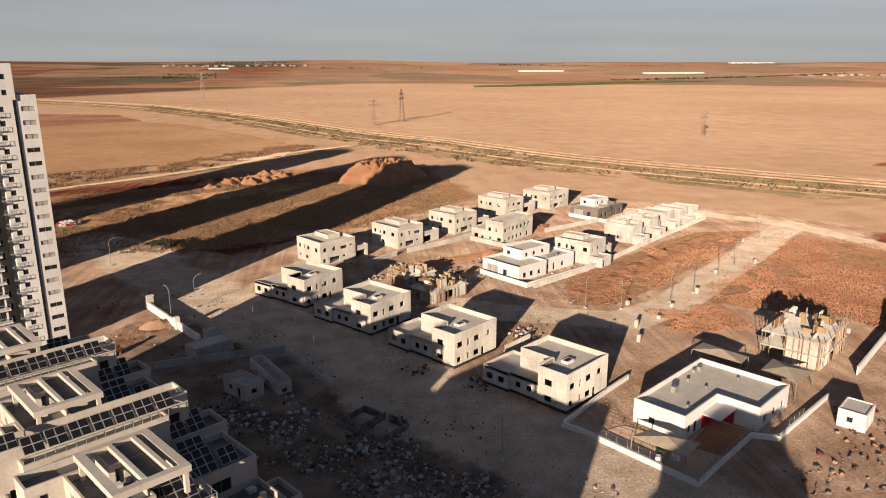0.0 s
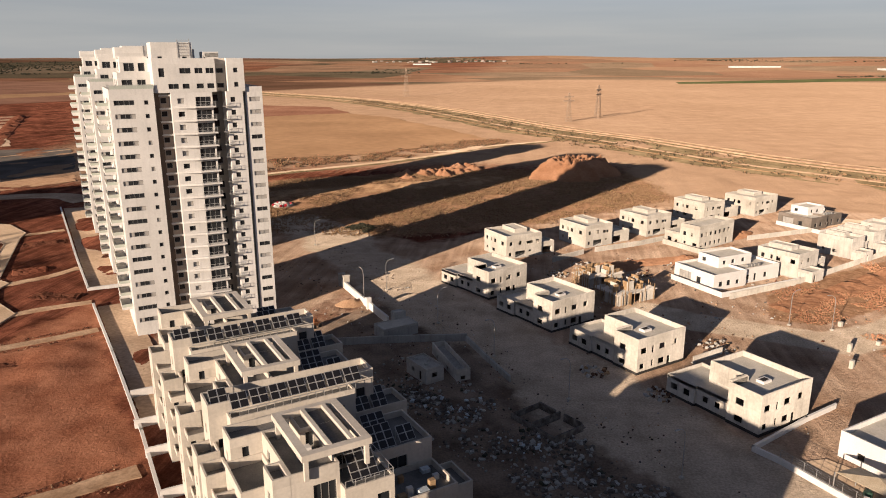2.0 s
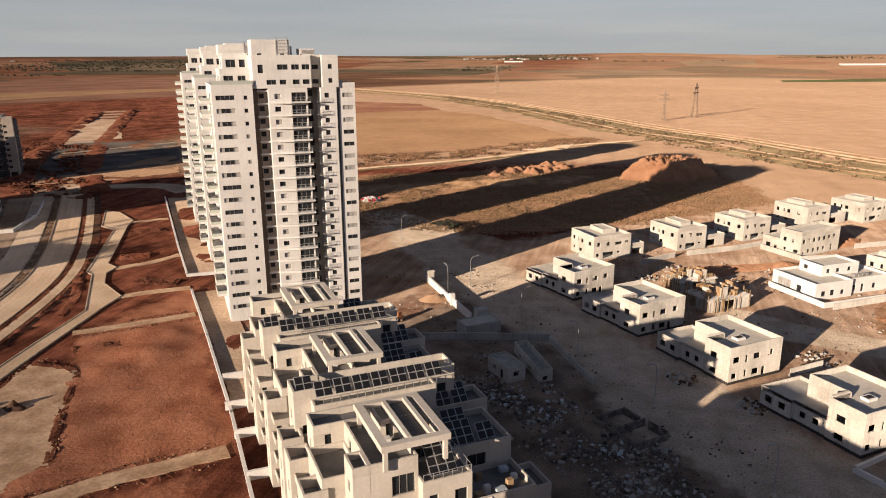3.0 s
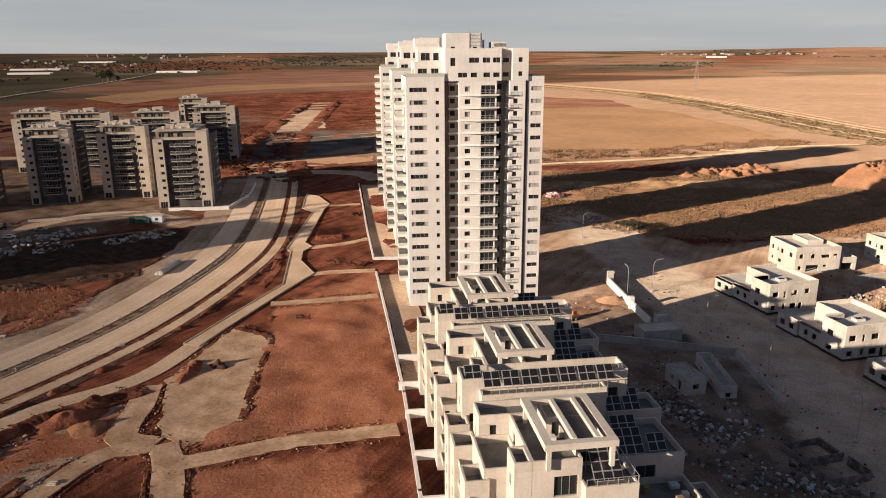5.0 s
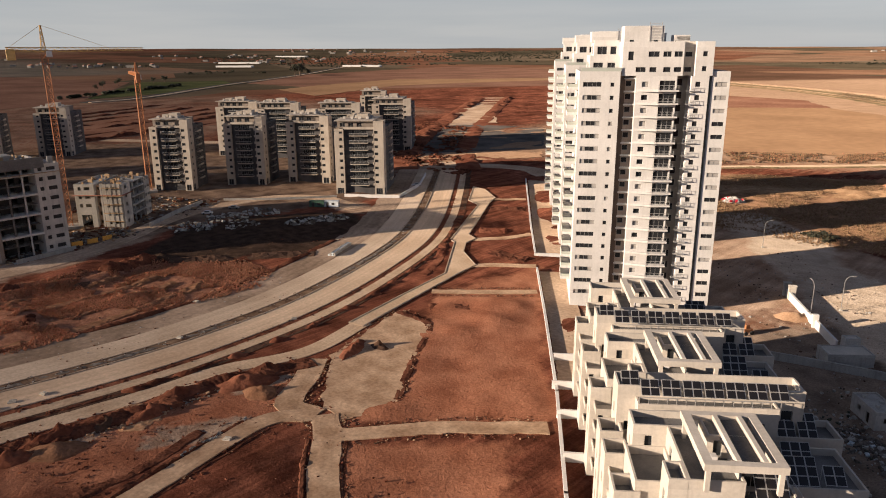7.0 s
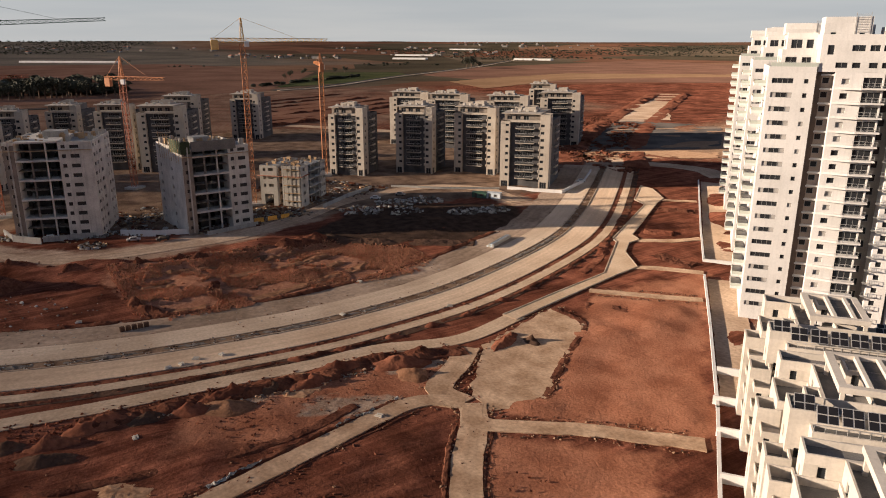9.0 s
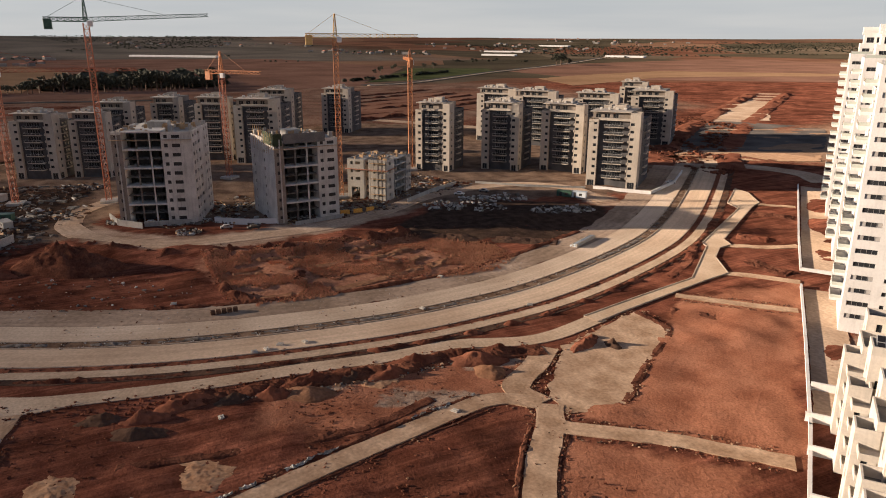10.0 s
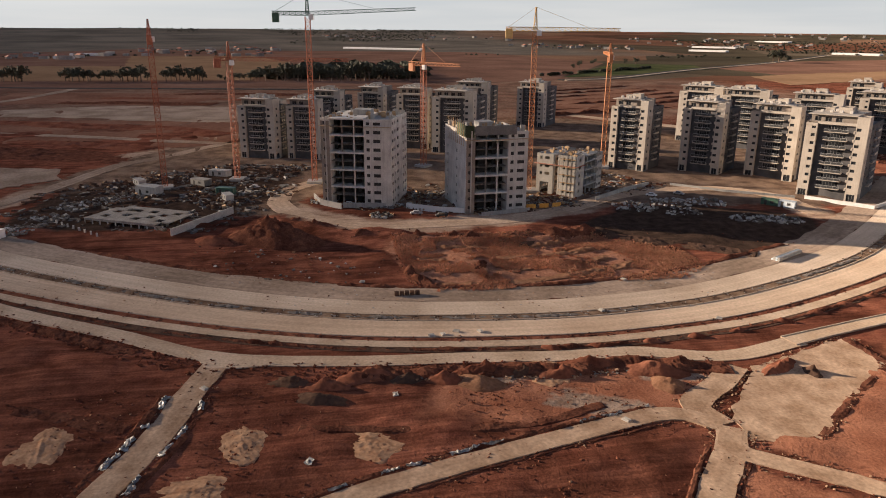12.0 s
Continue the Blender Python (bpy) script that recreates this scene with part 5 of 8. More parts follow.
    box(bm, 0.1, W - sr - 0.05, 0.7, D * 0.5, H + 3.02, H + 3.35)
    part("roof_canopy", bm, stone, A, "pale flat canopy over the top floor")
    block(A, W * 0.4, W * 0.62, D * 0.34, D * 0.56, H + 2.7, H + 5.4, stone, rim=0.4, left=[(1.0, H + 3.4, 0.9, 1.4, "pane")])
    block(A, W * 0.1, W * 0.26, D * 0.6, D * 0.8, H + 2.7, H + 4.4, stone, rim=0.4)
    for i in range(8):
        place("condenser", CONDENSER, A, pose(W * 0.12 + (i % 4) * W * 0.16, D * 0.26 + (i // 4) * D * 0.34, H + 3.36 if i < 4 else H + 3.0), "white roof condenser")
    return A


APTS = [
    ((-245.2, 190.2), 40.0, 21.2, 31, 9), ((-284, 192.3), 37.0, 20.3, 20, 9), ((-300.5, 169.6), 41.0, 18.2, 23, 9), ((-312, 140), 43.0, 17.2, 20, 9),
    ((-364, -30), 64.0, 19.0, 14, 8), ((-358, -7), 65.0, 16.6, 16, 8), ((-432, 33), 62.0, 16.0, 26, 8), ((-415, 58), 60.0, 14.0, 14, 8), ((-384, 50), 60.0, 18.0, 16, 9), ((-366.5, 66), 60.0, 22.0, 26, 9),
    ((-470, 100), 60.0, 22.0, 26, 8), ((-466, 141), 52.0, 18.5, 26, 8), ((-390, 216), 42.0, 24.5, 20, 9), ((-362, 226), 42.0, 24.2, 20, 9), ((-334, 248), 42.0, 24.0, 18, 9),
    ((-366, 306), 42.0, 17.0, 18, 10), ((-336, 290), 42.0, 23.8, 34, 9), ((-410, 5), 64.0, 18.0, 18, 8), ((-392, -28), 64.0, 20.0, 16, 7),
]
for (x, y), a, W, D, fl in APTS:
    apartment(pose(x, y, 0, 0, 0, a), W, D, fl, "new stone-clad apartment block with stacked balconies")


def shell_block(m, W, D, floors, a, b, label, net=False, material=RAW):
    """An unfinished block: walled ends with bare windows, open slabs between a and b."""
    S = thing("unfinished_block", m, label, "apartment block", "unfinished blocks")
    zs = [0.6 + 3.05 * k for k in range(floors)]
    H = floors * 3.05 + 0.6
    hole = lambda x, w=1.7, f=0: [(x, z + 1.0, w, 1.2, "open") for z in zs[f:]]
    two = [x for x in (0.9, 3.9, 6.2) if b + x + 2 < W]
    face = hole(max(0.5, a - 2.4), 1.3) if a > 2 else []
    if a > 6:
        face += hole(1.0, 1.4) + hole(3.4, 1.2)
    # front facing coloured darker for its shade; the sunlit flank stays pale
    if material is PALEC:
        facade(S, "wall", (0, -0.05), (a, -0.05), 0, H - 0.8, face, TAUPE, 0.04, False, "front facing with shade put into a darker colour")
    block(S, 0, a, 0, D, 0, H, material, front=face, left=hole(3, 1.3) + hole(D * 0.55, 1.3), glazed=False, rim=0.7, deck=RAWD)
    block(S, b, W, 0, D, 0, H, material, front=sum((hole(x, w) for x, w in ((0.9, 1.2), (3.4, 2.6)) if b + x + w + 0.4 < W), []), right=sum((hole(x, w) for x, w in ((1.6, 2.2), (5.4, 1.4), (9.6, 2.4), (D - 7, 1.6), (D - 3.2, 1.6))), []), glazed=False, rim=0.7, deck=RAWD)
    # added near-black boxes behind the bare windows paint the shade of the rooms
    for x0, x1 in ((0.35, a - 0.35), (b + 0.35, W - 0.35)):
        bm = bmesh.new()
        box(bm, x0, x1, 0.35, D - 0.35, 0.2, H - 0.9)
        part("inner_wall", bm, DARK, S, "added dark liner for room shade behind the bare windows")
    for k, z in enumerate(zs[1:] + [H - 0.3]):
        bm = bmesh.new()
        box(bm, a + 0.02, b - 0.02, -0.25 if k % 2 else 1.1, D - 0.3, z, z + (0.55 if k % 2 else 0.22))
        part("floor_slab", bm, material if k % 2 else RUBD, S)
    for x in (a + (b - a) * 0.33, a + (b - a) * 0.68):
        bm = bmesh.new()
        box(bm, x, x + 0.45, 0.6, 1.0, 0, H - 0.3)
        part("column", bm, RUBD if x < (a + b) / 2 else material, S)
    # wall across the open floors, near black to paint in their shade
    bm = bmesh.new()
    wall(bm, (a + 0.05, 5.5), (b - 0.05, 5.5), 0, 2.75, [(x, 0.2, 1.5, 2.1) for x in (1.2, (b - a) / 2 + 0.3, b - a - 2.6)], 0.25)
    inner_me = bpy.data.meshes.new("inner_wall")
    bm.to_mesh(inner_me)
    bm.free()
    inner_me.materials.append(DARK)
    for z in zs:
        place("inner_wall", inner_me, S, pose(0, 0, z), "unfinished inner wall with shade put into its colour")
    bm = bmesh.new()
    box(bm, -0.5, W + 0.1, -0.9, -0.15, H - 2.6, H - 2.5)
    part("scaffold_deck", bm, WOOD, S, "timber scaffold deck below the roof edge")
    bm = bmesh.new()
    box(bm, a * 0.5, a * 0.5 + 0.4, -0.45, -0.05, 0.5, H + 0.6)
    part("rubbish_chute", bm, RAWD, S, "grey rubbish chute down the wall")
    bm = bmesh.new()
    box(bm, a, b, D - 0.3, D, 0, H)
    part("wall", bm, material, S)
    bm = bmesh.new()
    box(bm, W * 0.35, W * 0.6, D * 0.4, D * 0.62, H - 0.2, H + 2.2)
    part("roof_core", bm, RAWD, S)
    rnd = random.Random(floors)
    for i in range(44):
        bm = bmesh.new()
        x, y, h = rnd.uniform(0.6, W - 1.2), rnd.uniform(0.8, D - 1.5), rnd.uniform(0.9, 2.3)
        box(bm, x, x + rnd.uniform(0.15, 1.6), y, y + rnd.uniform(0.15, 1.2), H - 0.4, H - 0.4 + h)
        part("formwork", bm, WOOD if i % 3 else RAWD, S)
    if net:
        fw = bmesh.new()
        box(fw, W * 0.14, W * 0.8, -0.4, 0.2, H - 1.0, H + 2.2)
        bm = bmesh.new()
        box(bm, -0.35, -0.25, 0.5, D * 0.4, H - 1.5, H + 2.6)
        box(bm, -0.35, W * 0.12, -0.35, -0.25, H - 1.6, H + 2.4)
        part("top_formwork", fw, DGREY, S, "dark formwork panels along the roof edge")
        part("safety_net", bm, NET, S, "green safety netting round the top floor")
        for i in range(9):
            bm = bmesh.new()
            y = 0.5 + i * D * 0.09
            box(bm, -0.9, -0.8, y, y + 0.1, H - 4.5, H + 4)
            part("scaffold_pole", bm, WOOD, S)
    return S


shell_block(pose(-257, 7, 0, 0, 0, 70), 25.4, 26, 10, 3.2, 15.6, "unfinished ten-storey concrete block with open floors", False, PALEC)
shell_block(pose(-235.3, 54.8, 0, 0, 0, 95), 22.4, 26, 9, 3.2, 15.2, "unfinished nine-storey concrete block with green safety netting", True, PALEC)
c3 = thing("unfinished_block", pose(-264.4, 89.6, 0, 0, 0, 44), "pale unfinished five-storey block with part scaffolding", "apartment block", "unfinished blocks")
c3z = [0.5 + 3.05 * k for k in range(5)]
pair = lambda x, f=0: [q for z in c3z[f:] for q in ((x, z + 1.0, 1.0, 1.2, "open"), (x + 2.1, z + 1.1, 2.0, 1.1, "open"))]
block(c3, 0, 7.0, 0, 20, 0, 15.9, VRAW, front=pair(1.4, 2) + [(1.6, 0.3, 3.6, 4.6, "open")], left=pair(3) + pair(11), glazed=False, rim=0.6, deck=RAWD)
block(c3, 7.02, 9.0, 1.6, 20, 0, 15.3, DUST, front=[(0.4, z + 0.9, 1.0, 1.3, "open") for z in c3z], glazed=False, rim=0.4, deck=RAWD)
block(c3, 9.02, 16.8, 0, 7, 0, 15.9, VRAW, front=pair(2.0), right=[q for z in c3z for q in ((2.2, z + 1.0, 1.6, 1.3, "open"),)], glazed=False, rim=0.6, deck=RAWD)
block(c3, 10, 16.8, 19, 24, 0, 15.0, VRAW, right=pair(0.6), glazed=False, rim=0.6, deck=RAWD)
for z in c3z[1:] + [15.2]:
    bm = bmesh.new()
    box(bm, 9.1, 17.2, 7.02, 18.98, z - 0.1, z + 0.3)
    part("floor_slab", bm, RAWD, c3)
for y in (10.5, 14.5, 18.2):
    bm = bmesh.new()
    box(bm, 15.9, 16.3, y, y + 0.4, 0, 15.2)
    part("column", bm, RAWD, c3)
# near-black wall paints the shade inside the open flank
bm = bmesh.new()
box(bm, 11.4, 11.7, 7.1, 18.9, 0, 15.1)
part("inner_wall", bm, DARK, c3, "unfinished inner wall with shade put into its colour")
rc = random.Random(5)
for i in range(40):
    bm = bmesh.new()
    x, y, h = rc.uniform(0.6, 15.4), rc.uniform(1.0, 22), rc.uniform(0.4, 1.5)
    box(bm, x, x + rc.uniform(0.2, 1.8), y, y + rc.uniform(0.2, 1.4), 15.1, 15.2 + h)
    part("formwork", bm, WOOD if i % 3 else RUBD, c3)
for k in range(5):
    bm = bmesh.new()
    beam(bm, (10.2 + k * 1.6, -1.0, 0), (10.2 + k * 1.6, -1.0, 16.5), 0.12)
    part("scaffold_pole", bm, DGREY, c3)
for k in range(5):
    bm = bmesh.new()
    box(bm, 10.0, 16.8, -1.15, -0.35, 2.6 + k * 3.0, 2.72 + k * 3.0)
    part("scaffold_board", bm, WOOD, c3)
bm = bmesh.new()
box(bm, -0.6, 17.2, -1.0, -0.05, 11.9, 12.05)
box(bm, 16.82, 17.6, -0.9, 7, 11.9, 12.05)
part("scaffold_deck", bm, TILE, c3, "reddish timber deck round the fourth floor")

# ---- the stepped houses beside the boundary wall ----
HANG = 38.0
h_v = Vector((math.cos(radians(HANG)), math.sin(radians(HANG)), 0))
h_u = Vector((h_v.y, -h_v.x, 0))
H0 = Vector((-67.0, 105.8, 0))
HP = 25.0


def panel_mesh(rows, cols=1):
    """One tilted frame of solar cells, hinged at its low edge, with its legs."""
    bm = bmesh.new()
    t = 0.72
    for c in range(cols):
        for r in range(rows):
            x, y = c * 1.13, r * 1.12
            for mi, e, lift in ((1, 0.0, 0.0), (0, 0.05, 0.03)):
                p = lambda u, w: (x + u, (y + w) * math.cos(t), (y + w) * math.sin(t) + lift)
                quad(bm, p(e, e), p(1.08 - e, e), p(1.08 - e, 1.08 - e), p(e, 1.08 - e), mi)
    L = rows * 1.12
    for x in (0.0, cols * 1.13 - 0.05):
        beam(bm, (x, 0, -0.05), (x, L * math.cos(t), L * math.sin(t) - 0.05), 0.06, 1)
        beam(bm, (x, L * math.cos(t) * 0.95, -0.3), (x, L * math.cos(t) * 0.95, L * math.sin(t) * 0.95), 0.05, 1)
    beam(bm, (0, L * math.cos(t), L * math.sin(t)), (cols * 1.13, L * math.cos(t), L * math.sin(t)), 0.05, 1)
    me = bpy.data.meshes.new("solar_panel")
    bm.to_mesh(me)
    bm.free()
    me.materials.append(SOLAR)
    me.materials.append(RAIL)
    return me


PAN2, PAN3, PAN4 = panel_mesh(2), panel_mesh(3), panel_mesh(4)


def panels(parent, x, y, z, n, me=PAN2, gap=4, turn=0):
    """A row of n panels, each an object of its own, with a wider gap after every few."""
    for i in range(n):
        a = radians(turn)
        d = i * 1.14 + 0.35 * (i // gap)
        place("solar_panel", me, parent, pose(x + d * math.cos(a), y + d * math.sin(a), z, 0, 0, turn), "dark solar panel on a tilted steel rack")


def terrace_house(m, solar=True):
    """Local x runs to the street, y away from the boulevard end; roof with pergola, solar roof, bays stepping down to the gardens."""
    H = thing("stepped_house", m, "cream stone stepped apartment house with roof pergola and solar panels", "apartment house", "stepped houses in a row")
    P = lambda *a: [(x, z, w, h, "pane") for x, z, w, h in a]
    col = lambda x, w=0.95, zs=(12.3, 9.2, 6.1, 3.0): [(x, z, w, 1.35, "pane") for z in zs]
    # garden-side bays with sunken terraces
    for y, zt in ((-4.4, 14.4), (-16.2, 14.2)) if solar else ((-4.4, 14.4), (3.6, 14.2)):
        block(H, 0, 2.9, y, y + 3.6, 0, zt, STONE2, rim=1.4, front=col(1.2, 0.8, (9.2, 6.1, 3.0)), left=col(1.4, 0.8, (9.2, 6.1, 3.0)))
        for k in range(4):
            bm = bmesh.new()
            z = 2.2 + k * 3.1
            box(bm, 0.5, 3.2, y - 2.7, y - 0.02, z, z + 0.22)
            box(bm, 0.5, 0.62, y - 2.7, y - 0.02, z + 0.22, z + 0.95)
            box(bm, 0.62, 3.2, y - 2.7, y - 2.58, z + 0.22, z + 0.95)
            part("balcony", bm, STONE2, H)
    # roof block with the pergola: far part, middle, near left corner
    block(H, 3.1, 17.2, 3.5, 7.3, 0, 18.3, STONE2, rim=0.9, left=col(1.4, 0.8, (14.4, 11.3, 8.2, 5.1)), front=P((1.4, 15.4, 0.9, 1.5)))
    block(H, 7.0, 12.8, -7.5, 3.48, 0, 18.3, STONE2, rim=0.9, left=P((2, 15.3, 1.1, 1.7), (6.5, 15.3, 1.1, 1.7)),
          front=P((2.6, 13.6, 2.8, 2.6), (3, 10, 2.2, 1.4)))
    block(H, 12.82, 17.2, -4.4, 3.48, 0, 18.3, STONE2, rim=0.9, front=P((0.8, 15.7, 1.4, 1.8)))
    block(H, 5.0, 7.02, -7.52, -4.0, 0, 18.3, STONE2, rim=0.9, left=col(1.3, 0.9, (14.6, 11.4, 8.3, 5.2)))
    block(H, 2.3, 7.0, -4.0, 3.5, 0, 15.6, STONE2, rim=1.1, left=col(1.2, 0.9, (11.3, 8.2, 5.1)) + col(5.0, 0.9, (11.3, 8.2, 5.1)))
    # stair head and plant under the pergola
    block(H, 10.2, 14.6, -1.6, 2.4, 17.4, 20.2, STONE2, rim=0.3, front=P((0.7, 17.6, 1.0, 2.0)))
    bm = bmesh.new()
    for a in ((8.2, 16.6, -8.3, -7.4), (8.2, 16.6, 2.1, 3.0), (8.2, 9.2, -7.4, 2.1), (15.6, 16.6, -7.4, 2.1)):
        box(bm, *a, 19.9, 20.7)
    part("pergola_frame", bm, STONE2, H, "cream concrete pergola frame")
    for x in (11.6, 14.3):
        bm = bmesh.new()
        box(bm, x, x + 0.5, -7.38, 2.08, 19.8, 20.78)
        part("pergola_beam", bm, STONE2, H)
    for x, y in ((8.5, -8.1), (15.8, -8.1), (8.5, 2.3), (15.8, 2.3)):
        bm = bmesh.new()
        box(bm, x, x + 0.5, y, y + 0.5, 17.3, 19.9)
        part("pergola_post", bm, STONE2, H)
    bm = bmesh.new()
    box(bm, 12.12, 14.28, -7.36, 2.06, 20.05, 20.2)
    part("pergola_deck", bm, DGREY, H, "dark roof panel inside the pergola")
    for i in range(4):
        bm = bmesh.new()
        x, y = 9.3 + (i % 2) * 0.9, -3.6 + (i // 2) * 3.4
        box(bm, x, x + 0.75, y, y + 1.0, 17.45, 18.7, bev=0.05)
        part("condenser", bm, WHITE, H, "white roof condenser")
    # street-side wings
    block(H, 17.22, 28, -1.8, 7.0, 0, 14.3, STONE2, rim=0.9, right=P((2, 11, 1.6, 1.4), (6, 11, 1.0, 1.4), (2, 7.8, 1.6, 1.4)), front=P((4.5, 10.6, 2.6, 2.2), (4.5, 7.4, 2.6, 2.0)))
    panels(H, 19.6, -1.4, 14.3, 3, PAN3, 9)
    panels(H, 23.6, -1.4, 14.5, 2)
    panels(H, 21.0, 4.4, 14.0, 3)
    block(H, 12.8, 19.0, -9.0, -1.8, 0, 15.5, STONE2, rim=0.25, front=P((0.8, 12.0, 1.1, 1.6), (4.0, 11.6, 1.6, 2.0)), right=P((2, 11.6, 1.4, 1.6)))
    bm = bmesh.new()
    for x in np.arange(12.9, 19.0, 1.2):
        box(bm, x, x + 0.05, -8.95, -8.9, 15.5, 16.4)
    box(bm, 12.85, 19.0, -8.96, -8.9, 16.36, 16.42)
    box(bm, 18.9, 18.96, -8.9, -2.5, 16.36, 16.42)
    for y in np.arange(-8.8, -2.4, 1.2):
        box(bm, 18.9, 18.95, y, y + 0.05, 15.5, 16.4)
    part("roof_railing", bm, RAIL, H, "thin steel roof railing")
    if not solar:
        panels(H, 14.0, -8.5, 15.75, 3, PAN4, 9)
    block(H, 28.02, 31.2, -7.0, -1.5, 0, 9.6, STONE2, rim=0.9)
    for i, (x, y, w, h) in enumerate(((20.2, -7.8, 1.1, 0.9), (21.6, -7.2, 0.8, 1.3), (23.0, -7.9, 1.4, 0.7), (24.8, -7.0, 0.9, 1.2), (26.2, -5.6, 0.8, 0.8), (25.6, -3.6, 1.2, 0.6), (22.0, -4.0, 0.7, 1.0))):
        bm = bmesh.new()
        box(bm, x, x + w, y, y + w * 0.8, 10.3, 10.3 + h, bev=0.05)
        part("stored_box", bm, (WOOD, WHITE, BLUEP)[i % 3], H, "box of leftover building material on the terrace")
    block(H, 19.02, 28.0, -8.6, -1.82, 0, 11.2, STONE2, rim=0.9, front=P((2, 7.8, 2.4, 2.0)), right=P((2, 7.8, 1.6, 1.4)))
    if solar:
        block(H, 2.3, 25.6, -13.6, -9.4, 0, 19.5, STONE2, rim=1.0, left=col(1.4, 0.9, (14.6, 11.4, 8.3, 5.2)), front=P((1.0, 13, 0.9, 1.4), (20.6, 14.6, 1.4, 2.2)))
        block(H, 4.6, 21.9, -15.7, -13.62, 0, 18.0, STONE2, rim=0.3, left=P((0.7, 14.6, 0.8, 1.4)),
              front=P((2.4, 14.8, 0.6, 1.1), (3.9, 14.3, 2.6, 2.1), (8.0, 14.9, 2.2, 1.2), (11.4, 14.9, 2.6, 1.3), (15.0, 14.9, 0.7, 1.0)))
        bm = bmesh.new()
        for x in np.arange(4.7, 22, 1.15):
            box(bm, x, x + 0.05, -15.66, -15.6, 18.0, 18.9)
        box(bm, 4.65, 21.9, -15.67, -15.6, 18.86, 18.92)
        part("roof_railing", bm, RAIL, H, "thin steel roof railing")
        panels(H, 5.0, -15.5, 19.1, 14, PAN2, 2)
        panels(H, 2.9, -12.9, 19.0, 2, PAN2, 4)
        block(H, 21.92, 30, -15.7, -10.8, 0, 14.2, STONE2, rim=0.9, right=P((2, 11, 1.4, 1.4)), front=P((2, 10.6, 1.6, 2.2)))
        panels(H, 22.3, -15.2, 13.9, 4, PAN3, 2)
    else:
        block(H, 3.0, 26.0, -14.98, -9.02, 0, 7.5, STONE2, rim=0.9)
        block(H, 3.0, 12.5, -20, -15.0, 0, 11.0, STONE2, rim=0.9)
        block(H, 12.52, 26.0, -20, -15.0, 0, 7.5, STONE2, rim=0.9)
    return H


ha = terrace_house(pose(*H0, 0, 0, HANG))
copy_thing(ha, pose(*(H0 + h_u * HP), 0, 0, HANG))
hb = terrace_house(pose(*(H0 + h_u * HP * 2), 0, 0, HANG), False)
# the fourth house stands out of view and only casts its shade
for i in (3,):
    copy_thing(hb, pose(*(H0 + h_u * HP * i), 0, 0, HANG))
# two unseen blocks and an unseen house, added to cast shade across the plots
end = thing("terrace_house_end", pose(*(H0 + h_u * 95.1), 0, 0, HANG), "unseen cream block added to cast shade beside the terrace row", "house")
block(end, 1.0, 8.0, -6.6, 1.6, 0, 20.2, STONE2, rim=0.9)
copy_thing(end, pose(*(H0 + h_u * 86.8), 0, 0, HANG))
copy_thing(hb, pose(15.0, 21.3, 0, 0, 0, HANG))


# ---- boundary and garden walls ----
def wall_run(name, pts, h, thick, material, label, cap=0.06):
    bm = bmesh.new()
    for (ax, ay), (bx, by) in zip(pts, pts[1:]):
        L, a = math.hypot(bx - ax, by - ay), math.atan2(by - ay, bx - ax)
        m = Matrix.Translation((ax, ay, 0)) @ Matrix.Rotation(a, 4, "Z")
        for v in box(bm, -thick / 2, L + thick / 2, -thick / 2, thick / 2, -0.3, h) + box(bm, -thick / 2 - cap, L + thick / 2 + cap, -thick / 2 - cap, thick / 2 + cap, h, h + 0.08):
            v.co = m @ v.co
    return tagged(link(name, bm, material), label, kind="structure")


wall_run("wall_boundary_north", WALL_A + [(-117, 177)], 0.75, 0.45, WHITE, "long white boundary wall beside the towers")
wall_run("wall_boundary", WALL_B, 0.75, 0.45, WHITE, "long white boundary wall beside the stepped houses")
for i, (x, y) in enumerate(((-76, 113), (-69, 102.5), (-62, 94), (-53.5, 83.5), (-46, 74), (-38, 64))):
    wall_run("wall_garden_%d" % (i + 1), [(x, y), (x + 8.5, y + 6.2)], 1.5, 0.3, WHITE, "white garden wall between back gardens")

# ---- tower cranes ----
def lattice(bm, a, b, w, w2=None, bays=10, t=0.17, mi=0):
    """A square lattice boom from a to b: four chords, rungs and diagonals."""
    a, b = Vector(a), Vector(b)
    d = (b - a).normalized()
    u = d.cross(Vector((0, 0, 1)) if abs(d.z) < 0.9 else Vector((0, 1, 0))).normalized()
    v = d.cross(u)
    w2 = w if w2 is None else w2
    cor = [(1, 1), (1, -1), (-1, -1), (-1, 1)]
    pt = lambda i, c: a + (b - a) * i / bays + (u * c[0] + v * c[1]) * (w + (w2 - w) * i / bays) / 2

    def bar(p, q, k):
        e = (q - p).normalized()
        x = e.cross(Vector((0.3, 0.5, 0.8))).normalized() * k / 2
        y = e.cross(x)
        lo, hi = [[bm.verts.new(o + x * sx + y * sy) for sx, sy in cor] for o in (p, q)]
        for k2 in range(4):
            bm.faces.new((lo[k2], lo[k2 - 1], hi[k2 - 1], hi[k2])).material_index = mi
    for c in cor:
        bar(pt(0, c), pt(bays, c), t * 1.4)
    for i in range(bays):
        for c, e in zip(cor, cor[1:] + cor[:1]):
            bar(pt(i, c), pt(i + 1, e), t)
            bar(pt(i, c), pt(i, e), t)


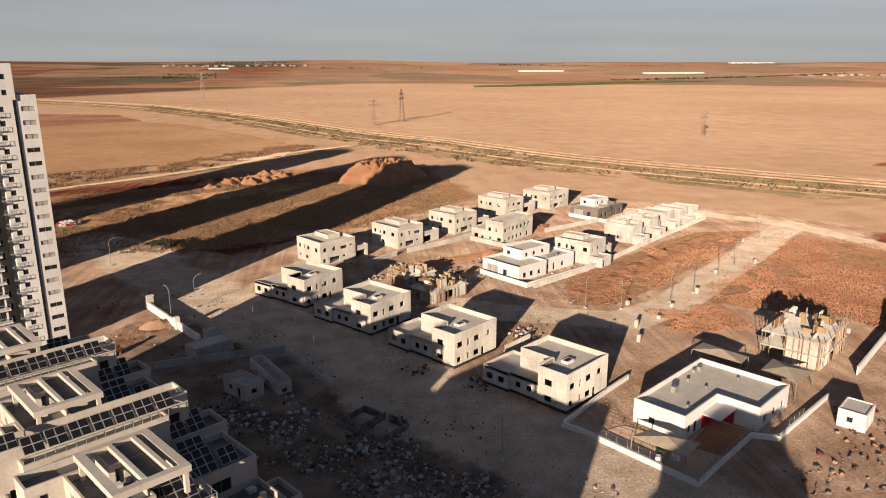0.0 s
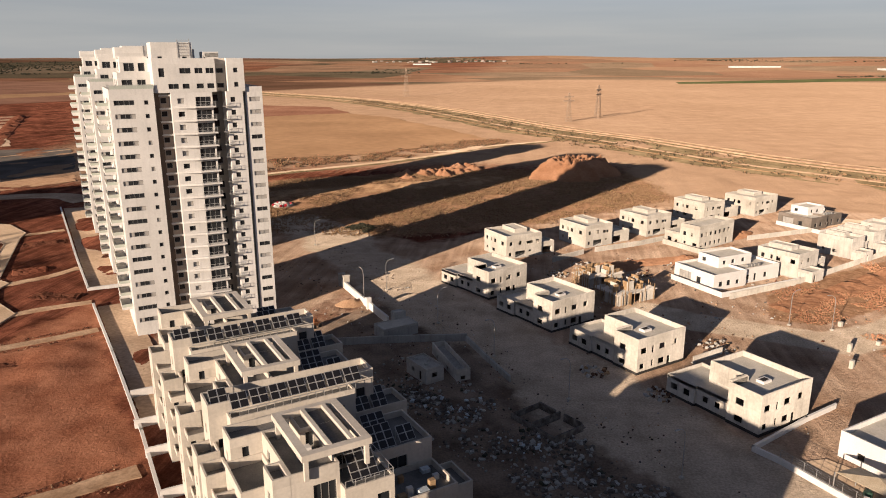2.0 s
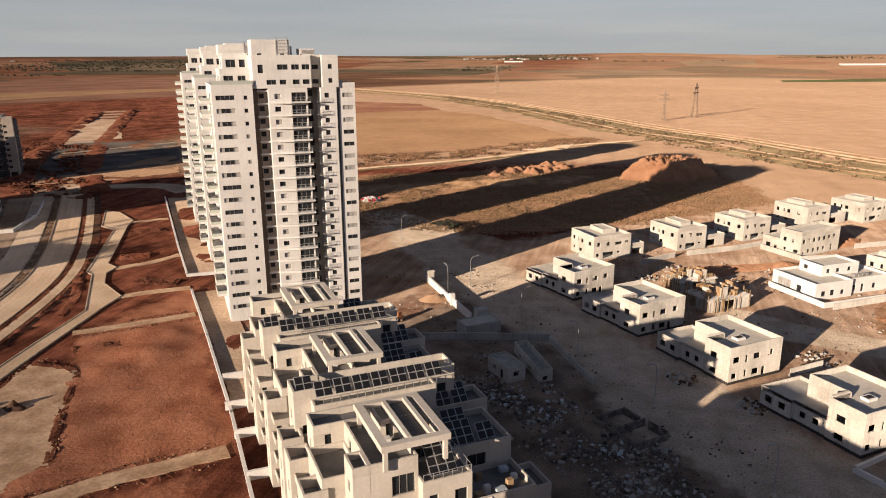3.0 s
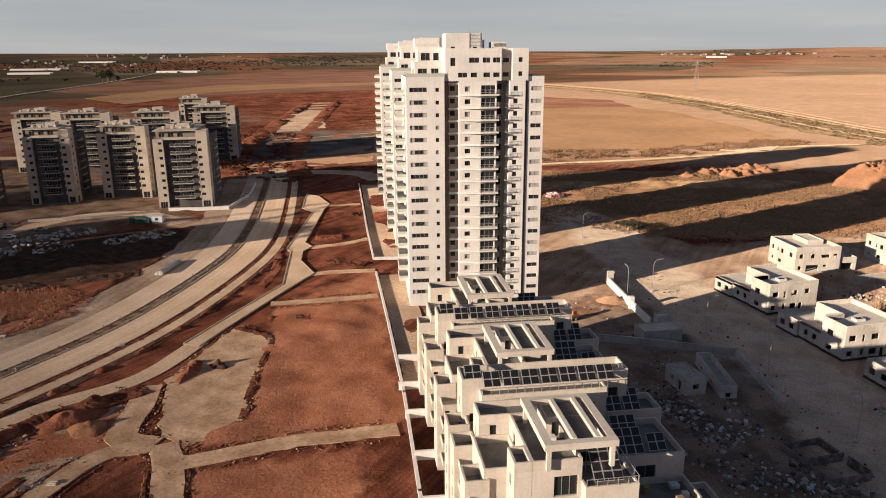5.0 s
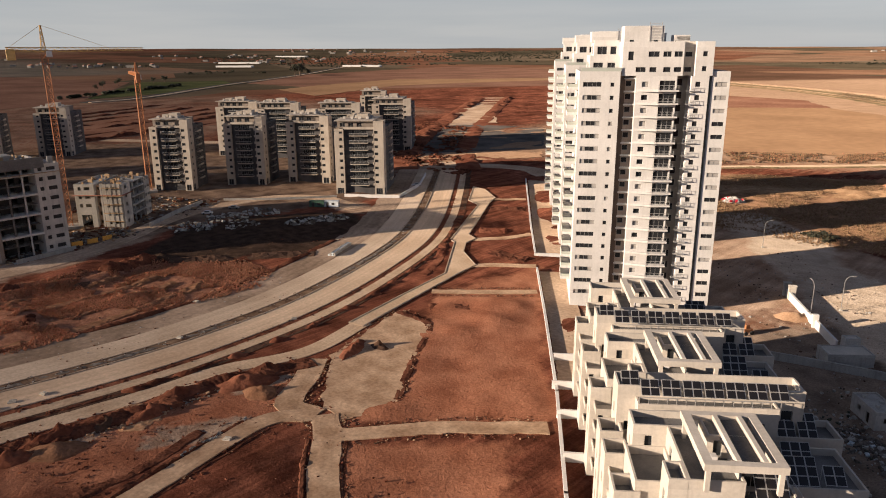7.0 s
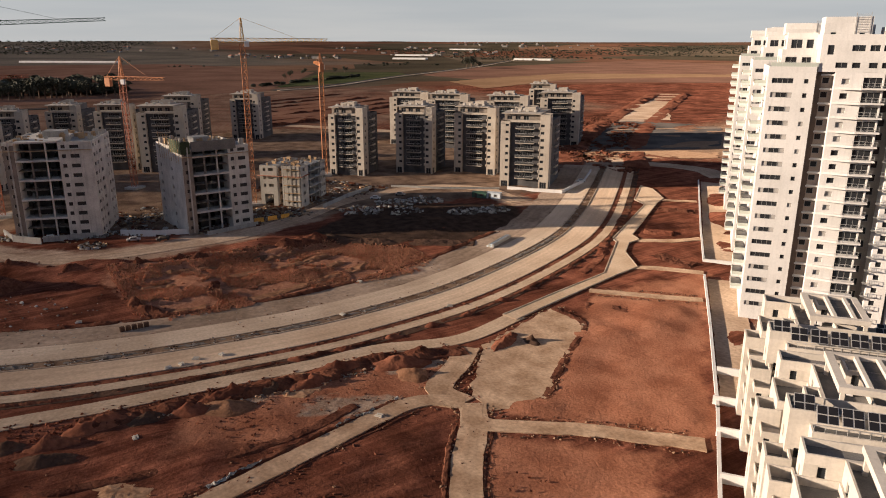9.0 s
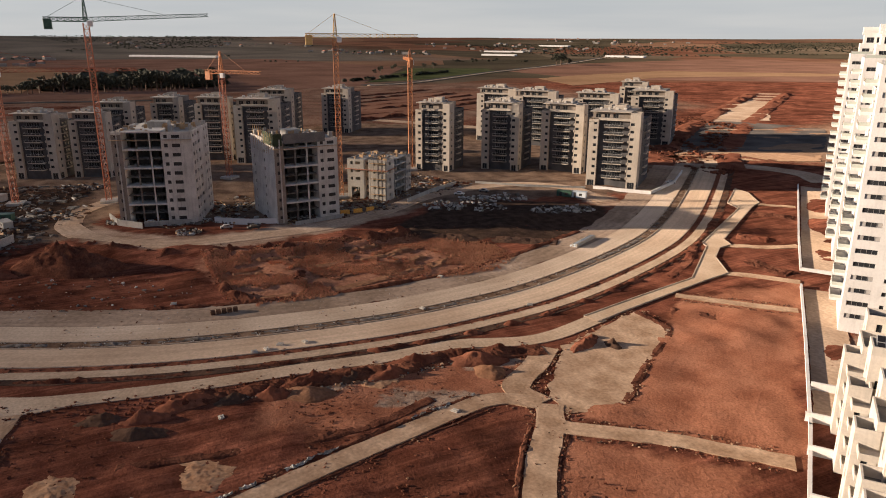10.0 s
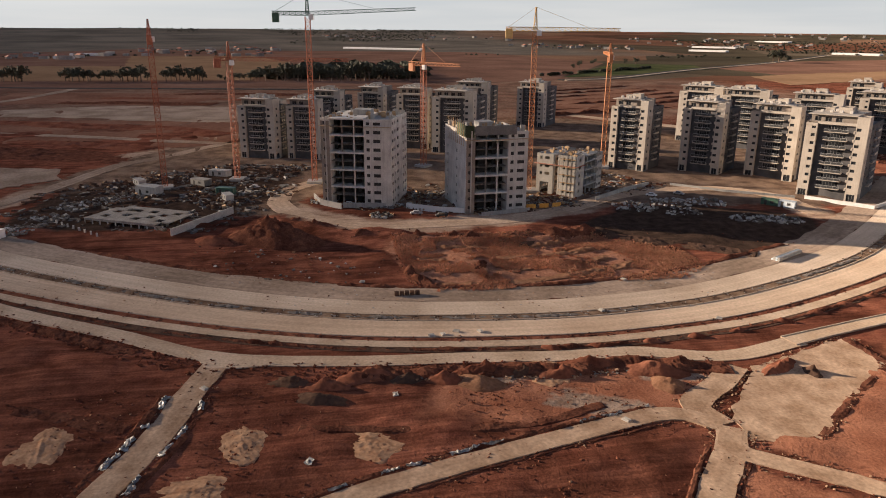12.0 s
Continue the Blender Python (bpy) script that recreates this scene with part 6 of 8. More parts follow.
def crane(x, y, H, jib, counter, turn, paint, label, jibpaint=None, apex=6.0, lift=0.0):
    C = thing("tower_crane", pose(x, y, 0, 0, 0, turn), label, "crane", "tower cranes")
    bm = bmesh.new()
    lattice(bm, (0, 0, 0), (0, 0, H), 1.9, bays=int(H / 2.2), t=0.13)
    part("mast", bm, paint, C)
    bm = bmesh.new()
    box(bm, -3, 3, -3, 3, 0, 1.0)
    part("base", bm, RAWD, C, "concrete crane footing")
    bm = bmesh.new()
    lattice(bm, (0, 0, H + 1.2), (jib, 0, H + 1.2 + lift), 1.5, 1.0, bays=int(jib / 2.2), t=0.1)
    part("jib", bm, jibpaint or paint, C)
    bm = bmesh.new()
    lattice(bm, (0, 0, H + 1.2), (-counter, 0, H + 1.2), 1.4, bays=max(3, int(counter / 2.2)), t=0.15)
    part("counter_jib", bm, jibpaint or paint, C)
    bm = bmesh.new()
    lattice(bm, (0, 0, H + 1.0), (0, 0, H + 1 + apex), 1.4, 0.3, bays=4, t=0.16)
    beam(bm, (0, 0, H + 1 + apex), (jib * 0.62, 0, H + 2 + lift * 0.62), 0.1)
    beam(bm, (0, 0, H + 1 + apex), (-counter * 0.9, 0, H + 2), 0.1)
    part("apex", bm, jibpaint or paint, C)
    bm = bmesh.new()
    box(bm, -counter, -counter + 2.6, -0.9, 0.9, H - 2.2, H + 1.4, bev=0.1)
    part("counterweight", bm, jibpaint or RAWD, C)
    bm = bmesh.new()
    box(bm, 0.6, 2.4, -1.9, -0.6, H - 1.2, H + 0.8, bev=0.12)
    part("cabin", bm, WHITE, C, "small pale operator cabin")
    return C


crane(-297, 4.7, 65.5, 42, 13.5, 84, REDC, "red lattice tower crane with a dark green jib", GREEN, 8, 2.0)
crane(-267.4, 87.6, 60.3, 31, 11, 72, YELLOW, "orange lattice tower crane with a yellow jib", CREAM, 8)
crane(-311, 137, 50, 30, 6, 162, YELLOW, "orange lattice tower crane pointing away behind a block", YELLOW, 5)
crane(-294.6, -53.8, 57, 30, 8, 190, REDC, "rust-orange lattice tower crane seen end on", REDC, 6)
crane(-307, -27, 48, 48, 6, 78, REDC, "rust-red lattice tower crane over the site yard", REDC, 7)
crane(-326.4, 55.1, 45.2, 20, 8, 42, REDC, "rust-orange lattice tower crane with a short orange jib among the blocks", YELLOW, 9)

# ---- street lamps ----
def street_lamp(x, y, h=8.8, turn=0):
    L = thing("street_lamp", pose(x, y, 0, 0, 0, turn), "tall grey steel street lamp with a curved arm", "street lamp", "street lamps")
    bm = bmesh.new()
    pts = [(0, 0, 0), (0, 0, h - 1.6), (0.25, 0, h - 0.7), (0.9, 0, h - 0.15), (1.7, 0, h)]
    for a, b in zip(pts, pts[1:]):
        beam(bm, a, b, 0.11)
    part("pole", bm, STEEL, L)
    bm = bmesh.new()
    box(bm, 1.6, 2.4, -0.17, 0.17, h - 0.06, h + 0.1, bev=0.03)
    part("lantern", bm, STEEL, L)
    bm = bmesh.new()
    box(bm, -0.3, 0.3, -0.3, 0.3, 0, 0.35)
    part("base", bm, CURB, L)
    return L


lamp = street_lamp(-42, 183.3, 8.8, 40)
for x, y, a in ((-24, 160, 40), (-9, 142, 220), (6.5, 123.7, 220), (23, 99.7, 220), (-77, 228, 40), (-46, 174, 130), (60, 170, 30), (84, 171.5, 30), (94, 178.5, 30), (108, 191, 30), (120, 203, 30), (149, 238, 30), (69, 168, 200)):
    copy_thing(lamp, pose(x, y, 0, 0, 0, a))


# ---- power pylons ----
PYLON = mat("weathered_brown_steel", (0.28, 0.20, 0.145), (0.42, 0.32, 0.24), 0.8, 0.4, 4, 0.1, metal=0.1, grain=0.1)
def pylon(x, y, h, turn, arms=True):
    L = thing("power_pylon", pose(x, y, 0, 0, 0, turn), "tall steel lattice power pylon in the fields", "pylon", "power pylons")
    bm = bmesh.new()
    lattice(bm, (0, 0, 0), (0, 0, h), h * 0.17, 0.9, bays=9, t=0.2)
    part("tower_body", bm, PYLON, L)
    for i, (z, s) in enumerate(((h * 0.72, 0.2), (h * 0.86, 0.17)) if arms else ((h * 0.9, 0.14),)):
        bm = bmesh.new()
        lattice(bm, (-s * h, 0, z), (s * h, 0, z), 0.9, bays=8, t=0.2)
        part("cross_arm", bm, PYLON, L)
    return L


for x, y, h, a in ((22, 728, 28, 20), (53, 768, 34, 65), (304, 592, 22, 20), (-226, 1160, 45, 40)):
    pylon(x, y, h, a)

# ---- loose ground: heaps, rubble, brush ----
def heap(x, y, rx, ry, h, turn, material, label, seed=1, rough=0.35, name="soil_mound", cat="soil mound", group="", rings=9, seg=22, scraped=0.0, steep=0.85):
    """A mound with an uneven outline and a lumpy surface, slumped into the ground; scraped adds grooves and a frayed edge."""
    bm = bmesh.new()
    top = bm.verts.new((0, 0, h))
    prev = None
    for i in range(1, rings + 1):
        t, ring = i / rings, []
        for j in range(seg):
            a = 2 * math.pi * j / seg
            k = 1 + 0.30 * noise.noise((math.cos(a) * 1.3, math.sin(a) * 1.3, seed * 3.7)) + 0.22 * t * noise.noise((math.cos(a) * 4.5, math.sin(a) * 4.5, seed * 1.7))
            px, py = math.cos(a) * rx * t * k, math.sin(a) * ry * t * k
            if scraped:
                px += scraped * 9 * t * t * noise.noise((py * 1.1, seed * 2.3, 0.4)) * (1 if px > 0 else 0.6)
            n = noise.noise((px * 0.55, py * 0.55, seed)) + 0.6 * noise.noise((px * 1.4, py * 1.4, seed + 9))
            z = h * (min(1.0, (1 - t) * 2.6) ** 0.8 if steep < 0.5 else (1 - t) ** steep) * (1 + rough * n) + rough * 0.25 * h * n * (1 - t) - 0.15 * t + scraped * (1 - t * 0.8) * noise.noise((px * 0.12, py * 2.1, seed + 4.0))
            ring.append(bm.verts.new((px, py, z if i < rings else -0.35)))
        for j in range(seg):
            q = (j + 1) % seg
            bm.faces.new((top, ring[j], ring[q]) if prev is None else (prev[j], ring[j], ring[q], prev[q]))
        prev = ring
    ob = link(name, bm, material)
    for f in ob.data.polygons:
        f.use_smooth = True
    ob.matrix_basis = pose(x, y, 0, 0, 0, turn)
    return tagged(ob, label, cat, group)


def lumps(name, spots, n, size, mats, label, seed=1, flat=0.6, z=0.0):
    """Many broken lumps and slabs scattered round spots (x, y, reach); one mesh of kind stuff."""
    rnd = random.Random(seed)
    verts, faces, mi = [], [], []
    cube = [Vector((x, y, z)) for x in (-0.5, 0.5) for y in (-0.5, 0.5) for z in (-0.5, 0.5)]
    for i in range(n):
        sx, sy, sr = spots[i % len(spots)]
        a, r = rnd.uniform(0, 6.283), sr * math.sqrt(rnd.random())
        s = size * rnd.uniform(0.35, 1.3)
        m = Matrix.Translation((sx + r * math.cos(a), sy + r * math.sin(a), z + s * 0.22)) @ Euler((rnd.uniform(-0.4, 0.4), rnd.uniform(-0.4, 0.4), rnd.uniform(0, 6.3))).to_matrix().to_4x4() @ Matrix.Diagonal((s * rnd.uniform(0.6, 1.3), s * rnd.uniform(0.5, 1.0), s * flat * rnd.uniform(0.5, 1.1), 1))
        o = len(verts)
        verts += [m @ v + Vector((rnd.uniform(-1, 1), rnd.uniform(-1, 1), rnd.uniform(-1, 1))) * s * 0.16 for v in cube]
        faces += [tuple(o + k for k in f) for f in ((0, 1, 3, 2), (4, 6, 7, 5), (0, 4, 5, 1), (2, 3, 7, 6), (0, 2, 6, 4), (1, 5, 7, 3))]
        mi += [rnd.randrange(len(mats))] * 6
    me = bpy.data.meshes.new(name)
    me.from_pydata(verts, [], faces)
    for m in mats:
        me.materials.append(m)
    me.polygons.foreach_set("material_index", mi)
    return tagged(new(name, me), label, "rubble", kind="stuff")


def scatter(name, poly, n, lo, hi, mats, label, seed=1, gate=0.45, size=9.0, long=1.0):
    """Clods and stones strewn in drifts over a stretch of ground; one mesh of kind stuff."""
    rs = np.random.RandomState(seed)
    P = np.array(poly)
    x, y = rs.uniform(P[:, 0].min(), P[:, 0].max(), n * 6), rs.uniform(P[:, 1].min(), P[:, 1].max(), n * 6)
    ok = (in_poly(x, y, poly, 1) > 0.5) & (fbm(x, y, size, seed + 3, 3) > gate)
    x, y = x[ok][:n], y[ok][:n]
    m = len(x)
    s = lo + (hi - lo) * rs.uniform(0, 1, m) ** 3
    z = ground_height(x, y)
    cube = np.array([(a, b, c) for a in (-0.5, 0.5) for b in (-0.5, 0.5) for c in (-0.35, 0.35)])
    v = cube[None] * s[:, None, None] * rs.uniform(0.6, 1.3, (m, 1, 3)) * np.array((long, 1, 1)) + rs.uniform(-0.17, 0.17, (m, 8, 3)) * s[:, None, None]
    a = rs.uniform(0, 6.28, m)
    c, d = np.cos(a)[:, None], np.sin(a)[:, None]
    v = np.stack([v[:, :, 0] * c - v[:, :, 1] * d + x[:, None], v[:, :, 0] * d + v[:, :, 1] * c + y[:, None], v[:, :, 2] + z[:, None] + 0.12 * s[:, None] + 0.06], 2)
    f = np.array(((0, 1, 3, 2), (4, 6, 7, 5), (0, 4, 5, 1), (2, 3, 7, 6), (0, 2, 6, 4), (1, 5, 7, 3)))
    f = (f[None] + 8 * np.arange(m)[:, None, None]).reshape(-1, 4)
    me = bpy.data.meshes.new(name)
    me.from_pydata(v.reshape(-1, 3).tolist(), [], f.tolist())
    for q in mats:
        me.materials.append(q)
    me.polygons.foreach_set("material_index", np.repeat(rs.randint(0, len(mats), m), 6).astype(np.int32))
    return tagged(new(name, me), label, "clods", kind="stuff")


def along(pts, n, off=0.0):
    """n spots spread along a line, set off to its right."""
    ln = smooth_line(pts, 1.0)
    out = []
    for i in range(n):
        k = int((i + 0.5) / n * (len(ln) - 2))
        d = (ln[k + 1] - ln[k]).normalized()
        out.append((ln[k].x + d.y * off, ln[k].y - d.x * off))
    return out


def tufts(name, poly, n, size, mats, label, seed=1, lo=0.0):
    """Dry tufts and bushes: small fans of blades, one mesh of kind stuff."""
    rs = np.random.RandomState(seed)
    P = np.array(poly)
    x, y = rs.uniform(P[:, 0].min(), P[:, 0].max(), n * 4), rs.uniform(P[:, 1].min(), P[:, 1].max(), n * 4)
    wx, wy = x + 14 * (fbm(x, y, 16, seed + 50) - 0.5), y + 14 * (fbm(x, y, 16, seed + 60) - 0.5)
    keep = (in_poly(wx, wy, poly, 9) > rs.uniform(0.25, 0.75, len(x))) & (fbm(x, y, 12, seed) > lo)
    x, y = x[keep][:n], y[keep][:n]
    m = len(x)
    z = ground_height(x, y)[:, None]
    s = (size * rs.uniform(0.4, 1.4, m))[:, None]
    a, b = rs.uniform(0, 6.283, (m, 6)), rs.uniform(0.2, 0.9, (m, 6))
    c, d, w = np.cos(a), np.sin(a), s * 0.15
    X, Y = x[:, None], y[:, None]
    v = np.stack([np.stack([X - d * w, Y + c * w, z - 0.1 + 0 * a], 2), np.stack([X + d * w, Y - c * w, z - 0.1 + 0 * a], 2),
                  np.stack([X + c * s * b + d * w * 0.6, Y + d * s * b - c * w * 0.6, z + s * rs.uniform(0.5, 1.0, (m, 6))], 2),
                  np.stack([X + c * s * b - d * w * 0.5, Y + d * s * b + c * w * 0.5, z + s * rs.uniform(0.4, 0.9, (m, 6))], 2)], 2)
    verts, faces = v.reshape(-1, 3).tolist(), np.arange(m * 24).reshape(-1, 4).tolist()
    mi = rs.randint(0, len(mats), m * 6).astype(np.int32)
    me = bpy.data.meshes.new(name)
    me.from_pydata(verts, [], faces)
    for m in mats:
        me.materials.append(m)
    me.polygons.foreach_set("material_index", mi)
    return tagged(new(name, me), label, "brush", kind="stuff")


def sheeting(pts, off, w, seed, label):
    """Crumpled runs of torn plastic sheet beside a path, each run a sheet of its own."""
    ln = smooth_line(pts, 0.4)
    rnd = random.Random(seed)
    runs, row_run = [], []
    for i, p in enumerate(ln[:-1]):
        d = (ln[i + 1] - p).normalized()
        r = Vector((d.y, -d.x))
        if noise.noise((i * 0.09, seed, 0)) < 0.0:
            if len(row_run) > 2:
                runs.append(row_run)
            row_run = []
            continue
        sway = 0.5 * noise.noise((i * 0.15, seed, 5))
        wide = w * (0.5 + 0.7 * abs(noise.noise((i * 0.3, seed, 2))))
        row = []
        for k in range(5):
            q = p + r * (off + sway + (k - 2) * wide / 4 + rnd.uniform(-0.15, 0.15)) + d * rnd.uniform(-0.15, 0.15)
            row.append((q.x, q.y, 0.1 + max(0, rnd.uniform(-0.12, 0.42)) * (1 if 0 < k < 4 else 0.2)))
        row_run.append(row)
    if len(row_run) > 2:
        runs.append(row_run)
    for rr in runs:
        bm = bmesh.new()
        vs = [[bm.verts.new(v) for v in row] for row in rr]
        for a, b in zip(vs, vs[1:]):
            for k in range(4):
                bm.faces.new((a[k], a[k + 1], b[k + 1], b[k]))
        tagged(link("plastic_sheet", bm, [SHEET]), label, "plastic sheet", "torn sheets")


SAND2 = mat("scraped_tan_soil", (0.36, 0.2, 0.115), (0.50, 0.31, 0.185), 0.95, 0.6, 1.6, 0.6, grain=0.25, dist=0.2, soft=1.0)
RUSTB = mat("rusty_dry_weeds", (0.40, 0.17, 0.102), (0.62, 0.325, 0.2), 0.9, 0.12, 5, 0.1, soft=1.0)
BROWNB = mat("brown_dry_grass", (0.27, 0.165, 0.095), (0.40, 0.26, 0.155), 0.9, 0.3, 5, 0.1, soft=1.0)
SHEET = mat("torn_grey_plastic", (0.10, 0.10, 0.095), (0.34, 0.33, 0.31), 0.6, 1.2, 5, 0.2, grain=0.3)
SAND3 = mat("brown_sandy_soil", (0.20, 0.10, 0.058), (0.29, 0.155, 0.092), 0.95, 0.4, 2.0, 0.6, grain=0.25, dist=0.2, soft=1.0)
SOILS = [REDS, DRED, DRED]

# west: plots beside the boulevard
heap(-113, 2, 5.0, 2.6, 1.1, 70, DARKS, "dark grey gravel heap on red soil", 2)
heap(-114.5, 30, 5.6, 3.6, 1.2, 60, SAND3, "pale sandy soil heap beside the footpath", 3)
heap(-107.5, 64, 3.6, 2.8, 1.4, 10, SAND3, "orange soil heap on dark red clods", 4)
heap(-113, 64, 6.5, 3.4, 2.0, 70, REDS, "dark red clay heap near the footpath", 5)
heap(-110, 88, 6.5, 2.0, 1.3, 118, REDS, "ragged red clay heap on the gravel pad edge", 6, 0.9, rings=10, seg=34)
heap(-107, 93, 2.4, 1.7, 1.3, 10, DARKS, "dark clay heap on the gravel pad edge", 7, 0.8)
for i, (x, y, a) in enumerate(((-101.6, -10, 20), (-97.7, 9, 60), (-105.3, -39.6, 10), (-89.7, -15.5, 80), (-117, 44, 0))):
    heap(x, y, 5.8 + 0.7 * (i % 3), 4.6, 0.32, a, SAND2, "scraped patch of tan sand on red soil", 20 + i, 0.5, "sand_patch", "sand patch", rings=22, seg=64, scraped=0.13)
for i, (x, y) in enumerate(along([(-120.5, -6), (-118, 8), (-117.5, 26), (-116.5, 44), (-116, 58)], 9)):
    heap(x + 1.5 * math.sin(i * 2.1), y, 3.8 + (i % 3), 2.2, 1.1 + 0.4 * (i % 3), 75 + 9 * (i % 4), REDS if i % 3 else DARKS, "ragged red clay spoil along the footpath", 30 + i, 0.7, group="spoil heaps")
lumps("soil_clods", [(x, y, 3.5) for x, y in along(FOOT[1:9], 30, 4.6)], 900, 0.45, SOILS, "dark red clods along the footpath", 5)
lumps("soil_rubble", [(x, y, 2.0) for x, y in along([(-118, 20), (-115, 40), (-114, 60)], 10)], 200, 0.5, [RUBD, SAND, SAND2], "broken rubble among red soil", 6)
lumps("path_edge_clods", [(x, y, 1.0) for L in (DIAG, SOUTH, NORTH, CROSS_A, CROSS_B, LANE_W) for o in (-2.9, 2.9) for x, y in along(L, 16, o)], 1500, 0.26, [REDS, REDS, DARKS, SAND], "small clods along path edges", 7)
lumps("pad_edge_clods", [(x, y, 1.0) for x, y in along(PAD + PAD[:1], 40)], 420, 0.28, [SAND, REDS, REDS], "small clods round the gravel pad", 8)
lumps("median_debris", [(x, y, 0.9) for o in (-1.2, 0, 1.2) for x, y in along(MEDIAN[2:], 90, o)], 1500, 0.27, [RUBBLE, DARKS, DARKS, DARKS], "stones and clods along the median", 9, z=0.08)
lumps("verge_debris", [(x, y, 0.9) for o in (10.9, 11.8, 16.2) for x, y in along(MEDIAN[2:], 90, o)], 1300, 0.3, [REDS, DARKS, REDS], "clods along the planting strips", 10, z=0.05)
for i, (x, y) in enumerate(along(MEDIAN[5:10], 14, 17)):
    heap(x, y, 2.6, 1.3, 0.8, 60 + 11 * (i % 5), REDS, "low red clay heap in the planting strip", 60 + i, 0.7, group="planting strip heaps", rings=6, seg=14)
sheeting(LANE_W[4:0:-1], 3.4, 2.0, 3, "torn grey plastic sheeting beside the lane")
sheeting(LANE_W[4:0:-1], -3.3, 1.7, 4, "torn grey plastic sheeting beside the lane")
sheeting(DIAG[:5], -2.9, 0.9, 7, "torn grey plastic sheeting beside the path")
sheeting([(-96, -3), (-94, 1)], 0, 2.5, 11, "crumpled grey plastic sheet on red soil")
tufts("dry_brush_scrub", SCRUB, 24000, 0.5, [BROWNB, BROWNB, DRYB], "dry brown scrub on the fallow ground", 5, 0.42)
tufts("fallow_bushes", SCRUB, 14000, 0.55, [DRYE, DRYB, BROWNB], "low brown bushes on the fallow ground", 6, 0.45)
tufts("dry_brush_east", PLOT_B, 22000, 0.36, [BROWNB, RUSTB, RUSTB], "dry brown brush on the empty plot", 7, 0.4)
tufts("dry_brush_bank", PLOT_A, 12000, 0.36, [BROWNB, RUSTB], "dry brush on the earth bank", 9, 0.42)
tufts("dry_brush_corner", PLOT_C, 3000, 0.36, [BROWNB, RUSTB], "dry brown brush on the corner plot", 8, 0.35)
tufts("rail_scrub", [(-290, 1090), (-120, 860), (10, 640), (74, 555), (144, 445), (222, 362), (280, 310), (262, 290), (186, 350), (112, 410), (30, 515), (-48, 640), (-130, 790), (-280, 1010)], 13000, 1.2, [BROWNB, BROWNB, LEAF, LEAF], "olive scrub along the railway", 10, 0.46)
tufts("track_scrub", [(-180, 420), (-115, 464), (-60, 542), (-40, 560), (-22, 540), (-52, 508), (-98, 442), (-155, 390), (-190, 350)], 9000, 1.05, [DRYB, BROWNB, RUSTB, LEAF], "scrub along the farm track", 12, 0.4)

# the long bank in front of the unfinished blocks
for i, (x, y) in enumerate(along([(-234, -4), (-217, 10), (-209, 30), (-204, 47), (-201, 66), (-203, 88)], 18)):
    heap(x + 2 * math.sin(i * 1.7), y, 5.5, 3.2, 1.9 + 0.5 * (i % 3), 80 + 12 * (i % 3), DRED if i % 3 else REDS, "lumpy dark spoil bank with dry weeds", 100 + i, 0.4, group="spoil bank")
heap(-212, -9, 15, 8.5, 7.0, 64, DRED, "large dark red soil heap beside the site street", 130, 0.35, rings=16, seg=44)
heap(-214, -26, 7, 4, 2.2, 60, REDS, "long red soil heap beside the yard", 131)
lumps("bagged_rubble", [(-236, 118, 8), (-240, 134, 8), (-238, 148, 7), (-225, 132, 7), (-214, 150, 7), (-210, 160, 6)], 420, 1.1, [RUBD, RUBBLE, RUBD, CURB], "pale bags and rubble beside the site street", 12)
lumps("yard_rubble", [(-236, -90, 7), (-250, -84, 7), (-268, -79, 7), (-276, -69, 7)], 520, 0.9, [RUBBLE, RUBD, RUBD, RUBD], "long row of pale broken rubble", 13)
lumps("yard_clutter", [(-302, -79, 10), (-284, -61, 9), (-310, -55, 12), (-332, -29, 12), (-282, -15, 9), (-276, -39, 9), (-296, -35, 12), (-320, -60, 12), (-262, -30, 8), (-330, -5, 9)], 600, 1.15, [DGREY, DARKS, DARKS, WOOD, DGREY, DARKS, RUBD], "crowded site yard of timber, steel and blocks", 14, 0.8)
lumps("site_clutter", [(-247, 42, 4), (-252, 30, 5), (-244, 84, 4), (-246, 96, 4), (-268, 44, 8), (-270, 60, 7), (-240, 66, 4), (-262, 6, 4), (-238, 26, 4)], 620, 0.9, [RUBD, DARKS, WOOD, RUBD, DGREY, RAWD], "building materials in front of the blocks", 15, 0.8)
lumps("near_lot_rubble", [(-23, 122, 3), (-18.7, 117.5, 4), (-13.4, 114.8, 4), (-10.7, 118.6, 4), (-20, 120, 3), (-4, 104, 4), (0.4, 107.3, 3)], 420, 0.62, [RUBBLE, RUBD, RUBD, BLUEP, RUBD], "grey rubble and bagged stone on the shaded plot", 16)
lumps("near_lot_rubble_south", [(1, 95.5, 4), (7.4, 99.4, 4), (12.3, 94.1, 5), (18.3, 93.3, 4), (6, 106, 4)], 420, 0.62, [RUBBLE, RUBD, RUBD, RUBD, RAWD], "grey rubble and timber on the shaded plot", 17)
lumps("street_stones", [(-30, 170, 14), (-5, 130, 10), (15, 110, 10), (-60, 200, 18), (20, 150, 12), (40, 160, 10), (30, 190, 14), (60, 215, 14)], 350, 0.3, [RUBD, SAND, DARKS], "scattered stones on dusty ground", 18)
lumps("villa_rubble", [(12, 137, 3), (40, 154, 4), (10, 168, 5), (28, 205, 6), (14, 215, 5), (45, 218, 6), (5, 205, 4), (62, 226, 4), (-8, 205, 4), (24, 128, 3)], 520, 0.6, [RAWD, WOOD, RUBBLE, DARKS], "block stacks and timber round the villas", 19, 0.8)
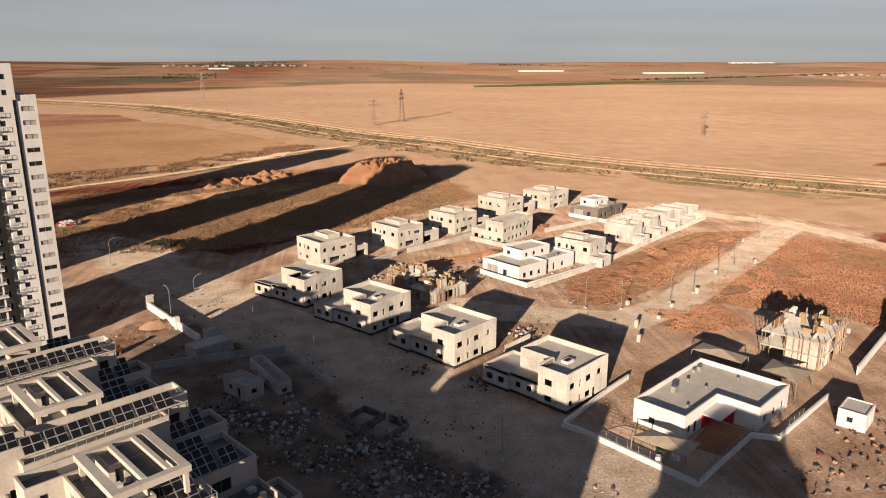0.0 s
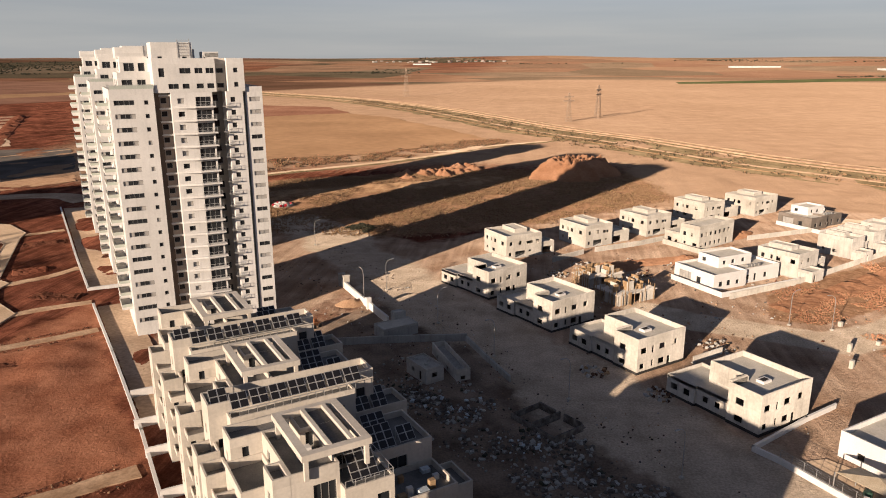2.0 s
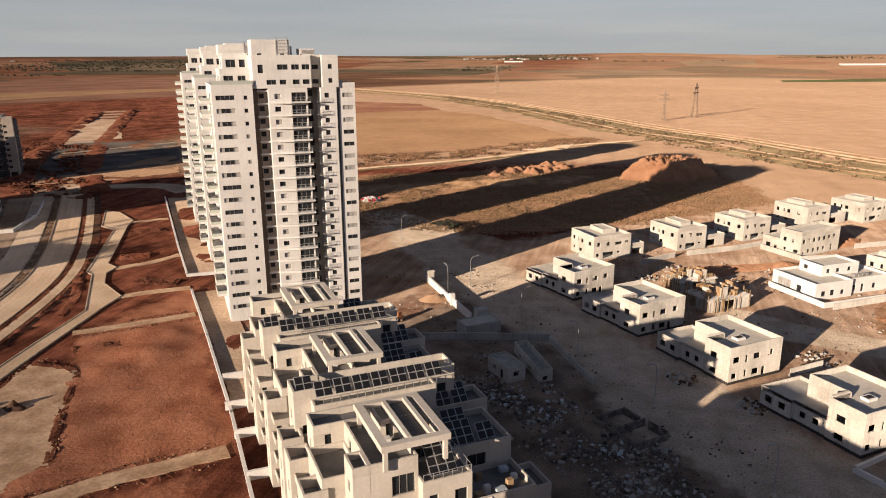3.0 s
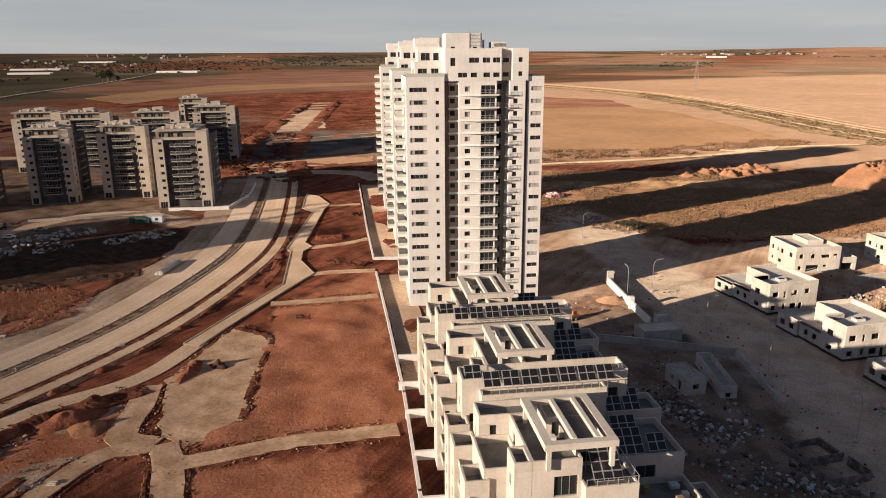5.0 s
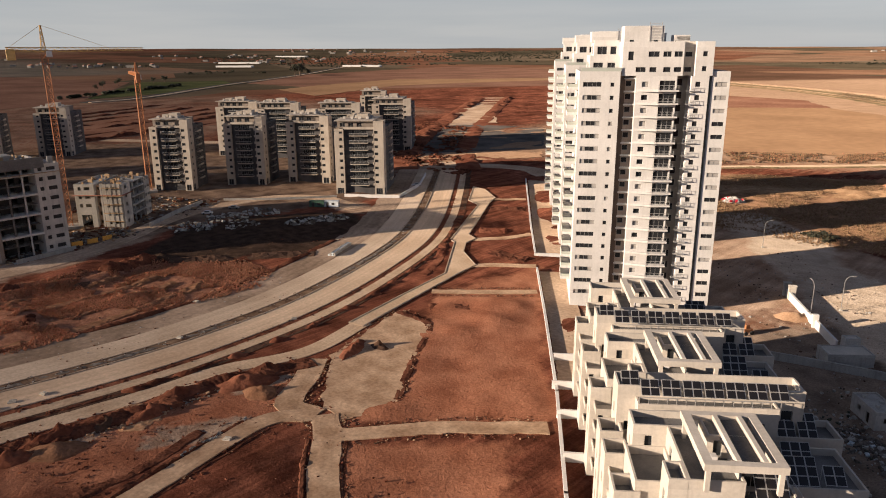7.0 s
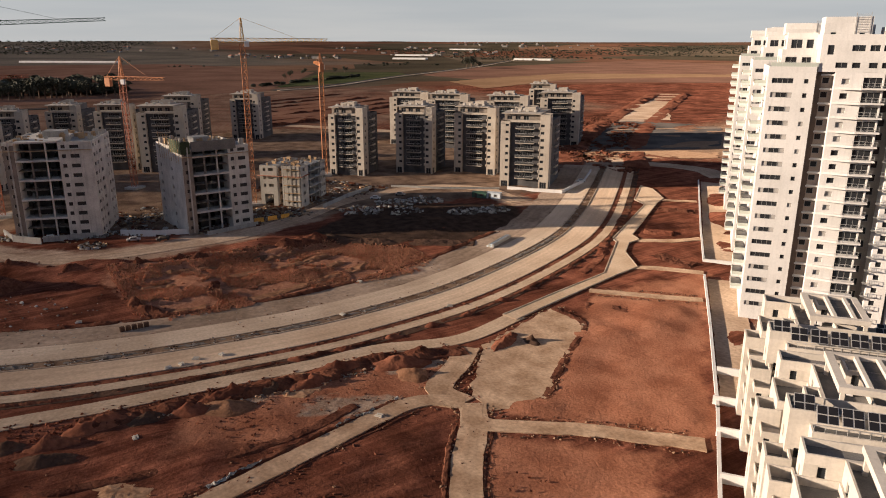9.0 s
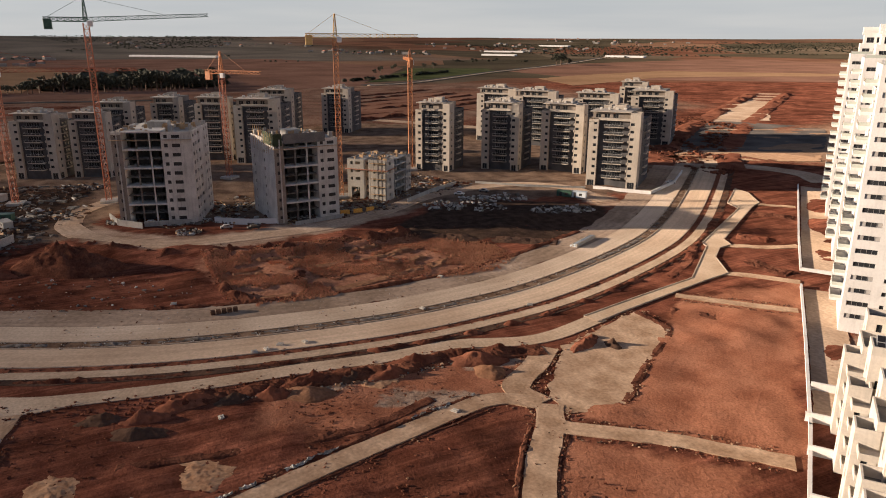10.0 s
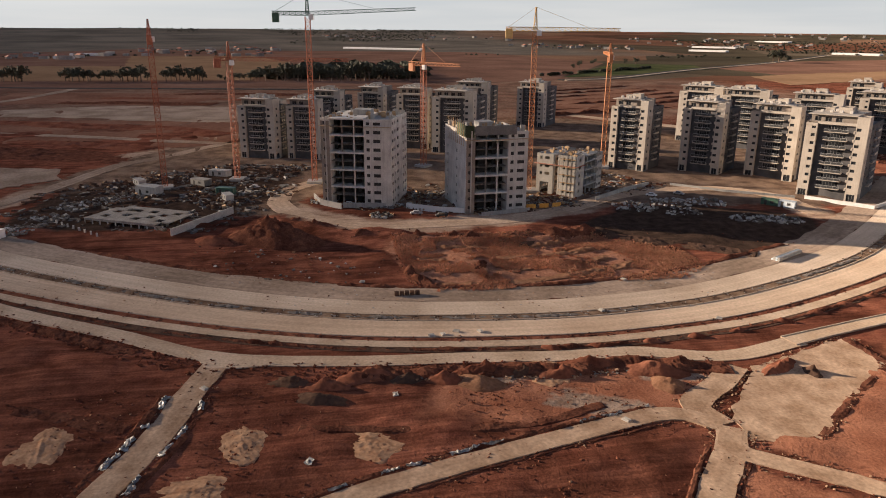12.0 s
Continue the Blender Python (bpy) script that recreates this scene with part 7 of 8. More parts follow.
lumps("clinic_rubble", [(86, 96, 6), (95, 99, 6), (100, 106, 5), (78, 90, 6), (90, 108, 3), (70, 88, 5)], 170, 0.5, [RUBD, DARKS, SAND, REDS, RUBD], "building rubble beside the low white building", 20)

# east: earth banks and the great spoil heap
heap(17, 392, 27, 18, 8.4, 40, ORANGE, "great flat-topped orange spoil heap at the edge of the fields", 140, 0.34, rings=22, seg=64, steep=0.2)
rp = random.Random(140)
for i in range(34):
    u, v = rp.random(), rp.uniform(-1, 1)
    heap(-76 + 36 * u - 6 * v, 372 + 42 * u + 9 * v, rp.uniform(3.5, 6), rp.uniform(3, 5), rp.uniform(1.6, 3.2), rp.uniform(0, 180), ORANGE, "dumped load of orange soil on the fallow ground", 160 + i, 0.4, group="dumped soil loads", rings=7, seg=16)
heap(24, 216, 9, 6, 1.1, 20, ORANGE, "orange soil heap on the plot", 147, 0.5)
heap(46, 226, 8, 5, 1.0, 50, ORANGE, "orange soil heap on the plot", 148, 0.5)
heap(70, 262, 9, 5, 1.6, 50, ORANGE, "orange soil heap on the plot", 149, 0.5)
heap(-49, 171, 4.5, 3.2, 1.4, 20, SAND, "sand heap inside the walled plot", 151)
heap(-112, 291, 5, 3, 1.6, 40, RUBBLE, "heap of pale rubbish on the fallow ground", 152, 0.7)
lumps("rubbish_pile", [(-112, 291, 4)], 70, 1.0, [REDP, WHITE, RUBBLE], "red and white rubbish on a heap", 21, z=0.6)

rs = random.Random(31)
lumps("scattered_clods", [(rs.uniform(-125, -45), rs.uniform(-60, 60), 6) for _ in range(160)] + [(-205 + rs.uniform(-8, 25), rs.uniform(-30, 60), 5) for _ in range(50)], 2600, 0.3, SOILS, "small red clods scattered over bare plots", 33)

# ---- broken soil banks along the paths and roads ----
berm("footpath_bank", FOOT[4:9], 2.7, 8.6, 1.9, DRED, "dark red broken soil bank beside the footpath", 3)
berm("footpath_bank_west", [(-176, -79), (-152, -46.5), (-141, -30)], 2.7, 6.0, 0.9, DRED, "low dark soil bank beside the footpath", 4)
for i, (pts, w, h) in enumerate((([(-138, 167), (-130, 165), (-123, 167)], 3.5, 1.2), ([(-158, 184), (-150, 190)], 4, 1.1), ([(-178, 214), (-166, 222)], 4, 0.9), ([(-122, 139), (-113, 144)], 3.6, 1.0), ([(-116.5, 117), (-109, 125)], 3.6, 1.1),
                                ([(-135.5, 134), (-143.5, 149), (-155, 163)], 1.8, 0.7), ([(-169, 184), (-186, 208)], 1.8, 0.6))):
    berm("soil_island", pts, -w, w, h, REDS if i % 2 else DRED, "rough red soil between the paths", 30 + i, 0.5, 2.6)
berm("strip_bank", MEDIAN[2:10], 15.4, 17.5, 0.9, DRED, "dark lumpy soil between cycle path and footpath", 5, size=2.0)
berm("inner_strip_bank", MEDIAN[2:10], 10.7, 12.1, 0.35, DRED, "dark clods in the narrow planting strip", 6, size=1.6)
berm("median_bank", MEDIAN[2:10], -1.3, 1.3, 0.5, RUBD, "stony dark soil along the median", 7, size=1.6)
berm("lane_bank_north", LANE_W[:5], 3.1, 4.9, 0.9, DRED, "dark soil edge beside the lane", 8, size=2)
berm("lane_bank_south", LANE_W[:5], -5.2, -3.1, 0.9, DRED, "dark soil edge beside the lane", 9, size=2)
berm("diagonal_bank", DIAG[:5], -4.0, -2.1, 0.9, DRED, "dark soil edge beside the path", 10, size=2)
berm("diagonal_bank_east", DIAG[:5], 2.1, 3.0, 0.35, DRED, "dark soil edge beside the path", 11, size=1.5)
berm("south_bank", SOUTH[:3], 2.5, 3.7, 0.45, DRED, "dark soil edge beside the path", 12, size=1.5)
berm("south_bank_far", SOUTH[:3], -3.8, -2.5, 0.5, DRED, "dark soil edge beside the path", 13, size=1.5)
berm("spoil_bank", [(-238, -8), (-220, 6), (-211, 29), (-206, 46), (-202, 66), (-204, 90)], -4, 5, 3.6, DRED, "long bank of dark red spoil before the blocks", 14, 0.7, 5)
berm("verge_bank", MEDIAN[2:9], -21.5, -18.5, 0.8, DRED, "ragged soil edge beside the dirt verge", 15)
berm("plot_bank", [(-176, 128), (-192, 106), (-203, 84), (-196, 60)], -4, 4, 1.6, DARKS, "dark spoil on the plot beside the boulevard", 16, 0.6, 4)
berm("scrape_ridge", [(-104, -2), (-100, 20), (-99, 36), (-103, 50)], -1.5, 1.5, 0.5, DRED, "low scraped ridge of dark soil", 17)
berm("scrape_ridge_west", [(-118, -48), (-112, -36), (-108, -28)], -2, 2, 0.6, DRED, "low scraped ridge of dark soil", 18)
berm("pad_bank", [(-120, 110), (-108, 109), (-97.5, 94), (-86.5, 79)], -1.4, 1.4, 0.5, DRED, "ragged soil edge of the gravel pad", 19)
berm("north_bank_west", NWAY, -26, -9.5, 2.8, REDS, "rough red mounds beside the wide dirt track", 20, 1.4, 9)
berm("north_bank_east", NWAY, 9.5, 24, 2.4, REDS, "rough red mounds beside the wide dirt track", 21, 1.4, 9)
berm("fallow_mounds", [(-140, 300), (-100, 330), (-60, 352), (-20, 375)], -12, 12, 1.6, DRYE, "lumpy mounds on the fallow ground", 22, 1.2, 8)
berm("track_bank", FRONTWAY, 3, 8, 1.2, SCRUBM, "grassy bank beside the farm track", 23, 1.0, 4)
berm("yard_bank", [(-232, -30), (-246, -46), (-262, -56)], -3, 3, 1.6, DRED, "dark spoil beside the site yard", 24, 0.7, 4)

# ---- clods, stones and litter strewn over the open ground ----
scatter("plot_clods", [(-124, -55), (-62, -60), (-50, 38), (-90, 62), (-112, 58), (-121, 20)], 600, 0.1, 0.38, [DRED, DRED, REDS, SAND2], "dark red clods strewn over the bare plots", 41)
scatter("boulevard_stones", [(-205, -95), (-165, -50), (-140, 40), (-150, 110), (-172, 105), (-163, 40), (-185, -30)], 600, 0.1, 0.35, [RUBBLE, SAND, DRED], "stones and clods on the unpaved boulevard", 43, 0.5)
scatter("bank_clods", [(-240, -20), (-200, -40), (-170, 10), (-162, 90), (-186, 150), (-215, 100), (-222, 40)], 500, 0.12, 0.45, [DRED, DRED, REDS, DARKS], "dark clods before the unfinished blocks", 44, 0.4)
scatter("yard_litter", [(-225, -30), (-240, -100), (-290, -100), (-345, -40), (-335, 5), (-265, -5)], 1500, 0.3, 1.3, [RUBD, DARKS, DARKS, DGREY, DARKS, RUBD], "crowded litter of timber and steel in the builders' yard", 45, 0.42, 9, 3.2)
scatter("block_litter", [(-245, 20), (-232, 60), (-240, 100), (-270, 150), (-310, 130), (-290, 60), (-270, 10)], 1500, 0.25, 1.0, [RUBD, DARKS, WOOD, RAWD, DRED], "building litter round the unfinished blocks", 46, 0.45, 9, 2.5)
scatter("villa_litter", [(-20, 200), (20, 120), (45, 110), (62, 150), (80, 215), (60, 260), (10, 240)], 900, 0.12, 0.5, [RUBBLE, RUBD, WOOD, DRED, SAND], "stones and building litter between the villas", 47, 0.46)
scatter("street_litter", [(-70, 232), (-30, 180), (20, 108), (50, 80), (30, 84), (-10, 110), (-40, 140), (-80, 200)], 900, 0.1, 0.4, [RUBD, DARKS, RUBBLE], "stones on the dusty street and shaded plots", 48, 0.46)
scatter("lot_weeds", [(-30, 140), (-12, 128), (2, 112), (18, 92), (8, 86), (-16, 104), (-34, 128)], 700, 0.15, 0.7, [RUBD, RUBBLE, RAWD, LEAF], "dark rubble and weeds on the shaded plot", 49, 0.4, 6)
scatter("east_litter", [(60, 150), (100, 130), (150, 190), (170, 250), (110, 260), (80, 200)], 500, 0.12, 0.45, [DRED, RUBD, SAND, RUBBLE], "clods and stones on the empty plots", 50, 0.46)
scatter("spoil_field", [(-300, 330), (-230, 262), (-330, 262), (-420, 360), (-440, 440), (-380, 430)], 2600, 0.5, 2.2, [REDS, DRED, DRED], "red clods beyond the boulevard", 51, 0.45)
for i in range(7):
    berm("worked_row", [(-520 - 34 * i, 180 + 8 * i), (-560 - 34 * i, 290 + 4 * i), (-600 - 34 * i, 380)], -4, 4, 3.0, DRED, "long ridge of red worked ground behind the blocks", 60 + i, 2.0, 9)
for i, (pts, w) in enumerate((([(-530, -230), (-522, -196), (-497, -137), (-480, -86), (-443, -45)], 12), ([(-420, -190), (-396, -150), (-382, -115), (-366, -82)], 16), ([(-440, -170), (-418, -120), (-396, -78)], 8),
                              ([(-660, -200), (-650, -140), (-632, -70)], 12), ([(-700, -190), (-690, -120), (-670, -40)], 10), ([(-730, -160), (-730, -60), (-700, 20)], 8))):
    berm("worked_bank_west", pts, -w, w, 2.4, DRED if i % 2 else REDS, "ragged bank of dark red worked ground", 70 + i, 1.6, 9)
tufts("rusty_brush", DRYGRASS, 22000, 0.52, [RUSTB, RUSTB, RUSTB, BROWNB], "thin rusty dry brush before the unfinished blocks", 23, 0.4)
for i, (pts, w) in enumerate((([(-166, 30), (-165, 52), (-171, 80), (-180, 100)], 2.2), ([(-176, 26), (-174, 52), (-180, 84)], 1.8), ([(-186, 30), (-184, 58), (-190, 92)], 2.0), ([(-197, 28), (-194, 60), (-199, 88)], 1.8), ([(-204, 24), (-203, 50), (-207, 78)], 2.2))):
    berm("brush_ridge", pts, -w, w, 1.3, SAND3, "low broken ridge of dry rusty soil", 130 + i, 0.55, 2.4)
for i, pts in enumerate(([(-208, 25), (-190, 25), (-174, 27), (-165, 32)], [(-196, 45), (-184, 48), (-172, 44)])):
    berm("cut_ditch", pts, -1.8, 1.8, 1.9, DRED, "dark lumpy edge of a shallow cut", 140 + i, 0.5, 2.2)
scatter("bank_debris", [(-206, -30), (-190, -36), (-172, -8), (-166, 18), (-186, 20), (-200, 4)], 110, 0.2, 0.7, [RUBBLE, RUBD, SAND3, RUBD], "pale debris on the dark soil beside the boulevard", 53, 0.5)
berm("plot_bank_east", [(60, 182), (72, 190), (88, 204), (106, 220), (132, 240)], -4, 5, 1.8, SAND3, "long earth bank with dry grass beside the track", 91, 0.8, 3.4)
berm("villa_mounds", [(20, 214), (34, 222), (50, 228)], -4, 4, 1.4, ORANGE, "low mounds of orange soil between the villas", 93, 0.8, 5)

# ---- the low white building with its yard ----
ring = [(0, 0), (12.2, 0), (12.2, -7.7), (25.6, -7.7), (25.6, 9.8), (0, 9.8)]
cl = outline_building("nursery_building", pose(55.2, 102.1, 0, 0, 0, 37.5), ring, 4.6, 0.95, WHITE, ROOFP, "low white L-shaped building with a flat grey roof", "building", ((0.25, 12.45, 0.25, 9.55), (12.45, 25.35, -7.45, 9.55)),
                      {0: [(1.2, 0.9, 1.2, 1.4, "pane"), (3.4, 0.1, 1.2, 2.2, "pane")], 1: [(1.0, 0.9, 1.2, 1.4, "pane")], 2: [(2, 0.9, 1.4, 1.5, "pane"), (6, 0.9, 1.4, 1.5, "pane"), (10, 0.9, 1.2, 1.5, "pane")], 3: [(3, 0.9, 1.2, 1.4, "pane"), (7, 0.9, 1.2, 1.4, "pane")], 5: [(3, 0.9, 1.2, 1.2, "pane")]})
bm = bmesh.new()
box(bm, 6.4, 11.9, -0.3, -0.06, 0.1, 2.5)
box(bm, 11.9, 12.14, -3.4, -0.06, 0.1, 2.5)
part("red_panel", bm, REDP, cl, "bright red entrance panel")
bm = bmesh.new()
box(bm, 6.0, 12.18, -3.6, -0.02, 2.8, 3.0)
part("entrance_canopy", bm, WHITE, cl)
for x, y, w in ((8.6, 6.4, 1.2), (15, 7, 0.6), (19.5, 8, 0.7), (21, 7.6, 0.9), (5, 2.0, 0.5), (14.6, 3.2, 0.5), (22.5, 0.5, 0.5)):
    bm = bmesh.new()
    box(bm, x, x + w, y, y + w * 0.8, 3.65, 3.65 + w, bev=0.04)
    part("roof_unit", bm, STEEL, cl, "grey roof ventilation unit")
for pts, h in (([(36, 109.5), (39.2, 106.2), (51.3, 88.9), (67.4, 101.7), (71.5, 100.2), (90.2, 113.9)], 0.9), ([(36, 109.5), (48, 121), (55, 127)], 0.9)):
    wall_run("wall_yard_%d" % len(pts), pts, h, 0.3, WHITE, "low white yard wall with mesh fence")
bm = bmesh.new()
for (ax, ay), (bx, by) in zip([(39.2, 106.2), (51.3, 88.9), (67.4, 101.7), (71.5, 100.2)], [(51.3, 88.9), (67.4, 101.7), (71.5, 100.2), (80, 106.4)]):
    n = int(math.hypot(bx - ax, by - ay) / 2)
    for i in range(n + 1):
        x, y = ax + (bx - ax) * i / n, ay + (by - ay) * i / n
        beam(bm, (x, y, 0.9), (x, y, 2.4), 0.06)
    for z in (1.3, 1.7, 2.1, 2.4):
        beam(bm, (ax, ay, z), (bx, by, z), 0.03)
tagged(link("yard_fence", bm, STEEL), "thin grey steel yard fence on a low wall", "fence")
slab("yard_paving", [(39.6, 106), (51.3, 89.6), (66.6, 101.8), (68, 104), (64, 110), (55, 102), (47, 108.5)], 0.05, 0.2, PATHM, "paved yard with red and tan surfacing", 0.0)
slab("yard_red_surface", [(55.2, 100.2), (60, 96), (66, 101), (68.4, 103.4), (63.6, 108.4)], 0.09, 0.1, ORANGE, "rust-red play surface", 0.0)


def shade_sail(corners, z, label):
    S = thing("shade_sail", pose(0, 0, 0), label, "shade sail", "shade sails")
    c = Vector((sum(p[0] for p in corners) / len(corners), sum(p[1] for p in corners) / len(corners), z + 0.9))
    bm = bmesh.new()
    n = 6
    for i, p in enumerate(corners):
        q = corners[(i + 1) % len(corners)]
        for k in range(n):
            a, b = Vector((*p, z)).lerp(Vector((*q, z)), k / n), Vector((*p, z)).lerp(Vector((*q, z)), (k + 1) / n)
            f = bm.faces.new([bm.verts.new(v) for v in (a, b, c)])
    bmesh.ops.remove_doubles(bm, verts=bm.verts, dist=0.001)
    r = bmesh.ops.extrude_face_region(bm, geom=bm.faces[:])
    for v in r["geom"]:
        if isinstance(v, bmesh.types.BMVert):
            v.co.z -= 0.06
    part("canopy", bm, CANV, S)
    for p in corners:
        bm = bmesh.new()
        beam(bm, (*p, 0), (*p, z), 0.14)
        part("post", bm, STEEL, S)
    return S


shade_sail([(44.7, 99.4), (50.8, 92.3), (54.9, 95.8), (48.6, 101.2)], 3.2, "tan fabric shade sail over the yard")
shade_sail([(71.5, 133.1), (78, 124.6), (81.3, 127.6), (75.7, 136.4)], 3.2, "tan fabric shade sail behind the building")
shade_sail([(80.1, 121.2), (83.8, 114.7), (90.3, 119.1), (85.9, 126.1)], 3.2, "tan fabric shade sail beside the building")
for x, y, mm in ((49, 98, GREEN), (51, 96.5, BLUEP), (48, 96, WHITE)):
    bm = bmesh.new()
    box(bm, -0.9, 0.9, -0.4, 0.4, 0, 0.8, bev=0.1)
    box(bm, -0.2, 0.9, -0.4, 0.4, 0.8, 1.5, bev=0.1)
    o = tagged(link("play_equipment", bm, mm), "small coloured play equipment in the yard", "play equipment", "play equipment")
    o.matrix_basis = pose(x, y, 0.05, 0, 0, x * 20)
hut = thing("guard_hut", pose(87.8, 100.5, 0, 0, 0, 40), "small white flat-roofed hut on rubble ground", "hut")
block(hut, 0, 6, 0, 4.6, 0, 3.4, WHITE, rim=0.2, deck=ROOFP, front=[(2.4, 0.1, 1.0, 2.1, "pane")], left=[(1.5, 1.2, 1.0, 1.0, "pane")])


# ---- the propped shell of a house, and smaller shells ----
def propped_shell(m, W, D, levels, label, seed):
    S = thing("house_shell", m, label, "house shell", "house shells")
    rnd = random.Random(seed)
    for k in range(levels):
        z = 3.1 * (k + 1)
        bm = bmesh.new()
        box(bm, -0.4, W + 0.4, -0.4, D + 0.4, z - 0.3, z)
        part("floor_slab", bm, RAW, S)
        for x, y, w, d in ((0, 0, W * 0.35, 0.25), (W * 0.6, 0, W * 0.4, 0.25), (0, 0, 0.25, D * 0.6), (W - 0.25, D * 0.3, 0.25, D * 0.7), (W * 0.3, D - 0.25, W * 0.5, 0.25), (W * 0.45, D * 0.2, 0.25, D * 0.5)):
            bm = bmesh.new()
            box(bm, x, x + w, y, y + d, z - 3.1, z - 0.3)
            part("wall", bm, RAW, S)
    top = 3.1 * levels
    for i in range(48):
        bm = bmesh.new()
        x, y = rnd.choice(((rnd.uniform(0, W), -0.5), (rnd.uniform(0, W), D + 0.5), (-0.5, rnd.uniform(0, D)), (W + 0.5, rnd.uniform(0, D))))
        box(bm, x - 0.06, x + 0.06, y - 0.06, y + 0.06, 0, top + rnd.uniform(0.2, 1.6))
        part("prop", bm, WOOD, S, "timber prop")
    for i in range(26):
        bm = bmesh.new()
        x, y, h = rnd.uniform(0.3, W - 1), rnd.uniform(0.3, D - 1), rnd.uniform(0.6, 2.6)
        a, b = (rnd.uniform(0.2, 0.4), rnd.uniform(1, 3)) if i % 2 else (rnd.uniform(1, 3), rnd.uniform(0.2, 0.4))
        box(bm, x, min(x + a, W), y, min(y + b, D), top, top + h)
        part("formwork", bm, WOOD if i % 3 else RAW, S)
    return S


propped_shell(pose(96.4, 125.6, 0, 0, 0, 40), 17, 12, 2, "raw concrete house shell propped with timber scaffolding", 3)
propped_shell(pose(20.5, 178, 0, 0, 0, 38), 13, 9, 1, "low raw concrete shell with timber props", 4)
propped_shell(pose(14, 192, 0, 0, 0, 38), 12, 7, 1, "low raw concrete shell with timber props", 5)
wall_run("wall_east_plot", [(103, 123), (124, 141), (140, 160)], 1.8, 0.3, WHITE, "white plot wall")
for i, pts in enumerate(([(18, 232), (34, 243), (48, 256)], [(42, 247), (52, 234), (60, 238)], [(33, 144), (40, 150)], [(72, 255), (98, 270)], [(4, 218), (14, 229)], [(50.8, 188.5), (71.6, 203.1), (105, 234.6), (141.9, 267.7)])):
    wall_run("wall_plot_%d" % (i + 1), pts, 1.5, 0.25, RAW, "raw concrete plot wall")

# ---- the walled plot west of the villa street ----
wall_run("wall_plot_diagonal", [(-55, 185), (-46, 172), (-36, 158)], 1.9, 0.4, WHITE, "white plot wall beside the street")
wall_run("wall_plot_south", [(-50, 142), (-39, 145), (-27.3, 147.8), (-16, 150)], 1.6, 0.35, RAWD, "grey plot wall")
wall_run("wall_plot_street", [(-16, 150), (-9.5, 138), (-5, 130)], 1.2, 0.35, RAWD, "grey plot wall along the street")
for x, y in ((-55.5, 186), (-53.6, 184)):
    bm = bmesh.new()
    box(bm, -0.9, 0.9, -0.5, 0.5, 0, 3.4, bev=0.08)
    box(bm, -1.0, 1.0, -0.6, 0.6, 3.4, 3.6)
    tagged(link("gate_pillar", bm, RAW), "tall pale concrete gate pillar", "pillar", "gate pillars").matrix_basis = pose(x, y, 0, 0, 0, 30)
bm = bmesh.new()
box(bm, -0.7, 0.7, -0.5, 0.5, 1.9, 3.2, bev=0.05)
box(bm, -0.5, 0.5, -0.3, 0.3, 0, 1.9)
tagged(link("meter_cabinet", bm, WHITE), "white meter cabinet on the plot wall", "cabinet").matrix_basis = pose(-43.2, 167.6, 0, 0, 0, 36)
sh = thing("concrete_shed", pose(-21.2, 126.2, 0, 0, 0, 43), "low grey concrete shed with small windows in the shade", "shed")
block(sh, 0, 4.2, 0, 7.4, 0, 3.3, RAW, rim=0.25, deck=RAWD, front=[(1.4, 1.2, 1.2, 1.0, "open")], left=[(2, 1.2, 1.0, 1.0, "open"), (4.6, 0.2, 1.0, 2.0, "open")], right=[(2, 1.1, 2.0, 1.1, "open")], glazed=False)
bm = bmesh.new()
for x, y in ((1.2, 2.0), (2.6, 3.4), (1.0, 5.6)):
    box(bm, x, x + 0.5, y, y + 0.5, 3.05, 3.5)
part("roof_stub", bm, RAWD, sh)
sh = thing("concrete_shed", pose(-15.5, 128.5, 0, 0, 0, 28), "long narrow roofless concrete store in the shade", "shed")
block(sh, 0, 3.0, 0, 15, 0, 2.6, RAW, rim=1.2, deck=RAWD, front=[(0.9, 0.2, 1.0, 1.0, "open")], left=[(3, 0.2, 1.0, 1.1, "open"), (9, 0.2, 1.0, 1.1, "open")], glazed=False)
sh = thing("concrete_shed", pose(-34.5, 147, 0, 0, 0, 40), "grey site hut behind the plot wall", "shed")
block(sh, 0, 9, 0, 5, 0, 2.8, RAWD, rim=0.2, deck=ROOFP)
block(sh, 5.5, 8.5, 5.02, 7, 0, 4.2, RAWD, rim=0.2, deck=ROOFP)
rn = thing("ruined_shell", pose(-4, 115, 0, 0, 0, -45), "roofless grey concrete shell on the shaded plot", "shell")
for a in ((0, 11, 0, 0.3), (0, 0.3, 0.3, 7), (10.7, 11, 0.3, 7), (5.2, 5.5, 0.3, 7), (0.3, 4.4, 6.7, 7), (6.5, 10.7, 6.7, 7)):
    bm = bmesh.new()
    box(bm, *a, 0, 1.0 + (a[0] * 7 % 0.9))
    part("wall", bm, RUBD, rn)
dg = thing("skid_loader", pose(-53, 153.5, 0, 0, 0, 60), "small yellow loader parked on the plot", "loader")
bm = bmesh.new()
box(bm, -1.2, 1.2, -0.8, 0.8, 0.5, 1.4, bev=0.1)
box(bm, -0.7, 0.5, -0.65, 0.65, 1.4, 2.4, bev=0.1)
part("body", bm, YELLOW, dg)
for x in (-0.8, 0.8):
    for y in (-0.95, 0.95):
        bm = bmesh.new()
        bmesh.ops.create_cone(bm, cap_ends=True, segments=12, radius1=0.45, radius2=0.45, depth=0.3, matrix=Matrix.Translation((x, y, 0.45)) @ Matrix.Rotation(radians(90), 4, "X"))
        part("wheel", bm, DARK, dg)

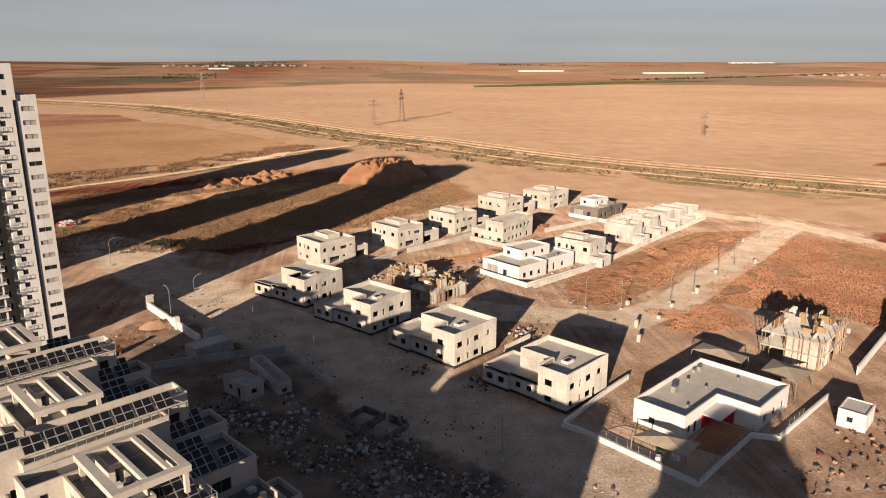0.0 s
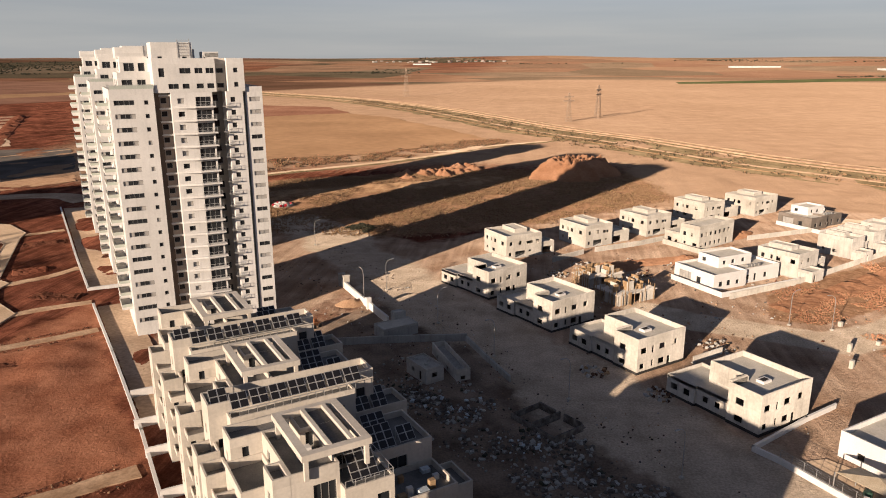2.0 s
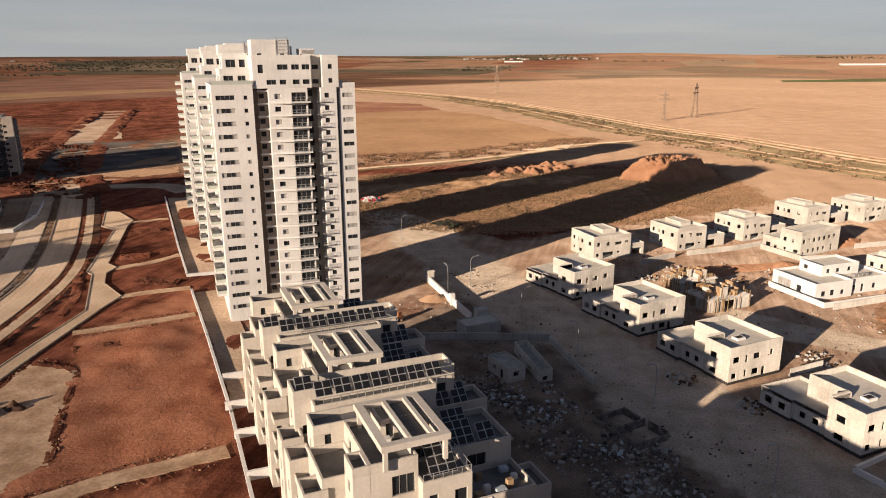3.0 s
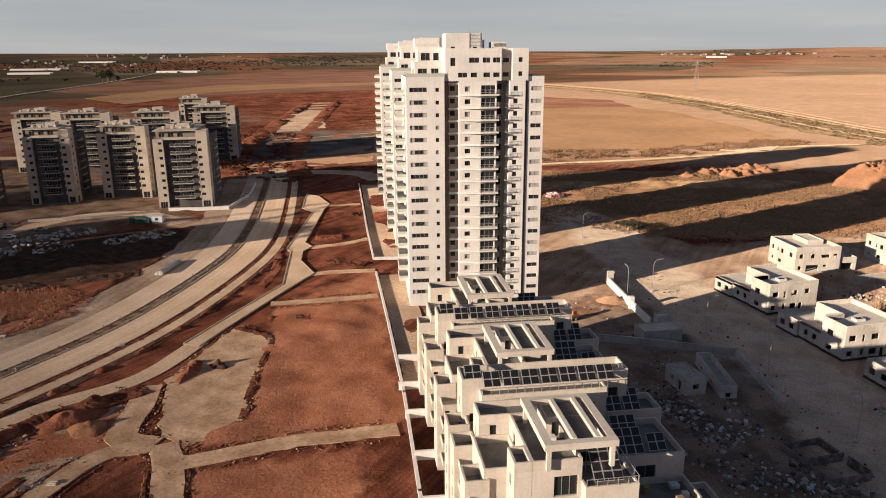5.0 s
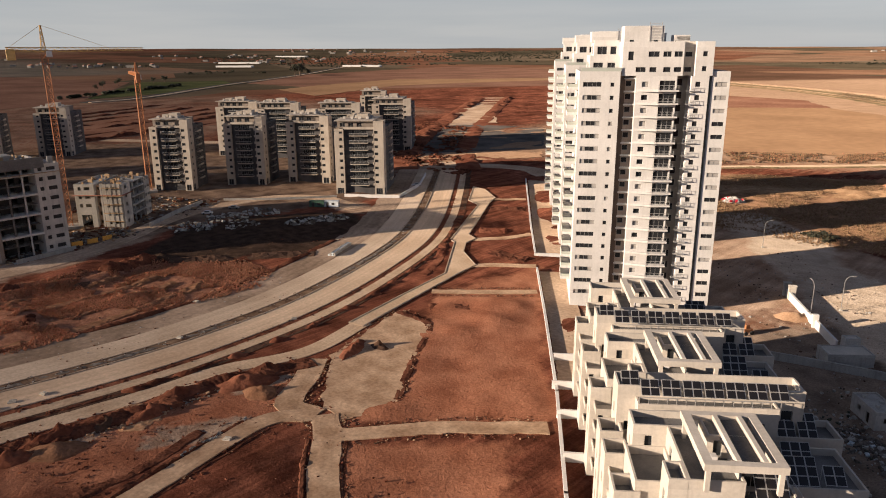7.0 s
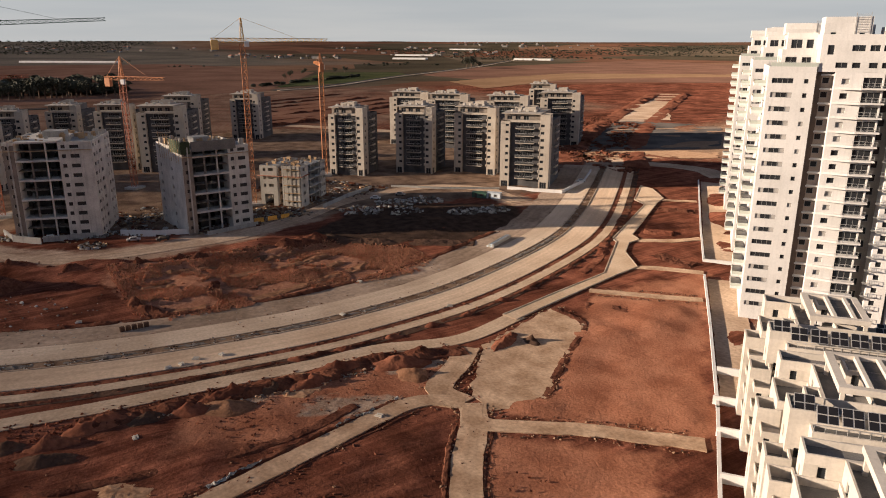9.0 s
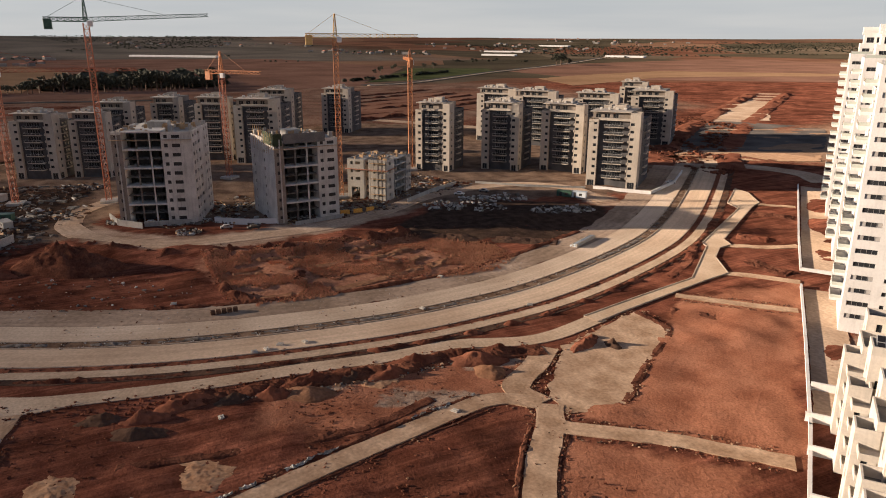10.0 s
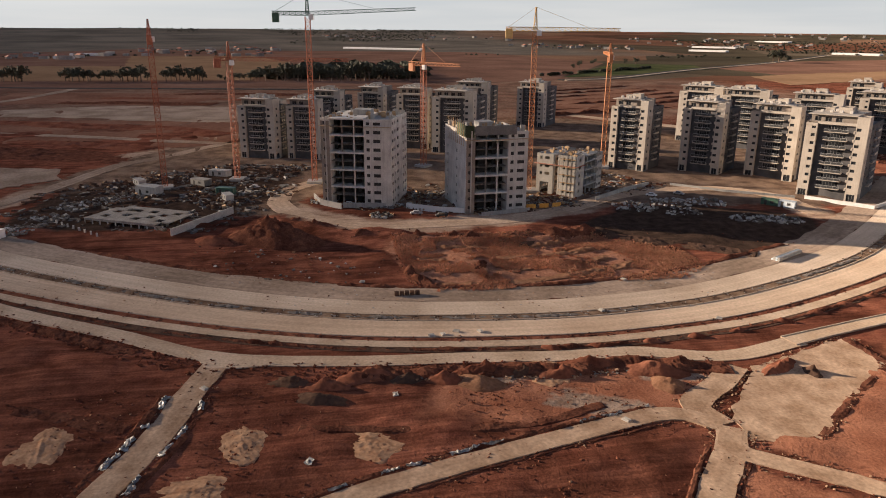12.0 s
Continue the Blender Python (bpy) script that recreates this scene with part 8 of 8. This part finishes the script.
# ---- white cylinders of concrete, block stacks, drums beside the tracks ----
for x, y, h in ((107, 164, 1.8), (72, 171, 1.6), (68, 155, 2.6), (65, 146, 2.4), (83, 168, 1.4), (95, 178, 2.2), (117, 145, 1.6), (128, 205, 1.8), (110, 196, 1.4), (139, 232, 1.6), (76, 160, 1.2)):
    bm = bmesh.new()
    box(bm, -0.5, 0.5, -0.4, 0.4, 0, h * 0.75, bev=0.06)
    box(bm, -0.4, 0.4, -0.43, -0.4, h * 0.15, h * 0.65)
    tagged(link("utility_cabinet", bm, ROOFP), "pale concrete utility cabinet beside the track", "cabinet", "utility cabinets").matrix_basis = pose(x, y, 0, 0, 0, 35 + (x * 7) % 20)

# ---- west: site walls, deck, huts, stacks ----
for i, (pts, h, mm) in enumerate((([(-268, 4), (-258, 6), (-250, 13)], 1.8, RAWD), ([(-247, 36), (-240, 46), (-236.5, 56)], 1.8, WHITE), ([(-252, 14), (-249, 30)], 1.5, RAWD),
                                  ([(-232, 60), (-236, 78)], 1.2, RAWD), ([(-248, 108), (-262, 126), (-270, 140)], 1.5, RAWD), ([(-238, 189), (-228, 196), (-219, 203), (-232, 228), (-250, 250)], 1.3, WHITE),
                                  ([(-223, -40), (-236, -32), (-249, -24)], 2.2, CURB), ([(-270, 150), (-255, 165), (-240, 186)], 0.8, RAWD))):
    wall_run("wall_site_%d" % (i + 1), pts, h, 0.35, mm, "pale site wall of precast panels")
for x, y, a in ((-239.5, 76, 85), (-240, 80, 88), (-240.4, 85, 90), (-241, 90, 100)):
    bm = bmesh.new()
    box(bm, -1.7, 1.7, -0.15, 0.15, 0, 1.5, bev=0.04)
    box(bm, -1.7, 1.7, -0.35, 0.35, 0, 0.2)
    tagged(link("site_barrier", bm, OPLA), "orange plastic site barrier", "barrier", "site barriers").matrix_basis = pose(x, y, 0, 0, 0, a)
DECKC = mat("dusty_deck_concrete", (0.27, 0.235, 0.195), (0.40, 0.355, 0.30), 0.95, 0.25, 2.0, 0.2, grain=0.25, soft=1.0)
dk = thing("parking_deck", pose(-243, -70, 0, 0, 0, 62), "unfinished concrete deck with square openings on columns", "deck")
bm = bmesh.new()
wall(bm, (0, 0), (30, 0), 1.2, 1.6)
for i in range(10):
    for j in range(6):
        if (i, j) not in ((1, 1), (1, 3), (3, 2), (3, 4), (5, 1), (5, 4), (6, 2), (7, 3), (8, 1), (8, 4), (2, 4), (0, 5), (9, 5), (9, 0)):
            box(bm, i * 3, i * 3 + 3, j * 3, j * 3 + 3, 1.6, 1.95)
bmesh.ops.remove_doubles(bm, verts=bm.verts, dist=0.001)
part("deck_slab", bm, DECKC, dk)
for i in range(11):
    for j in (0, 3, 6):
        bm = bmesh.new()
        box(bm, i * 3 - 0.15 if i else 0, i * 3 + 0.15, j * 2.95, j * 2.95 + 0.3, 0, 1.6)
        part("column", bm, RAWD, dk)
for i in range(9):
    bm = bmesh.new()
    box(bm, -0.25, 0.25, -0.25, 0.25, 0, 1.1)
    tagged(link("concrete_stub", bm, CURB), "short pale concrete pile stub", "pile stub", "pile stubs").matrix_basis = pose(-226 - i * 2.6, -62 - i * 2.4, 0, 0, 0, 20 * i)
for x, y, w, d, h, a, mm in ((-285, -63, 9, 5, 3.2, 60, RAWD), (-300, -45, 8, 4, 2.6, 50, DGREY), (-280, -33, 7, 3, 2.6, 70, GREEN), (-272, -30, 6, 3, 2.4, 20, RAWD), (-318, -40, 9, 4, 2.6, 60, RAWD), (-305, -68, 7, 3, 2.4, 30, RAWD), (-228, 170, 6, 2.4, 2.5, 40, BLUEP), (-232, 166, 6, 2.4, 2.5, 40, GREEN), (-230, -96, 7, 3, 2.6, 60, WHITE)):
    bm = bmesh.new()
    box(bm, 0, w, 0, d, 0.15, h, bev=0.06)
    box(bm, -0.1, w + 0.1, -0.1, d + 0.1, h, h + 0.12)
    box(bm, w * 0.2, w * 0.2 + 0.9, -0.04, 0.0, 0.2, 2.1, 1)
    box(bm, w * 0.55, w * 0.55 + 1.2, -0.04, 0.0, 1.0, 1.9, 1)
    tagged(link("site_cabin", bm, [mm, DARK]), "site cabin standing in the builders' yard", "cabin", "site cabins").matrix_basis = pose(x, y, 0, 0, 0, a)
for i in range(5):
    bm = bmesh.new()
    box(bm, -0.5, 0.5, -0.5, 0.5, 0, 1.0, bev=0.05)
    tagged(link("concrete_block", bm, DARKS), "dark square block in a row on the road", "block", "blocks in a row").matrix_basis = pose(-160.4, 21.4 + i * 1.25, 0.05, 0, 0, 88)
st = thing("pipe_stack", pose(-172, 135, 0.05, 0, 0, 118), "long stack of pale pipes lying on the road", "pipe stack")
for i in range(7):
    bm = bmesh.new()
    bmesh.ops.create_cone(bm, cap_ends=True, segments=8, radius1=0.3, radius2=0.3, depth=13, matrix=Matrix.Translation((0, (i % 4) * 0.62, 0.3 + 0.55 * (i // 4))) @ Matrix.Rotation(radians(90), 4, "Y"))
    part("pipe", bm, BLUEP if i % 2 else CURB, st)
for x, y, a in ((-136, 28, 10), (-137, 31, 60), (-135.6, 25.4, 100), (-136.2, 36, 20), (-162, 80, 30), (-171, 14, 80), (-143, 66, 20), (-134, 90, 60), (-112, 15, 0), (-97, 51, 30), (-120, -18, 40)):
    ks = thing("kerb_stack", pose(x, y, 0.08, 0, 0, a), "small stack of pale kerb stones", "kerb stack", "kerb stacks")
    for k in range(4):
        bm = bmesh.new()
        box(bm, -0.7 + 0.2 * (k % 2), 0.7, -0.44 + k * 0.23, -0.23 + k * 0.23, 0, 0.22 + 0.18 * (k % 2), bev=0.02)
        part("kerb_stone", bm, CURB, ks)


# ---- parked cars ----
def car(x, y, a, paint, label):
    C = thing("car", pose(x, y, 0.06, 0, 0, a), label, "car", "parked cars")
    bm = bmesh.new()
    box(bm, -2.1, 2.1, -0.85, 0.85, 0.35, 0.95, bev=0.15)
    v = box(bm, -1.3, 1.2, -0.75, 0.75, 0.95, 1.45)
    for q in v:
        if q.co.z > 1.2:
            q.co.x *= 0.72
            q.co.y *= 0.88
    part("body", bm, paint, C)
    bm = bmesh.new()
    for s in (-1, 1):
        box(bm, -0.95, 0.85, s * 0.74 - 0.01, s * 0.74 + 0.01, 1.0, 1.34)
    part("window", bm, PANE, C)
    for px in (-1.3, 1.3):
        for py in (-0.85, 0.85):
            bm = bmesh.new()
            bmesh.ops.create_cone(bm, cap_ends=True, segments=12, radius1=0.33, radius2=0.33, depth=0.22, matrix=Matrix.Translation((px, py, 0.33)) @ Matrix.Rotation(radians(90), 4, "X"))
            part("wheel", bm, DARK, C)
    return C


for x, y, a, p, l in ((-233, 227, 60, WHITE, "white car parked at the end of the boulevard"), (-251, 132, 50, WHITE, "white car parked on the site street"), (-252, 144, 40, STEEL, "grey car parked on the site street"),
                      (-233, 46, 95, DARK, "dark car parked in front of an unfinished block"), (-234, 64, 100, DARK, "dark car parked in front of an unfinished block"), (-237, 38, 80, STEEL, "grey car parked in front of an unfinished block"),
                      (-254, 16, 75, WHITE, "white car parked in front of an unfinished block"), (-289, -19, 60, STEEL, "grey car parked in the yard")):
    car(x, y, a, p, l)

# ---- trees, hamlets and far buildings ----
def tree(m, h, seed, label):
    T = thing("tree", m, label, "tree", "trees")
    rnd = random.Random(seed)
    bm = bmesh.new()
    bmesh.ops.create_cone(bm, cap_ends=True, segments=7, radius1=h * 0.035, radius2=h * 0.018, depth=h * 0.5, matrix=Matrix.Translation((0, 0, h * 0.25)))
    clumps = []
    for i in range(7):
        a, r = i * 0.9 + rnd.uniform(-0.3, 0.3), h * rnd.uniform(0.1, 0.26)
        c = Vector((math.cos(a) * r, math.sin(a) * r, h * rnd.uniform(0.42, 0.85)))
        clumps.append(c)
        beam(bm, (0, 0, h * 0.36), c, h * 0.014)
    part("trunk", bm, BARK, T)
    bm = bmesh.new()
    for i in range(260):
        c = clumps[i % 7] + Vector((rnd.gauss(0, 1), rnd.gauss(0, 1), rnd.gauss(0, 0.8))) * h * 0.085
        s = h * rnd.uniform(0.03, 0.06)
        q = Euler((rnd.uniform(0, 6), rnd.uniform(0, 6), rnd.uniform(0, 6))).to_matrix()
        quad(bm, *[c + q @ Vector(v) * s for v in ((-1, -0.6, 0), (1, -0.6, 0.2), (0.8, 0.7, 0), (-0.8, 0.6, 0.2))])
    part("crown", bm, LEAF, T)
    return T


base_trees = [tree(pose(-940, 60, 0), 13, 3, "dark green tree in a belt beyond the fields"), tree(pose(-955, 20, 0), 10, 5, "dark green tree in a belt beyond the fields"), tree(pose(-930, 100, 0), 16, 8, "dark green tree in a belt beyond the fields")]
rnd = random.Random(4)
for yc, wide, n, k in ((-326, 15, 6, 1.35), (-258, 17, 6, 1.3), (-233, 9, 3, 1.1), (-212, 8, 3, 1.2), (-189, 13, 5, 1.35), (-149, 9, 4, 1.5), (-123, 11, 5, 1.35), (-78, 20, 6, 0.8), (-50, 8, 3, 1.2), (-10, 22, 9, 1.5), (30, 20, 8, 1.4), (75, 26, 10, 1.6), (125, 26, 8, 1.4)):
    for i in range(n):
        y = yc + wide * (2 * (i + 0.5) / n - 1) + rnd.uniform(-2, 2)
        c = copy_thing(base_trees[i % 3], pose(-917 + rnd.uniform(-9, 9), y, 0, 0, 0, rnd.uniform(0, 360)))
        q = k * rnd.uniform(0.8, 1.15)
        c.scale = (q * 1.1, q * 1.1, q)
for x, y, k in ((-1300, 600, 1.3), (-1285, 560, 1.0), (-1260, 520, 1.2), (-1200, 470, 1.1), (-1340, 640, 1.0), (-1150, 440, 1.0), (-1400, 980, 2.0), (-1412, 1002, 2.2), (-1440, 1020, 1.6), (-1455, 1050, 1.5), (-1390, 1010, 1.3)):
    c = copy_thing(base_trees[int(abs(x)) % 3], pose(x, y, 0, 0, 0, x))
    c.scale = (k, k, k)
for x, y, k in ((-66, 246, 0.42), (-62, 244, 0.36), (-70, 249, 0.3)):
    c = copy_thing(base_trees[0], pose(x, y, 0, 0, 0, x * 9))
    c.scale = (k * 1.6, k * 1.6, k * 0.8)
    c["label"] = "low dusty green bush on the fallow ground"


FARWALL = mat("weathered_cream_plaster", (0.22, 0.205, 0.185), (0.46, 0.435, 0.395), 0.9, 0.015, 0.3, 0.0, soft=1.0)


def far_house(m, w, d, h, label, roof=True):
    F = thing("village_house", m, label, "house", "far houses")
    bm = bmesh.new()
    box(bm, -w / 2, w / 2, -d / 2, d / 2, -4, h)
    part("wall", bm, FARWALL, F)
    if roof:
        bm = bmesh.new()
        v = [bm.verts.new(p) for p in ((-w * 0.55, -d * 0.55, h), (w * 0.55, -d * 0.55, h), (w * 0.55, d * 0.55, h), (-w * 0.55, d * 0.55, h), (-w * 0.4, 0, h + d * 0.25), (w * 0.4, 0, h + d * 0.25))]
        for f in ((0, 1, 5, 4), (2, 3, 4, 5), (1, 2, 5), (3, 0, 4), (3, 2, 1, 0)):
            bm.faces.new([v[i] for i in f])
        part("roof", bm, TILE, F)
    return F


def gz(x, y):
    return float(ground_height(np.array([float(x)]), np.array([float(y)]))[0])


fh = [far_house(pose(-700, 4000, gz(-700, 4000)), 18, 14, 7, "white far house with a red roof in a hamlet"), far_house(pose(-640, 4030, gz(-640, 4030)), 26, 14, 8, "white flat-roofed far house in a hamlet", False)]
far_woods = []
for cx, cy, sx, sy, n in ((-620, 4050, 380, 120, 34), (-2050, -260, 330, 200, 40), (-2900, 1700, 500, 300, 34), (-3300, 2700, 500, 300, 26), (-2600, 900, 300, 300, 22), (1900, 2500, 260, 60, 18), (-3600, 500, 300, 500, 26), (-1700, -520, 150, 120, 14)):
    for i in range(n):
        x, y = cx + rnd.uniform(-sx, sx), cy + rnd.uniform(-sy, sy)
        copy_thing(fh[i % 3 == 0], pose(x, y, gz(x, y), 0, 0, rnd.uniform(0, 180))).scale = (rnd.uniform(0.5, 1.0),) * 3
        far_woods.append((x + rnd.uniform(-30, 30), y + rnd.uniform(-30, 30)))


def woods(name, spots, size, label, seed):
    """Far tree crowns as small uneven clumps, one mesh."""
    rs = np.random.RandomState(seed)
    shapes = []
    for q in range(8):
        k = np.arange(16)
        b = 1 - 2 * (k + 0.5) / 16
        r = np.sqrt(1 - b * b) * rs.uniform(0.6, 1.25, 16)
        shapes.append((np.column_stack([np.cos(k * 2.4) * r, np.sin(k * 2.4) * r, 0.7 + b * rs.uniform(0.55, 1.0, 16)]), np.array([rs.choice(16, 3, replace=False) for _ in range(30)])))
    S = np.array(spots)
    Z = ground_height(S[:, 0], S[:, 1])
    verts, faces = [], []
    for i, (x, y) in enumerate(spots):
        v, f = shapes[i % 8]
        s = size * rs.uniform(0.5, 1.3)
        verts.append(v * (s * 1.4, s * 1.4, s) + (x, y, Z[i]))
        faces.append(f + 16 * i)
    me = bpy.data.meshes.new(name)
    me.from_pydata(np.concatenate(verts).tolist(), [], np.concatenate(faces).tolist())
    me.materials.append(LEAF)
    return tagged(new(name, me), label, "woods", kind="stuff")


sp = list(far_woods)
# hedges and small woods in runs across the plain
rw = np.random.RandomState(12)
a, r = np.radians(rw.uniform(100, 215, 16000)), np.sqrt(rw.uniform(1900 ** 2, 4800 ** 2, 16000))
wx, wy = np.cos(a) * r, np.sin(a) * r
keep = fbm(wx * 0.35, wy, 420, 77, 3) > 0.635
sp += list(zip(wx[keep].tolist(), wy[keep].tolist()))
for i in range(160):
    t = i / 160
    sp.append((840 + t * 1100 + rnd.uniform(-20, 20), 2290 + t * 380 + rnd.uniform(-25, 25)))
a, r = np.radians(rw.uniform(58, 100, 2600)), rw.uniform(3700, 4800, 2600)
wx, wy = np.cos(a) * r, np.sin(a) * r
keep = fbm(wx * 0.3, wy, 300, 79, 3) > 0.6
sp += list(zip(wx[keep].tolist(), wy[keep].tolist()))
# a belt of trees behind the flats and a hedge along the green field
belt = []
for i in range(210):
    u, v = rnd.random(), rnd.random()
    belt.append((-960 - 330 * v * v + rnd.uniform(-20, 20), -60 + 215 * u + 60 * v))
woods("tree_belt", belt, 7.0, "dark olive trees standing close behind the flats", 9)
for i in range(70):
    u = rnd.random()
    sp.append((-985 - 200 * u + rnd.uniform(-6, 6), 330 + 260 * u + rnd.uniform(-6, 6)))
woods("far_woods", sp, 3.0, "dark far woods and hedges along the horizon", 3)
for x, y, w, d, a in ((850, 3220, 200, 40, 0), (1300, 2930, 170, 40, 5), (1420, 2920, 90, 40, 5), (-1585, -463, 34, 20, 80), (-1760, -470, 60, 20, 100), (-2380, 260, 290, 26, 52), (-2500, 1500, 160, 30, 40), (-2200, 1300, 120, 30, 40), (-1900, 1600, 130, 30, 30), (-2950, 2050, 150, 40, 30), (-620, 3600, 90, 30, 10), (2300, 4000, 260, 40, 0)):
    g = thing("greenhouse", pose(x, y, gz(x, y), 0, 0, a), "long pale greenhouse on the plain", "greenhouse", "far greenhouses")
    bm = bmesh.new()
    n = 6
    for i in range(n):
        y0, y1 = -d / 2 + d * i / n, -d / 2 + d * (i + 1) / n
        v = [bm.verts.new(p) for p in ((-w / 2, y0, -3), (w / 2, y0, -3), (w / 2, y0, 3.5), (-w / 2, y0, 3.5), (-w / 2, (y0 + y1) / 2, 5.5), (w / 2, (y0 + y1) / 2, 5.5), (-w / 2, y1, 3.5), (w / 2, y1, 3.5), (w / 2, y1, -3), (-w / 2, y1, -3))]
        for f in ((0, 1, 2, 3), (3, 2, 5, 4), (4, 5, 7, 6), (6, 7, 8, 9), (1, 8, 7, 5, 2), (0, 3, 4, 6, 9)):
            bm.faces.new([v[k] for k in f])
    bmesh.ops.remove_doubles(bm, verts=bm.verts, dist=0.01)
    part("roof", bm, STONE, g)
